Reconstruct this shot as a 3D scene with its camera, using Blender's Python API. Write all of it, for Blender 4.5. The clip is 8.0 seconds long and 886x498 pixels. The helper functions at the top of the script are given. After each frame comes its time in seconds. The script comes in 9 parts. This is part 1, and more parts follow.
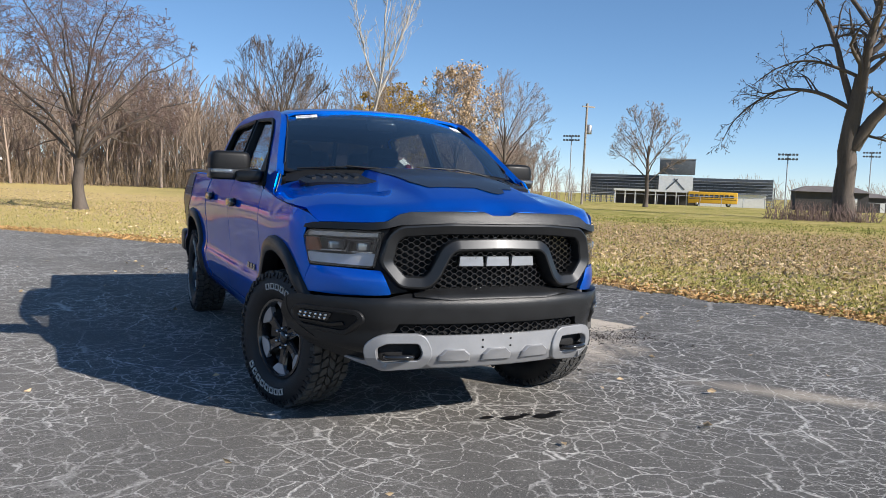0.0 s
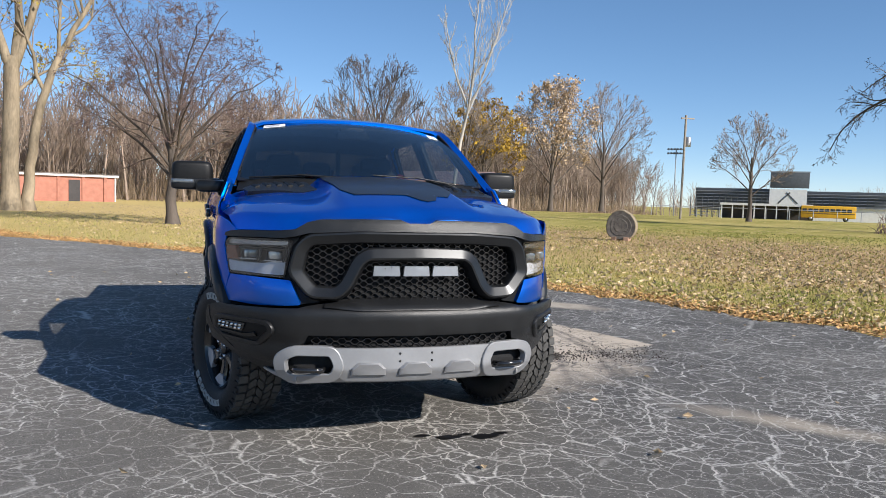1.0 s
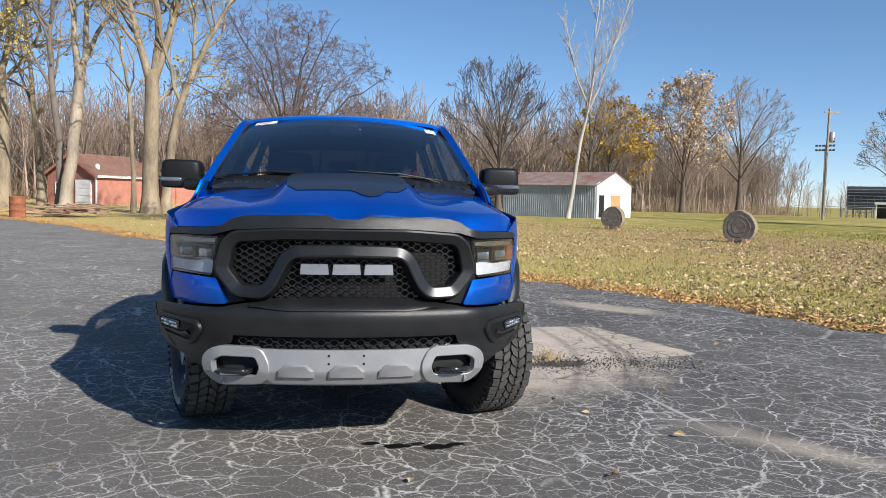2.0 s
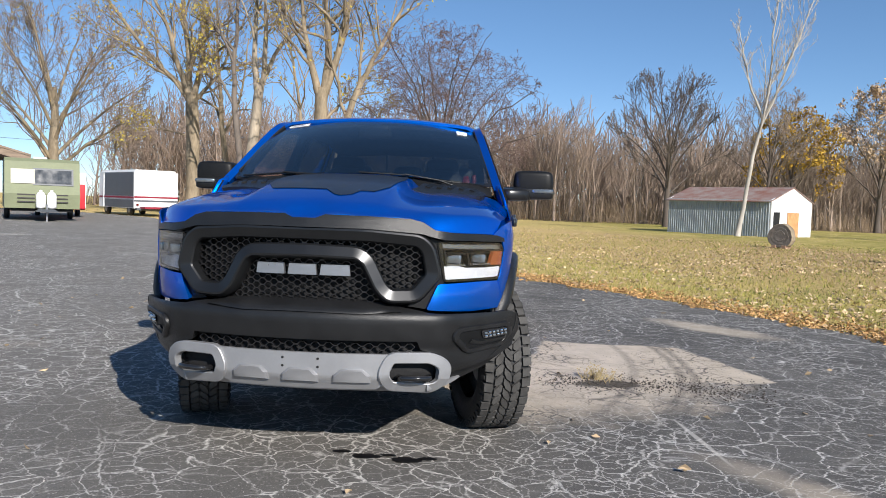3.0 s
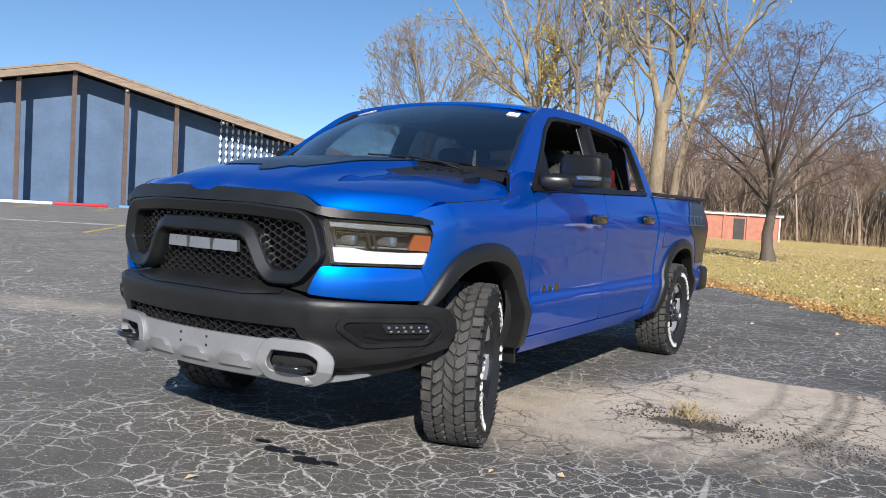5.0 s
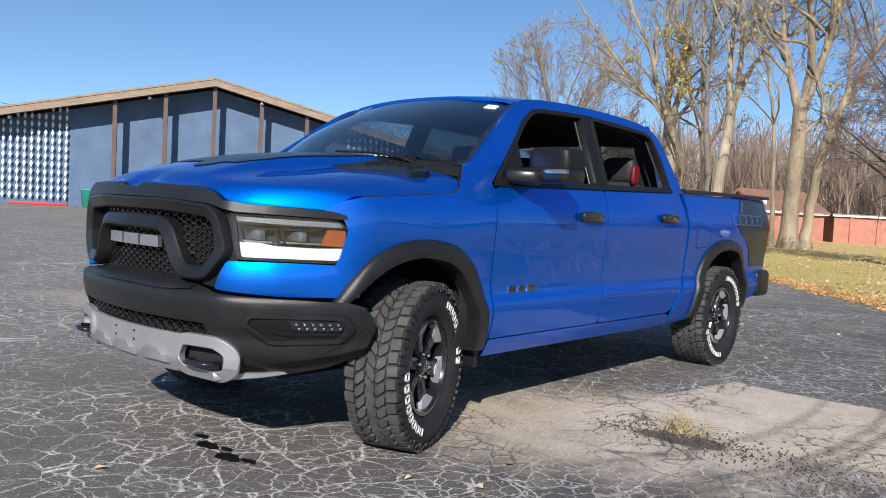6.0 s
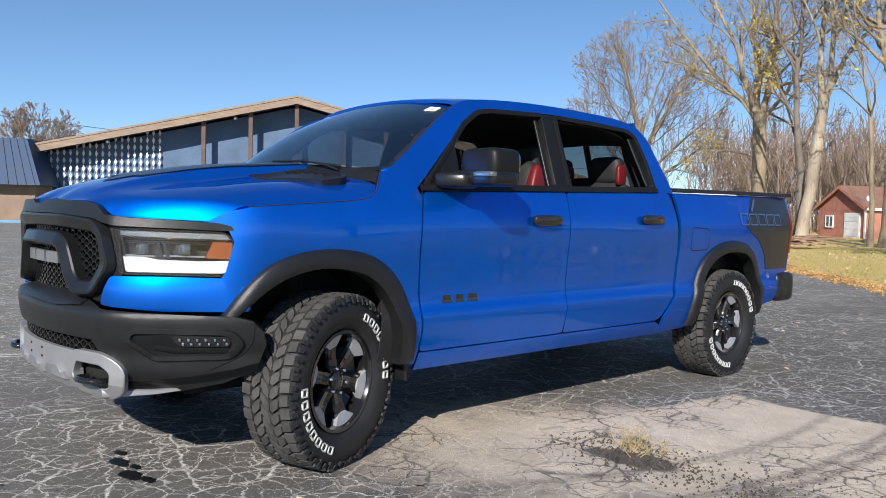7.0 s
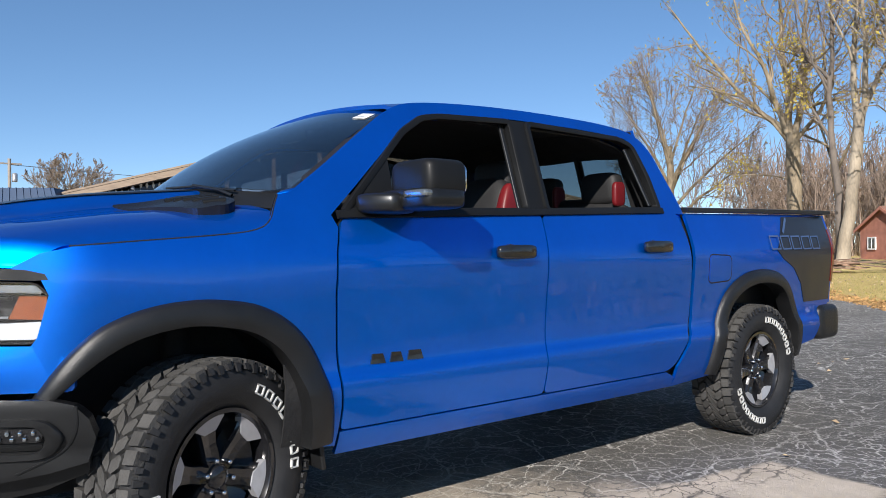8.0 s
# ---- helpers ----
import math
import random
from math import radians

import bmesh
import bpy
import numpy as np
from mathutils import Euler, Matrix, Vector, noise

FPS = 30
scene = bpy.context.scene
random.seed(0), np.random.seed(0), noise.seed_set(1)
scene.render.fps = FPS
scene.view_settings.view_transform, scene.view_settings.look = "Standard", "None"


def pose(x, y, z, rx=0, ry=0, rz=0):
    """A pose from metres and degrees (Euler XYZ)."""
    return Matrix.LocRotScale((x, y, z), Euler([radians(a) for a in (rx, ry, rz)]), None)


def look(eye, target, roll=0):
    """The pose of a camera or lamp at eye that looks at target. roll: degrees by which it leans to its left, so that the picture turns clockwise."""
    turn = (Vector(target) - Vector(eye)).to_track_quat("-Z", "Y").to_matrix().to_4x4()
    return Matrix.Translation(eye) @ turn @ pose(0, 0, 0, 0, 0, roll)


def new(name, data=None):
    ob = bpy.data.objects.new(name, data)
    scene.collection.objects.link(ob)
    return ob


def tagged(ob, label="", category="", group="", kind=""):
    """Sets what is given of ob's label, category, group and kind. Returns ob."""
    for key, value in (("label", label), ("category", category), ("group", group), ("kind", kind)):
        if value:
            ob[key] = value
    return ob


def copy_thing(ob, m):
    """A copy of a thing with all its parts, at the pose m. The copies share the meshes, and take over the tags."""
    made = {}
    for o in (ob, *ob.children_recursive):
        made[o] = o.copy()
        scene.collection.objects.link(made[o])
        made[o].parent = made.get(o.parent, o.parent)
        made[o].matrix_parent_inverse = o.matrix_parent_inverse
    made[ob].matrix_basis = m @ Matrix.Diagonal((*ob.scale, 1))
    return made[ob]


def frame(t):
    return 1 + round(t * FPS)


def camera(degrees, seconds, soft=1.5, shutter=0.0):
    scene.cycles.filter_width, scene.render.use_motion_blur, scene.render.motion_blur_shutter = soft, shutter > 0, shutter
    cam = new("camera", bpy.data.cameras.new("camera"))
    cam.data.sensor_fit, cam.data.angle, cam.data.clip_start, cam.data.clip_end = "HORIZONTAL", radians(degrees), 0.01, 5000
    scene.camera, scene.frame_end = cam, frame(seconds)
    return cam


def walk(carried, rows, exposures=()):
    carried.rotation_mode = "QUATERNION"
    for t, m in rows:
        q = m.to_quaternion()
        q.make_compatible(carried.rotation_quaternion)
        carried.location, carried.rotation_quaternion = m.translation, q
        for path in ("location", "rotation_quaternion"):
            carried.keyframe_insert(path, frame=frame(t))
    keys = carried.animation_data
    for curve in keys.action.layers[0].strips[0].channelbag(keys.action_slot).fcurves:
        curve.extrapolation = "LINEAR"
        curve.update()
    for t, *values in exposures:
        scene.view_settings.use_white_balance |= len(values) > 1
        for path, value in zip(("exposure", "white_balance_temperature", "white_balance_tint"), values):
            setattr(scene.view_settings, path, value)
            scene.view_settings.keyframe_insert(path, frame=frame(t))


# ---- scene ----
cam = camera(58.9, 8.0, soft=0.9)
PATH = [
    (0, (-2.101, -4.757, 1.385), (-1.259, -2.949, 1.222), 2.0),
    (0.5, (-1.625, -4.898, 1.372), (-0.903, -3.039, 1.228), 1.9),
    (1, (-1.119, -4.933, 1.369), (-0.521, -3.029, 1.237), 1.7),
    (2.3, (0.229, -4.874, 1.336), (0.377, -2.883, 1.207), 1.4),
    (2.5, (0.437, -4.851, 1.317), (0.498, -2.856, 1.199), 1.6),
    (3, (0.945, -4.698, 1.306), (0.781, -2.708, 1.196), 2.0),
    (3.5, (1.459, -4.538, 1.276), (1.058, -2.582, 1.167), 2.5),
    (4, (1.925, -4.255, 1.235), (1.3, -2.358, 1.13), 3.1),
    (4.5, (2.383, -3.947, 1.216), (1.544, -2.135, 1.108), 3.4),
    (4.7, (2.566, -3.785, 1.211), (1.642, -2.014, 1.106), 3.5),
    (5.8, (3.395, -2.977, 1.2), (2.129, -1.432, 1.094), 3.1),
    (6, (3.523, -2.841, 1.205), (2.208, -1.338, 1.099), 3.1),
    (6.5, (3.805, -2.483, 1.211), (2.388, -1.075, 1.107), 2.5),
    (7, (4.013, -2.091, 1.226), (2.528, -0.755, 1.134), 1.4),
    (7.5, (3.898, -1.719, 1.196), (2.373, -0.427, 1.143), 0.4),
    (7.6, (3.844, -1.616, 1.197), (2.314, -0.328, 1.16), 0.1),
    (8, (3.571, -1.115, 1.215), (2.028, 0.157, 1.213), -0.5),
]
walk(cam, [(t, look(eye, target, roll)) for t, eye, target, roll in PATH], exposures=[(0.0, 0.55, 6330, 12), (2.5, 0.47, 6330, 12), (8.0, 0.48, 6330, 12)])

# ---------- sky, sun, exposure ----------
SUN_TO = Vector((1.5, -2.2, 1.5)).normalized()
SUN_ELEV = math.asin(SUN_TO.z)
world = bpy.data.worlds.new("sky")
scene.world = world
world.use_nodes = True
wn = world.node_tree
sky = wn.nodes.new("ShaderNodeTexSky")
sky.sky_type = "NISHITA"
sky.sun_disc = False
sky.sun_elevation = SUN_ELEV
sky.sun_rotation = math.atan2(SUN_TO.x, SUN_TO.y)
sky.altitude = 200
sky.air_density, sky.dust_density, sky.ozone_density = 0.60, 0.0, 3.2
# clear, evenly blue late-autumn sky: little paling towards the horizon
even = wn.nodes.new("ShaderNodeGamma")
even.inputs["Gamma"].default_value = 0.80
deep = wn.nodes.new("ShaderNodeHueSaturation")
deep.inputs["Hue"].default_value, deep.inputs["Saturation"].default_value = 0.497, 1.15
wn.links.new(sky.outputs[0], even.inputs["Color"])
wn.links.new(even.outputs[0], deep.inputs["Color"])
wn.links.new(deep.outputs[0], wn.nodes["Background"].inputs[0])
wn.nodes["Background"].inputs[1].default_value = 0.136
sun_data = bpy.data.lights.new("sun", "SUN")
sun_data.energy, sun_data.angle, sun_data.color = 5.0, radians(0.53), (1.0, 0.943, 0.85)
sun = new("sun", sun_data)
sun.matrix_world = look(SUN_TO * 60, (0, 0, 0))


# ---------- materials ----------
def mat(name, rgb, rough=0.6, metal=0.0, vary=0.15, scale=6.0, bump=0.0, bscale=60.0, coat=0.0, random_obj=0.0, island=0.0, spec=0.5, second=None, trans=0.0, ior=1.45, rvary=0.08, coat_rough=0.03, stretch=(1, 1, 1)):
    """A principled material whose colour varies at two scales, with fine relief."""
    m = bpy.data.materials.new(name)
    m.use_nodes = True
    nt = m.node_tree
    N, L = nt.nodes, nt.links
    b = N["Principled BSDF"]
    tc = N.new("ShaderNodeTexCoord")
    mp = N.new("ShaderNodeMapping")
    mp.inputs["Scale"].default_value = stretch
    L.new(tc.outputs["Object"], mp.inputs[0])
    n1 = N.new("ShaderNodeTexNoise")
    n1.inputs["Scale"].default_value, n1.inputs["Detail"].default_value = scale, 6
    L.new(mp.outputs[0], n1.inputs["Vector"])
    n2 = N.new("ShaderNodeTexNoise")
    n2.inputs["Scale"].default_value, n2.inputs["Detail"].default_value = scale * 9, 3
    L.new(mp.outputs[0], n2.inputs["Vector"])
    add = N.new("ShaderNodeMath")
    add.operation = "MULTIPLY_ADD"
    add.inputs[1].default_value = 0.35
    L.new(n2.outputs["Fac"], add.inputs[0])
    L.new(n1.outputs["Fac"], add.inputs[2])
    ramp = N.new("ShaderNodeMapRange")
    ramp.inputs["From Min"].default_value, ramp.inputs["From Max"].default_value = 0.42, 0.95
    L.new(add.outputs[0], ramp.inputs["Value"])
    mix = N.new("ShaderNodeMix")
    mix.data_type = "RGBA"
    c2 = second or tuple(c * (1 + vary) for c in rgb)
    c1 = rgb if second else tuple(c * (1 - vary) for c in rgb)
    mix.inputs["A"].default_value, mix.inputs["B"].default_value = (*c1, 1), (*c2, 1)
    L.new(ramp.outputs[0], mix.inputs["Factor"])
    col = mix.outputs["Result"]
    for amount, kind in ((random_obj, "o"), (island, "i")):
        if amount:
            if kind == "o":
                src = N.new("ShaderNodeObjectInfo").outputs["Random"]
            else:
                src = N.new("ShaderNodeNewGeometry").outputs["Random Per Island"]
            hs = N.new("ShaderNodeHueSaturation")
            mr = N.new("ShaderNodeMapRange")
            mr.inputs["To Min"].default_value, mr.inputs["To Max"].default_value = 1 - amount, 1 + amount
            L.new(src, mr.inputs["Value"])
            L.new(mr.outputs[0], hs.inputs["Value"])
            L.new(col, hs.inputs["Color"])
            col = hs.outputs[0]
    L.new(col, b.inputs["Base Color"])
    rr = N.new("ShaderNodeMapRange")
    rr.inputs["To Min"].default_value, rr.inputs["To Max"].default_value = max(0, rough - rvary), min(1, rough + rvary)
    L.new(n1.outputs["Fac"], rr.inputs["Value"])
    L.new(rr.outputs[0], b.inputs["Roughness"])
    b.inputs["Metallic"].default_value = metal
    b.inputs["Specular IOR Level"].default_value = spec
    b.inputs["Coat Weight"].default_value = coat
    b.inputs["Coat Roughness"].default_value = coat_rough
    b.inputs["Transmission Weight"].default_value = trans
    b.inputs["IOR"].default_value = ior
    if bump:
        n3 = N.new("ShaderNodeTexNoise")
        n3.inputs["Scale"].default_value, n3.inputs["Detail"].default_value = bscale, 4
        L.new(mp.outputs[0], n3.inputs["Vector"])
        bp = N.new("ShaderNodeBump")
        bp.inputs["Strength"].default_value, bp.inputs["Distance"].default_value = bump, 0.02
        L.new(n3.outputs["Fac"], bp.inputs["Height"])
        L.new(bp.outputs[0], b.inputs["Normal"])
    return m


def glass_mat(name, tint, rough=0.0, mixg=0.04):
    """Thin pane: tinted see-through, glossier at grazing angles."""
    m = bpy.data.materials.new(name)
    m.use_nodes = True
    N, L = m.node_tree.nodes, m.node_tree.links
    N.remove(N["Principled BSDF"])
    tr, gl, mx, lw = N.new("ShaderNodeBsdfTransparent"), N.new("ShaderNodeBsdfGlossy"), N.new("ShaderNodeMixShader"), N.new("ShaderNodeLayerWeight")
    tr.inputs[0].default_value = (*tint, 1)
    gl.inputs["Roughness"].default_value = rough
    lw.inputs["Blend"].default_value = 0.5
    pw, ad = N.new("ShaderNodeMath"), N.new("ShaderNodeMath")
    pw.operation, ad.operation = "POWER", "MULTIPLY_ADD"
    pw.inputs[1].default_value = 4.0
    ad.inputs[1].default_value, ad.inputs[2].default_value = 0.9, mixg
    L.new(lw.outputs["Facing"], pw.inputs[0])
    L.new(pw.outputs[0], ad.inputs[0])
    L.new(ad.outputs[0], mx.inputs[0])
    L.new(tr.outputs[0], mx.inputs[1])
    L.new(gl.outputs[0], mx.inputs[2])
    L.new(mx.outputs[0], N["Material Output"].inputs["Surface"])
    return m


M = {}
M["blue"] = mat("blue_metallic_paint", (0.0003, 0.150, 0.74), 0.42, 0.86, 0.06, 3, coat=0.85, spec=0.0, rvary=0.02, bump=0.02, bscale=900)
M["blue"].node_tree.nodes["Principled BSDF"].inputs["Specular Tint"].default_value = (0.03, 0.09, 0.32, 1)
M["blue"].node_tree.nodes["Principled BSDF"].inputs["Coat IOR"].default_value = 1.5
M["reflector"] = mat("clear_lamp_glass", (0.20, 0.22, 0.23), 0.08, 0.6, 0.3, 40, coat=1.0)
M["chrome_dark"] = mat("shaded_chrome", (0.55, 0.56, 0.58), 0.22, 0.9, 0.1, 30)
M["black_plastic"] = mat("textured_black_plastic", (0.011, 0.0113, 0.012), 0.38, 0, 0.25, 8, spec=0.5, bump=0.12, bscale=700)
M["satin_black"] = mat("satin_black_paint", (0.008, 0.0084, 0.009), 0.50, 0, 0.15, 8, spec=0.25, coat=0.03, coat_rough=0.2)
M["gloss_black"] = mat("gloss_black_plastic", (0.012, 0.012, 0.013), 0.15, 0, 0.2, 8, coat=0.6)
M["gunmetal"] = mat("satin_graphite_trim", (0.020, 0.021, 0.0225), 0.34, 0.5, 0.15, 6, coat=0.2, coat_rough=0.2)
M["decal"] = mat("matte_black_decal", (0.012, 0.013, 0.017), 0.42, 0, 0.2, 6, coat=0.25, coat_rough=0.15)
M["decal_line"] = mat("grey_decal_line", (0.05, 0.09, 0.19), 0.4, 0, 0.1, 6)
M["silver"] = mat("satin_silver_paint", (0.31, 0.312, 0.32), 0.45, 0.5, 0.07, 8, bump=0.04, bscale=400)
M["badge"] = mat("bright_silver_badge", (0.45, 0.46, 0.48), 0.3, 0.85, 0.06, 20)
M["chrome"] = mat("polished_metal", (0.75, 0.76, 0.78), 0.12, 1.0, 0.05, 20)
M["wheel"] = mat("gloss_black_wheel", (0.015, 0.015, 0.017), 0.2, 0.3, 0.2, 10, coat=0.7)
M["wheel_face"] = mat("machined_wheel_face", (0.40, 0.40, 0.42), 0.4, 0.45, 0.1, 30)
M["rubber"] = mat("tyre_rubber", (0.014, 0.014, 0.015), 0.6, 0, 0.3, 14, bump=0.15, bscale=220)
M["tread"] = mat("dusty_tread_rubber", (0.055, 0.053, 0.050), 0.85, 0, 0.4, 14, bump=0.3, bscale=160, island=0.18)
M["white_mark"] = mat("raised_white_rubber", (0.55, 0.55, 0.53), 0.6, 0, 0.1, 30)
M["under"] = mat("dark_underbody", (0.010, 0.010, 0.011), 0.8, 0, 0.4, 6, bump=0.2, bscale=50)
M["interior"] = mat("black_cabin_trim", (0.018, 0.018, 0.019), 0.6, 0, 0.2, 10, bump=0.1, bscale=300)
M["seat_red"] = mat("red_leather", (0.13, 0.007, 0.010), 0.45, 0, 0.15, 12, bump=0.1, bscale=200)
M["headliner"] = mat("dark_headliner", (0.03, 0.03, 0.032), 0.9, 0, 0.2, 10)
M["amber"] = mat("amber_reflector", (0.28, 0.075, 0.022), 0.25, 0, 0.15, 40, coat=0.5)
M["drl"] = mat("white_light_bar", (0.66, 0.67, 0.69), 0.25, 0, 0.12, 30, coat=0.6)
M["taillight"] = mat("red_lens", (0.12, 0.005, 0.006), 0.15, 0, 0.15, 30, coat=0.6)
M["sticker"] = mat("white_paper_sticker", (0.82, 0.82, 0.80), 0.6, 0, 0.04, 20)
M["sticker_ink"] = mat("grey_print", (0.35, 0.37, 0.42), 0.6, 0, 0.1, 20)
M["glass"] = glass_mat("tinted_windscreen", (0.64, 0.69, 0.70), mixg=0.20)
M["glass_dark"] = glass_mat("privacy_glass", (0.40, 0.43, 0.43), mixg=0.05)
M["lens"] = glass_mat("clear_lens", (0.93, 0.94, 0.95), mixg=0.07)
M["bark"] = mat("grey_brown_bark", (0.25, 0.20, 0.135), 0.9, 0, 0.6, 1.6, bump=0.9, bscale=14, stretch=(1, 1, 0.25))
M["bark_mid"] = mat("grey_fruit_bark", (0.155, 0.13, 0.11), 0.9, 0, 0.4, 3.0, bump=0.9, bscale=16, stretch=(1, 1, 0.25))
M["bark_dark"] = mat("dark_bark", (0.105, 0.085, 0.07), 0.9, 0, 0.35, 2.2, bump=0.9, bscale=14, stretch=(1, 1, 0.25))
M["bark_pale"] = mat("pale_bark", (0.31, 0.26, 0.195), 0.85, 0, 0.5, 1.5, bump=0.5, bscale=10, stretch=(1, 1, 0.3))
M["birch"] = mat("white_birch_bark", (0.40, 0.37, 0.325), 0.8, 0, 0.35, 1.5, bump=0.4, bscale=10, stretch=(1, 1, 0.3))
M["twig"] = mat("grey_brown_twigs", (0.24, 0.19, 0.15), 0.9, 0, 0.25, 1.5)
M["twig_red"] = mat("reddish_twigs", (0.155, 0.105, 0.09), 0.9, 0, 0.25, 1.5)
M["woods"] = mat("bare_woodland_twigs", (0.28, 0.215, 0.17), 0.95, 0, 0.35, 0.25, island=0.25)
M["brush"] = mat("dry_brush", (0.24, 0.175, 0.115), 0.95, 0, 0.35, 0.6, island=0.3)
M["leaf_tan"] = mat("tan_leaves", (0.52, 0.38, 0.24), 0.8, 0, 0.3, 1.0, island=0.3)
M["leaf_yellow"] = mat("yellow_leaves", (0.40, 0.25, 0.03), 0.8, 0, 0.3, 1.0, island=0.3)
M["leaf_green"] = mat("yellow_green_leaves", (0.38, 0.30, 0.06), 0.8, 0, 0.3, 1.0, island=0.3)
M["litter"] = mat("fallen_leaves", (0.47, 0.35, 0.21), 0.85, 0, 0.3, 0.8, island=0.45)
M["edge_litter"] = mat("orange_tan_leaves", (0.44, 0.26, 0.105), 0.85, 0, 0.3, 0.8, island=0.5)
M["blade"] = mat("grass_blades", (0.10, 0.155, 0.018), 0.8, 0, 0.35, 0.7, island=0.35, second=(0.41, 0.33, 0.085))
M["blue_wall"] = mat("faded_blue_painted_wall", (0.088, 0.140, 0.228), 0.8, 0, 0.22, 0.6, bump=0.1, bscale=30)
M["blue_strip"] = mat("blue_kerb_paint", (0.12, 0.28, 0.45), 0.7, 0, 0.15, 2)
M["post_brown"] = mat("brown_painted_post", (0.11, 0.075, 0.06), 0.75, 0, 0.25, 2)
M["fascia"] = mat("weathered_fascia_board", (0.27, 0.205, 0.15), 0.85, 0, 0.3, 1.5, stretch=(1, 1, 6))
M["roofing"] = mat("grey_roofing", (0.16, 0.14, 0.13), 0.9, 0, 0.25, 1.0)
M["white_paint"] = mat("white_paint", (0.76, 0.76, 0.74), 0.6, 0, 0.08, 2)
M["red_paint"] = mat("red_painted_door", (0.50, 0.025, 0.035), 0.5, 0, 0.12, 2)
M["yellow_paint"] = mat("worn_yellow_line", (0.55, 0.42, 0.08), 0.8, 0, 0.3, 6)
M["white_line"] = mat("worn_white_line", (0.48, 0.47, 0.45), 0.85, 0, 0.3, 5)
M["mortar"] = mat("mortar_wall", (0.40, 0.175, 0.125), 0.9, 0, 0.2, 2)
M["shingle"] = mat("brown_shingles", (0.22, 0.12, 0.085), 0.9, 0, 0.25, 2)
M["metal_sheet"] = mat("weathered_metal_sheet", (0.36, 0.40, 0.42), 0.5, 0.35, 0.2, 1.2)
M["rust"] = mat("rusty_roof", (0.22, 0.085, 0.055), 0.85, 0, 0.4, 1.5, second=(0.30, 0.27, 0.25))
M["rust_barrel"] = mat("rusty_steel", (0.28, 0.10, 0.05), 0.85, 0, 0.4, 4)
M["plank"] = mat("old_planks", (0.30, 0.19, 0.13), 0.85, 0, 0.3, 3, random_obj=0.3)
M["orange_door"] = mat("weathered_orange_door", (0.50, 0.27, 0.12), 0.8, 0, 0.3, 3)
M["log_face"] = mat("weathered_log_face", (0.13, 0.115, 0.10), 0.9, 0, 0.4, 5, bump=0.5, bscale=30)
M["olive"] = mat("faded_olive_panel", (0.20, 0.22, 0.13), 0.65, 0, 0.15, 1.5)
M["beige"] = mat("beige_panel", (0.52, 0.48, 0.40), 0.65, 0, 0.12, 1.5)
M["window_dark"] = mat("dark_window", (0.03, 0.035, 0.04), 0.1, 0, 0.2, 3, coat=0.8)
M["van_white"] = mat("chalky_white_panel", (0.74, 0.75, 0.74), 0.55, 0, 0.08, 1)
M["van_dark"] = mat("dark_grey_panel", (0.10, 0.11, 0.12), 0.5, 0, 0.15, 1)
M["maroon"] = mat("maroon_stripe", (0.26, 0.02, 0.04), 0.5, 0, 0.1, 2)
M["bus_yellow"] = mat("bus_yellow_paint", (0.72, 0.40, 0.03), 0.45, 0, 0.1, 1)
M["steel"] = mat("galvanised_steel", (0.38, 0.39, 0.41), 0.45, 0.6, 0.15, 2)
M["dark_steel"] = mat("dark_stand_steel", (0.11, 0.12, 0.13), 0.6, 0.3, 0.2, 2)
M["hut"] = mat("dark_stained_boards", (0.06, 0.055, 0.055), 0.8, 0, 0.25, 1)
M["pole_wood"] = mat("weathered_pole", (0.30, 0.26, 0.22), 0.85, 0, 0.2, 2)
M["mansard"] = mat("blue_metal_roof", (0.02, 0.05, 0.11), 0.6, 0.0, 0.15, 1)
M["tan_wall"] = mat("tan_block_wall", (0.24, 0.17, 0.12), 0.85, 0, 0.15, 1.5)
M["green_plastic"] = mat("teal_plastic_bin", (0.03, 0.33, 0.24), 0.5, 0, 0.1, 4)
M["oil"] = mat("oil_stain", (0.010, 0.010, 0.011), 0.35, 0, 0.4, 20)
M["weed"] = mat("dry_weed", (0.36, 0.28, 0.14), 0.85, 0, 0.3, 20)
M["crumb"] = mat("dark_crumbled_asphalt", (0.045, 0.036, 0.028), 0.9, 0, 0.3, 30, island=0.4)
M["stone"] = mat("loose_gravel", (0.26, 0.24, 0.215), 0.9, 0, 0.2, 30, island=0.3)


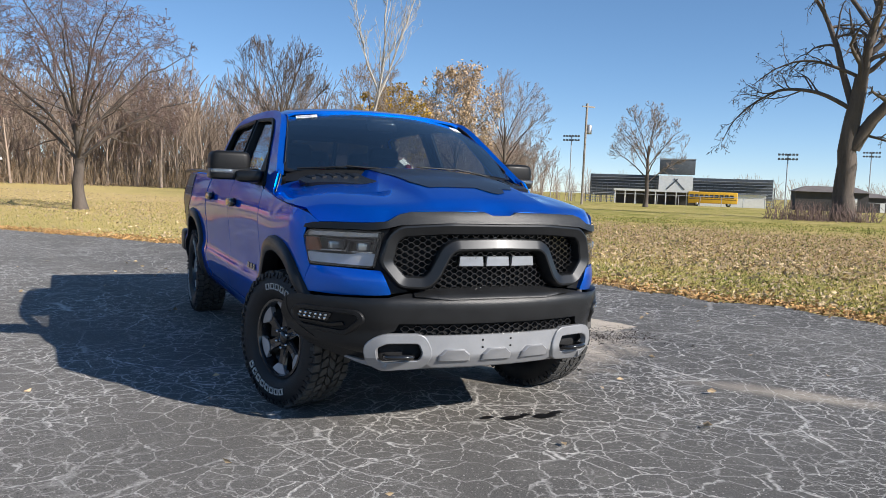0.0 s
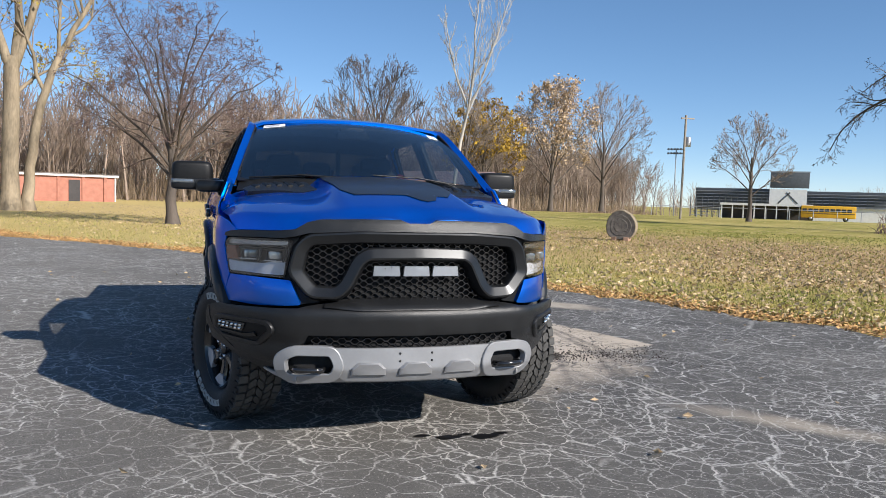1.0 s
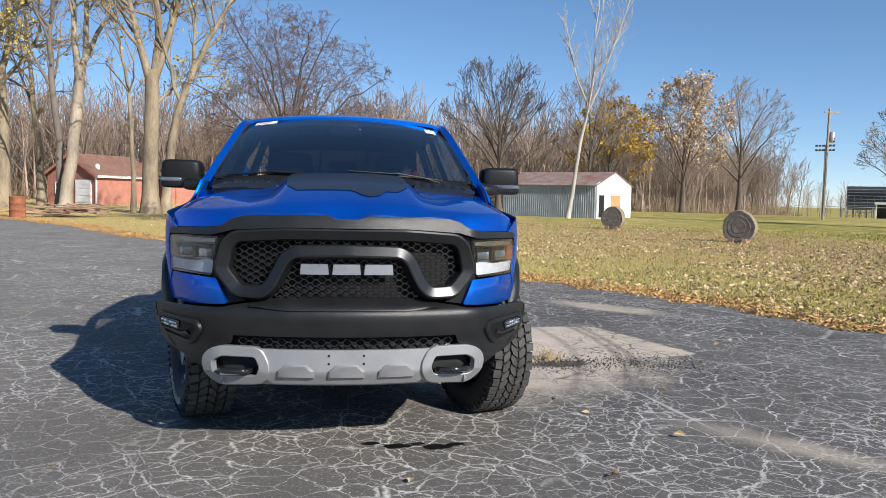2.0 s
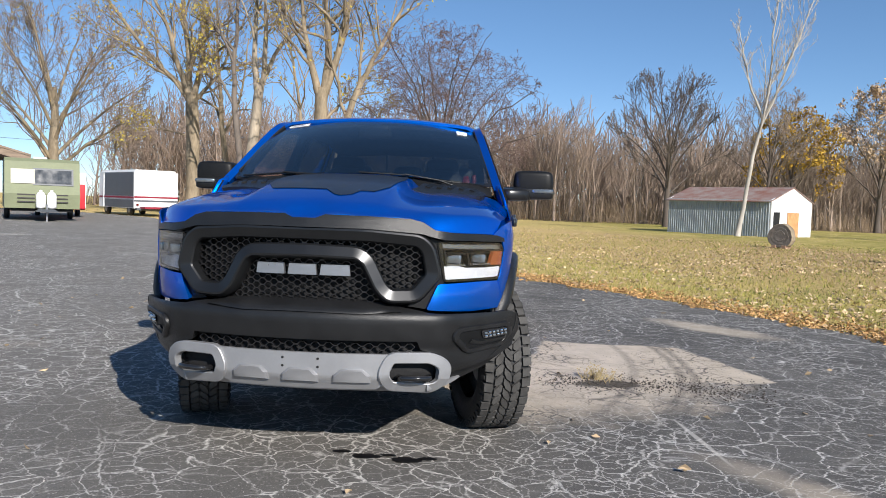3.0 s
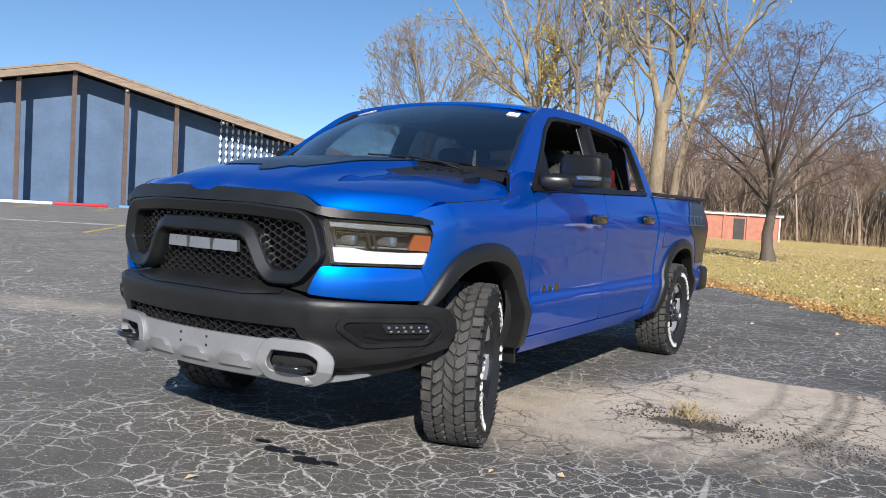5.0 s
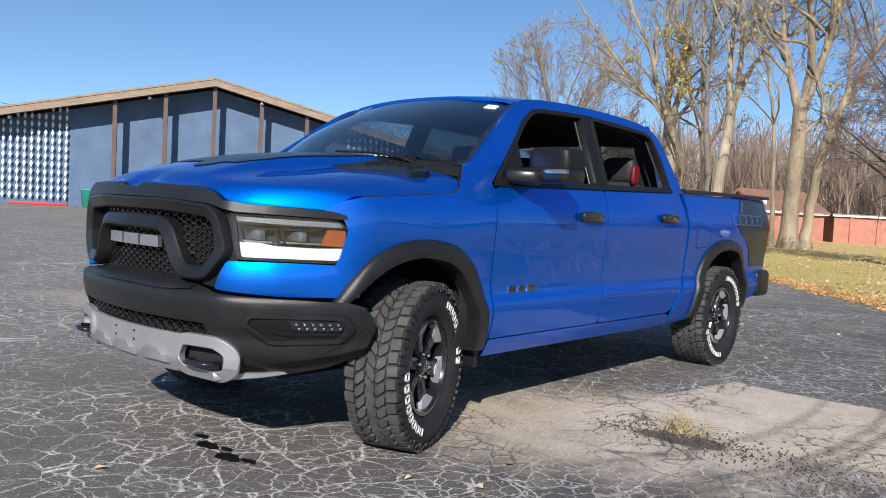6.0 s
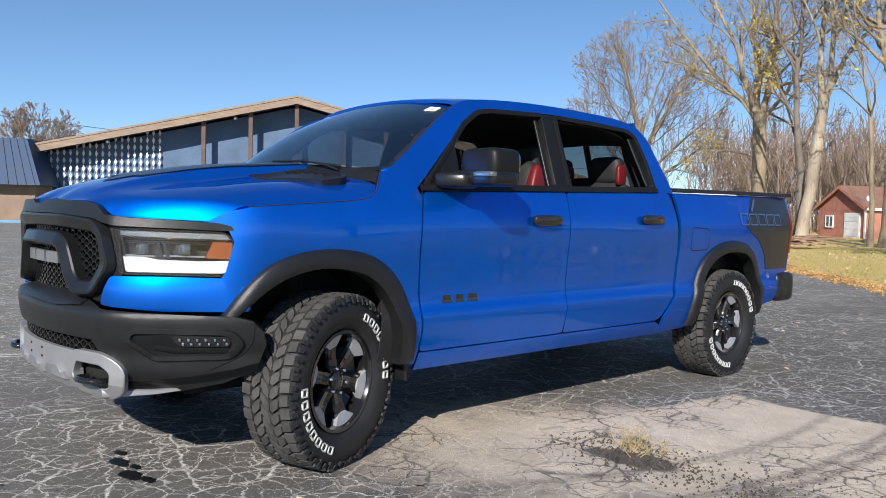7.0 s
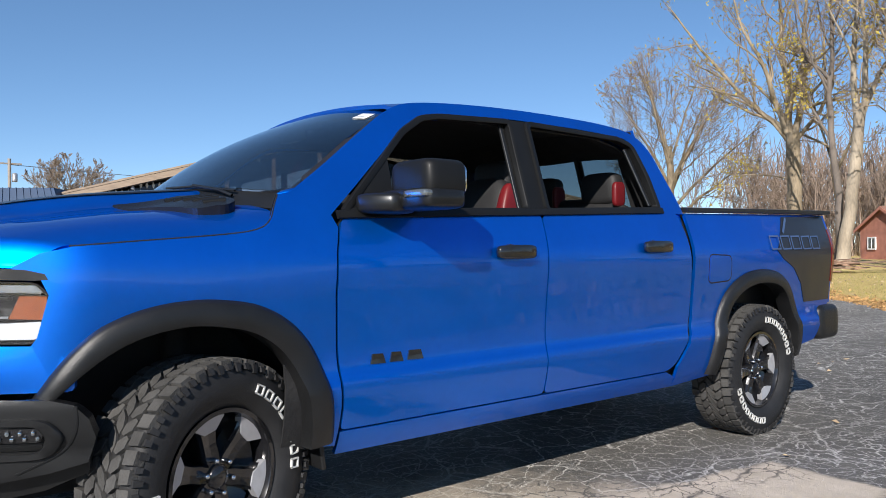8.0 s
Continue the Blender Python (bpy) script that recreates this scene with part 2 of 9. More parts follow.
def ground_mats():
    """Grass field and crazed asphalt, both by world position."""
    m = bpy.data.materials.new("autumn_grass_field")
    m.use_nodes = True
    N, L = m.node_tree.nodes, m.node_tree.links
    b = N["Principled BSDF"]
    geo = N.new("ShaderNodeNewGeometry")

    def noise_tex(scale, detail=5, rough=0.55, dist=0.0, vec=None, nn=N, ll=L, g=None):
        n = nn.new("ShaderNodeTexNoise")
        n.inputs["Scale"].default_value, n.inputs["Detail"].default_value = scale, detail
        n.inputs["Roughness"].default_value, n.inputs["Distortion"].default_value = rough, dist
        ll.new(vec or (g or geo).outputs["Position"], n.inputs["Vector"])
        return n.outputs["Fac"]

    def span(v, a, b2, c=0.0, d=1.0, nn=N, ll=L):
        r = nn.new("ShaderNodeMapRange")
        r.inputs["From Min"].default_value, r.inputs["From Max"].default_value = a, b2
        r.inputs["To Min"].default_value, r.inputs["To Max"].default_value = c, d
        ll.new(v, r.inputs["Value"])
        return r.outputs[0]

    def blend(f, c1, c2, nn=N, ll=L):
        x = nn.new("ShaderNodeMix")
        x.data_type = "RGBA"
        for key, c in (("A", c1), ("B", c2)):
            if isinstance(c, tuple):
                x.inputs[key].default_value = (*c, 1)
            else:
                ll.new(c, x.inputs[key])
        if isinstance(f, float):
            x.inputs["Factor"].default_value = f
        else:
            ll.new(f, x.inputs["Factor"])
        return x.outputs["Result"]

    big = span(noise_tex(0.09, 4), 0.40, 0.62)
    mid = span(noise_tex(0.7, 5), 0.35, 0.7)
    fine = span(noise_tex(14, 4, 0.7), 0.3, 0.72)
    speck = span(noise_tex(7, 6, 0.8), 0.50, 0.66)
    green = blend(fine, (0.135, 0.16, 0.02), (0.29, 0.275, 0.055))
    straw = blend(fine, (0.50, 0.37, 0.13), (0.78, 0.60, 0.26))
    brown = blend(fine, (0.28, 0.17, 0.085), (0.55, 0.38, 0.21))
    c = blend(span(mid, 0.2, 1.0, 0.0, 0.65), green, straw)
    c = blend(span(big, 0, 1, 0.0, 0.4), c, straw)
    # distance out from the asphalt, with wandering borders: straw verge, green, leaf-brown, green again
    dot = N.new("ShaderNodeVectorMath")
    dot.operation = "DOT_PRODUCT"
    dot.inputs[1].default_value = (0.857, 0.515, 0.0)
    L.new(geo.outputs["Position"], dot.inputs[0])
    wob = N.new("ShaderNodeMath")
    wob.operation = "MULTIPLY_ADD"
    wob.inputs[1].default_value = 7.0
    L.new(noise_tex(0.22, 4), wob.inputs[0])
    L.new(dot.outputs["Value"], wob.inputs[2])
    out = wob.outputs[0]
    verge = span(out, 9.0, 10.4, 0.85, 0.0)
    belt_in, belt_out = span(out, 13.0, 17.0), span(out, 29.0, 37.0, 1.0, 0.0)
    belt = N.new("ShaderNodeMath")
    belt.operation = "MULTIPLY"
    L.new(belt_in, belt.inputs[0])
    L.new(belt_out, belt.inputs[1])
    c = blend(span(belt.outputs[0], 0, 1, 0, 0.88), c, brown)
    c = blend(verge, c, blend(fine, (0.40, 0.23, 0.075), (0.64, 0.42, 0.17)))
    sx = N.new("ShaderNodeSeparateXYZ")
    L.new(geo.outputs["Position"], sx.inputs[0])
    c = blend(span(sx.outputs["X"], 14.0, 0.0, 0.0, 0.82), c, straw)
    c = blend(span(speck, 0, 1, 0, 0.45), c, (0.58, 0.42, 0.21))
    L.new(c, b.inputs["Base Color"])
    b.inputs["Roughness"].default_value = 0.95
    b.inputs["Specular IOR Level"].default_value = 0.1
    bp = N.new("ShaderNodeBump")
    bp.inputs["Strength"].default_value, bp.inputs["Distance"].default_value = 0.8, 0.05
    L.new(noise_tex(20, 6, 0.75), bp.inputs["Height"])
    L.new(bp.outputs[0], b.inputs["Normal"])
    M["grass"] = m

    a = bpy.data.materials.new("crazed_asphalt")
    a.use_nodes = True
    N2, L2 = a.node_tree.nodes, a.node_tree.links
    b2 = N2["Principled BSDF"]
    g2 = N2.new("ShaderNodeNewGeometry")
    nz = lambda s, d=5, r=0.55, vec=None: noise_tex(s, d, r, 0.0, vec, N2, L2, g2)
    sp = lambda v, p, q, c=0.0, d=1.0: span(v, p, q, c, d, N2, L2)
    bl = lambda f, c1, c2: blend(f, c1, c2, N2, L2)

    def mathn(op, x, y=None):
        n = N2.new("ShaderNodeMath")
        n.operation = op
        for i, v in enumerate((x, y)):
            if v is None:
                continue
            if isinstance(v, (int, float)):
                n.inputs[i].default_value = v
            else:
                L2.new(v, n.inputs[i])
        return n.outputs[0]

    # position shaken at two scales, so that the cracks wander and fray
    def shaken(vec, scale, amount):
        n = N2.new("ShaderNodeTexNoise")
        n.inputs["Scale"].default_value, n.inputs["Detail"].default_value = scale, 5
        n.inputs["Roughness"].default_value = 0.6
        L2.new(vec, n.inputs["Vector"])
        v = N2.new("ShaderNodeVectorMath")
        v.operation = "MULTIPLY_ADD"
        v.inputs[1].default_value = (amount, amount, 0.0)
        L2.new(n.outputs["Color"], v.inputs[0])
        L2.new(vec, v.inputs[2])
        return v.outputs[0]

    wavy = shaken(shaken(shaken(g2.outputs["Position"], 1.6, 0.22), 9.0, 0.085), 34.0, 0.022)

    def cracks(scale, width, k=1.0):
        v = N2.new("ShaderNodeTexVoronoi")
        v.feature = "DISTANCE_TO_EDGE"
        v.inputs["Scale"].default_value = scale
        v.inputs["Randomness"].default_value = 1.0
        L2.new(wavy, v.inputs["Vector"])
        return sp(v.outputs["Distance"], width * 0.25, width, k, 0.0)

    broad = sp(nz(0.35, 4), 0.42, 0.60)
    c1 = mathn("MULTIPLY", cracks(1.5, 0.012), sp(nz(0.8, 4), 0.40, 0.58, 0.1, 0.85))
    c2 = mathn("MULTIPLY", cracks(4.6, 0.024), sp(nz(0.55, 5), 0.36, 0.56, 0.10, 0.85))
    c3 = mathn("MULTIPLY", cracks(9.4, 0.040), sp(nz(0.9, 5), 0.40, 0.60, 0.0, 0.70))
    crack = mathn("MAXIMUM", mathn("MAXIMUM", c1, c2), c3)
    crack = mathn("MULTIPLY", crack, sp(nz(26, 6, 0.8), 0.36, 0.58, 0.15, 1.0))
    grit = nz(150, 3, 0.7)
    base = bl(sp(grit, 0.40, 0.62), (0.032, 0.030, 0.027), (0.145, 0.137, 0.125))
    base = bl(sp(broad, 0, 1, 0, 0.45), base, (0.15, 0.14, 0.126))
    base = bl(sp(nz(2.2, 6, 0.7), 0.52, 0.75, 0, 0.6), base, (0.22, 0.205, 0.183))
    sxa = N2.new("ShaderNodeSeparateXYZ")
    L2.new(g2.outputs["Position"], sxa.inputs[0])
    # paler towards the passenger's side
    base = bl(sp(sxa.outputs["X"], 0.5, -3.5, 0, 0.74), base, bl(sp(grit, 0.40, 0.62), (0.10, 0.094, 0.085), (0.29, 0.272, 0.245)))
    flecks = sp(nz(62, 2, 0.5), 0.64, 0.68, 0, 0.85)
    base = bl(flecks, base, (0.46, 0.43, 0.39))
    pits = sp(nz(48, 3, 0.6), 0.36, 0.30, 0, 0.8)
    base = bl(pits, base, (0.022, 0.020, 0.018))
    base = bl(sp(crack, 0, 0.9, 0, 1.0), base, bl(nz(8, 3), (0.60, 0.57, 0.52), (0.88, 0.85, 0.79)))

    # the bare worn patch of pale gravelly concrete and its fringes
    def blob(cx, cy, ang, rx, ry, soft, warp):
        mp = N2.new("ShaderNodeMapping")
        mp.vector_type = "TEXTURE"
        mp.inputs["Location"].default_value = (cx, cy, 0)
        mp.inputs["Rotation"].default_value = (0, 0, ang)
        mp.inputs["Scale"].default_value = (rx, ry, 1)
        L2.new(g2.outputs["Position"], mp.inputs[0])
        ln = N2.new("ShaderNodeVectorMath")
        ln.operation = "LENGTH"
        sx = N2.new("ShaderNodeVectorMath")
        sx.operation = "MULTIPLY"
        sx.inputs[1].default_value = (1, 1, 0)
        L2.new(mp.outputs[0], sx.inputs[0])
        L2.new(sx.outputs[0], ln.inputs[0])
        d = mathn("ADD", ln.outputs["Value"], mathn("MULTIPLY", mathn("SUBTRACT", nz(2.0, 7, 0.65), 0.5), warp))
        return sp(d, 1.0 - soft, 1.0, 1.0, 0.0)

    def half(nx, ny, c):
        dp = N2.new("ShaderNodeVectorMath")
        dp.operation = "DOT_PRODUCT"
        dp.inputs[1].default_value = (nx, ny, 0.0)
        L2.new(g2.outputs["Position"], dp.inputs[0])
        return mathn("SUBTRACT", dp.outputs["Value"], c)

    # four-sided scar with one sharp corner towards the grass
    rim = mathn("MINIMUM", mathn("MINIMUM", half(-0.235, 0.972, 0.834), half(-0.949, -0.314, -3.498)), mathn("MINIMUM", half(0.0, -1.0, -3.10), half(0.98, -0.19, 0.72)))
    rim = mathn("ADD", rim, mathn("MULTIPLY", mathn("SUBTRACT", nz(1.7, 7, 0.65), 0.5), 0.30))
    patch = sp(rim, 0.0, 0.05)
    fringe = mathn("MULTIPLY", blob(1.45, 1.25, 0.6, 1.6, 1.15, 0.5, 1.3), 0.85)
    far1 = blob(3.3, 4.5, 2.3, 1.0, 0.35, 0.5, 1.0)
    far2 = blob(-4.5, 1.2, 0.3, 1.6, 0.5, 0.7, 1.4)
    far3 = blob(2.5, -0.95, 2.25, 0.9, 0.20, 0.7, 1.2)
    seam = blob(2.10, -0.10, 1.70, 0.50, 0.022, 0.4, 1.0)
    pale = bl(sp(nz(3, 6, 0.7), 0.3, 0.7), (0.46, 0.385, 0.29), (0.72, 0.61, 0.475))
    pale = bl(sp(grit, 0.3, 0.75, 0, 0.5), pale, (0.33, 0.29, 0.24))
    dark_c = mathn("MULTIPLY", mathn("MAXIMUM", cracks(4.2, 0.035), cracks(9.5, 0.03)), sp(nz(1.3, 4), 0.42, 0.54))
    pale_c = bl(mathn("MULTIPLY", dark_c, 0.85), pale, (0.045, 0.042, 0.04))
    # tyre tracks: two arcs across the patch
    off = N2.new("ShaderNodeVectorMath")
    off.operation = "SUBTRACT"
    off.inputs[1].default_value = (-2.2, 2.35, 0.0)
    L2.new(g2.outputs["Position"], off.inputs[0])
    rad = N2.new("ShaderNodeVectorMath")
    rad.operation = "LENGTH"
    L2.new(off.outputs[0], rad.inputs[0])
    rr = mathn("ADD", rad.outputs["Value"], mathn("MULTIPLY", mathn("SUBTRACT", nz(3, 4), 0.5), 0.10))
    ribs = sp(nz(40, 2), 0.35, 0.6, 0.35, 1.0)
    for r0, k in ((4.25, 0.55), (4.62, 0.75), (4.72, 0.75)):
        t = sp(mathn("ABSOLUTE", mathn("SUBTRACT", rr, r0)), 0.015, 0.055, k, 0.0)
        pale_c = bl(mathn("MULTIPLY", t, ribs), pale_c, (0.13, 0.112, 0.092))
    col = bl(sp(far1, 0, 1, 0, 0.7), base, pale)
    col = bl(sp(far2, 0, 1, 0, 0.45), col, pale)
    col = bl(sp(far3, 0, 1, 0, 0.5), col, pale)
    col = bl(sp(seam, 0, 1, 0, 0.45), col, (0.74, 0.70, 0.63))
    col = bl(fringe, col, pale_c)
    col = bl(patch, col, pale_c)
    wet = mathn("MULTIPLY", blob(1.72, 1.27, 0.2, 0.27, 0.13, 0.25, 2.2), 0.85)
    col = bl(wet, col, (0.03, 0.027, 0.022))
    L2.new(col, b2.inputs["Base Color"])
    b2.inputs["Specular IOR Level"].default_value = 0.35
    L2.new(sp(grit, 0.3, 0.7, 0.68, 0.92), b2.inputs["Roughness"])
    bp2 = N2.new("ShaderNodeBump")
    bp2.inputs["Strength"].default_value, bp2.inputs["Distance"].default_value = 0.5, 0.012
    hgt = mathn("SUBTRACT", mathn("ADD", mathn("MULTIPLY", grit, 0.6), nz(30, 5, 0.7)), mathn("MULTIPLY", crack, 0.6))
    L2.new(hgt, bp2.inputs["Height"])
    L2.new(bp2.outputs[0], b2.inputs["Normal"])
    M["asphalt"] = a


ground_mats()


# ---------- mesh helpers ----------
def finish(me, material, smooth):
    me.materials.append(material)
    me.polygons.foreach_set("use_smooth", [smooth] * len(me.polygons))
    me.update()


def part(name, bm, material, parent=None, label="", smooth=False):
    """Links a bmesh as one mesh object under a thing or under a part."""
    me = bpy.data.meshes.new(name)
    bm.to_mesh(me)
    bm.free()
    finish(me, material, smooth)
    ob = new(name, me)
    ob.parent = parent
    return tagged(ob, label)


def mesh_np(name, V, faces, material, parent=None, label="", smooth=False):
    """A mesh object from numpy vertices and a list of equal-sided face arrays."""
    me = bpy.data.meshes.new(name)
    V = np.asarray(V, np.float32)
    faces = [np.asarray(f, np.int32) for f in faces if len(f)]
    me.vertices.add(len(V))
    me.vertices.foreach_set("co", V.ravel())
    loops = np.concatenate([f.ravel() for f in faces])
    me.loops.add(len(loops))
    me.loops.foreach_set("vertex_index", loops)
    sizes = np.concatenate([np.full(len(f), f.shape[1], np.int32) for f in faces])
    starts = np.concatenate([[0], np.cumsum(sizes)[:-1]]).astype(np.int32)
    me.polygons.add(len(sizes))
    me.polygons.foreach_set("loop_start", starts)
    me.update(calc_edges=True)
    me.validate()
    finish(me, material, smooth)
    ob = new(name, me)
    ob.parent = parent
    return tagged(ob, label)


def thing(name, at, label, category, group="", rz=0.0):
    ob = new(name)
    ob.matrix_world = pose(*at, 0, 0, rz)
    return tagged(ob, label, category, group)


def box_bm(bm, c, s, rot=None, taper=1.0):
    """A box at c of size s into bm; taper narrows its top in x and y."""
    vs = []
    for dz in (-0.5, 0.5):
        for dx, dy in ((-0.5, -0.5), (0.5, -0.5), (0.5, 0.5), (-0.5, 0.5)):
            k = taper if dz > 0 else 1.0
            v = Vector((dx * s[0] * k, dy * s[1] * k, dz * s[2]))
            if rot is not None:
                v = rot @ v
            vs.append(bm.verts.new(v + Vector(c)))
    for f in ((3, 2, 1, 0), (4, 5, 6, 7), (0, 1, 5, 4), (1, 2, 6, 5), (2, 3, 7, 6), (3, 0, 4, 7)):
        bm.faces.new([vs[i] for i in f])
    return vs


def box(name, c, s, material, parent=None, label="", bevel=0.0, rot=None, taper=1.0, segs=2):
    bm = bmesh.new()
    box_bm(bm, c, s, rot, taper)
    if bevel:
        bmesh.ops.bevel(bm, geom=bm.edges[:], offset=bevel, segments=segs, affect="EDGES", profile=0.6)
    return part(name, bm, material, parent, label, smooth=bevel > 0)


def prism_bm(bm, poly, z0, z1):
    a = [bm.verts.new((x, y, z0)) for x, y in poly]
    b = [bm.verts.new((x, y, z1)) for x, y in poly]
    n = len(poly)
    bm.faces.new(a[::-1])
    bm.faces.new(b)
    for i in range(n):
        bm.faces.new((a[i], a[(i + 1) % n], b[(i + 1) % n], b[i]))


def lathe(name, profile, material, parent=None, label="", axis="z", segs=24, at=(0, 0, 0), smooth=True, caps=True):
    """Turns (radius, height) pairs round an axis."""
    bm = bmesh.new()
    rings = []
    for r, h in profile:
        ring = []
        for i in range(segs):
            a = 2 * math.pi * i / segs
            p = (r * math.cos(a), r * math.sin(a), h)
            if axis == "x":
                p = (h, r * math.cos(a), r * math.sin(a))
            elif axis == "y":
                p = (r * math.sin(a), h, r * math.cos(a))
            ring.append(bm.verts.new(Vector(p) + Vector(at)))
        rings.append(ring)
    for r0, r1 in zip(rings, rings[1:]):
        for i in range(segs):
            bm.faces.new((r0[i], r0[(i + 1) % segs], r1[(i + 1) % segs], r1[i]))
    if caps:
        bm.faces.new(rings[0][::-1])
        bm.faces.new(rings[-1])
    bmesh.ops.remove_doubles(bm, verts=bm.verts[:], dist=1e-5)
    return part(name, bm, material, parent, label, smooth)


def tubes(paths, sides):
    """Vertices and quads of tapered tubes. paths: (points, radii) pairs."""
    groups = {}
    for p, r in paths:
        groups.setdefault(len(p), []).append((p, r))
    VV, FF, base = [], [], 0
    ang = np.arange(sides) * 2 * np.pi / sides
    for k, items in groups.items():
        Pn = np.array([i[0] for i in items], float)
        Rn = np.array([i[1] for i in items], float)
        T = np.gradient(Pn, axis=1)
        T /= np.linalg.norm(T, axis=2, keepdims=True) + 1e-9
        mean = T.mean(axis=1)
        ref = np.where(np.abs(mean[:, 2:3]) > 0.8, [[1.0, 0, 0]], [[0, 0, 1.0]])[:, None, :]
        U = np.cross(T, ref)
        U /= np.linalg.norm(U, axis=2, keepdims=True) + 1e-9
        W = np.cross(T, U)
        ring = Pn[:, :, None, :] + Rn[:, :, None, None] * (U[:, :, None, :] * np.cos(ang)[None, None, :, None] + W[:, :, None, :] * np.sin(ang)[None, None, :, None])
        n = len(items)
        VV.append(ring.reshape(-1, 3))
        idx = base + np.arange(n * k * sides).reshape(n, k, sides)
        a, b = idx[:, :-1, :], idx[:, 1:, :]
        q = np.stack([a, np.roll(a, -1, 2), np.roll(b, -1, 2), b], -1).reshape(-1, 4)
        FF.append(q)
        base += n * k * sides
    return np.concatenate(VV), np.concatenate(FF)


def rod(name, pts, r, material, parent=None, label="", sides=8):
    V, F = tubes([(pts, [r] * len(pts))], sides)
    return mesh_np(name, V, [F], material, parent, label, True)


def prof(table):
    """A smooth curve through (u, v) pairs."""
    xs = np.array([a for a, _ in table], float)
    ys = np.array([b for _, b in table], float)
    sl = np.gradient(ys, xs)

    def f(x):
        if x <= xs[0]:
            return float(ys[0])
        if x >= xs[-1]:
            return float(ys[-1])
        i = int(np.searchsorted(xs, x)) - 1
        h = xs[i + 1] - xs[i]
        t = (x - xs[i]) / h
        return float((2 * t**3 - 3 * t * t + 1) * ys[i] + (t**3 - 2 * t * t + t) * h * sl[i] + (3 * t * t - 2 * t**3) * ys[i + 1] + (t**3 - t * t) * h * sl[i + 1])

    return f


def curve(pts, n=8):
    """A smooth open line through the points."""
    P3 = [Vector(p) for p in pts]
    out = []
    for i in range(len(P3) - 1):
        p0, p1, p2, p3 = P3[max(0, i - 1)], P3[i], P3[i + 1], P3[min(len(P3) - 1, i + 2)]
        for k in range(n):
            t = k / n
            out.append(tuple(0.5 * ((2 * p1) + (p2 - p0) * t + (2 * p0 - 5 * p1 + 4 * p2 - p3) * t * t + (3 * p1 - p0 - 3 * p2 + p3) * t**3)))
    out.append(tuple(P3[-1]))
    return out


# ---------- ground ----------
def land(x, y):
    """Height of the field: level round the lot, falling gently to the sports ground."""
    return -0.0136 * max(0.0, 0.69 * x + 0.72 * y - 85) - 0.03


def build_ground():
    xs = [-1500, -700, -350, -200, -120, -80, -50, -30, -15, 0, 15, 30, 45, 60, 75, 90, 110, 130, 160, 200, 260, 400, 800, 1500]
    V = [(x, y, max(land(x, y), -6.0)) for y in xs for x in xs]
    n = len(xs)
    F = [(j * n + i, j * n + i + 1, (j + 1) * n + i + 1, (j + 1) * n + i) for j in range(n - 1) for i in range(n - 1)]
    tagged(mesh_np("ground", V, [F], M["grass"], smooth=True), "autumn grass field with straw and fallen leaves", "field", kind="structure")


build_ground()
EDGE = [(16, -14), (9.5, -5.5), (7.3, -1.5), (6.2, 1.0), (5.5, 2.8), (4.8, 4.7), (3.8, 6.5), (2.3, 8.6), (0.3, 11.3), (-1.5, 13.5), (-3.3, 15.6), (-6.2, 18.6), (-9.4, 24.5), (-15.0, 31.5), (-20.5, 41.0), (-28, 47), (-40, 52)]


def edge_points(step):
    """The ragged edge of the asphalt, resampled."""
    out = []
    for (x0, y0), (x1, y1) in zip(EDGE, EDGE[1:]):
        d = math.hypot(x1 - x0, y1 - y0)
        for i in range(max(1, int(d / step))):
            t = i * step / d
            x, y = x0 + (x1 - x0) * t, y0 + (y1 - y0) * t
            k = 0.12 * noise.noise((x * 1.3, y * 1.3, 3.1)) + 0.06 * noise.noise((x * 5, y * 5, 7.7))
            out.append((x + k * 2.2, y + k * 1.4))
    return out + [EDGE[-1]]


def build_lot():
    rim = edge_points(0.25)
    poly = rim + [(-60, 48), (-90, 20), (-75, -60), (20, -60)]
    bm = bmesh.new()
    prism_bm(bm, poly, -0.06, 0.0)
    tagged(part("road", bm, M["asphalt"]), "cracked grey asphalt car park with pale crazing and worn patches", "asphalt", kind="structure")


build_lot()


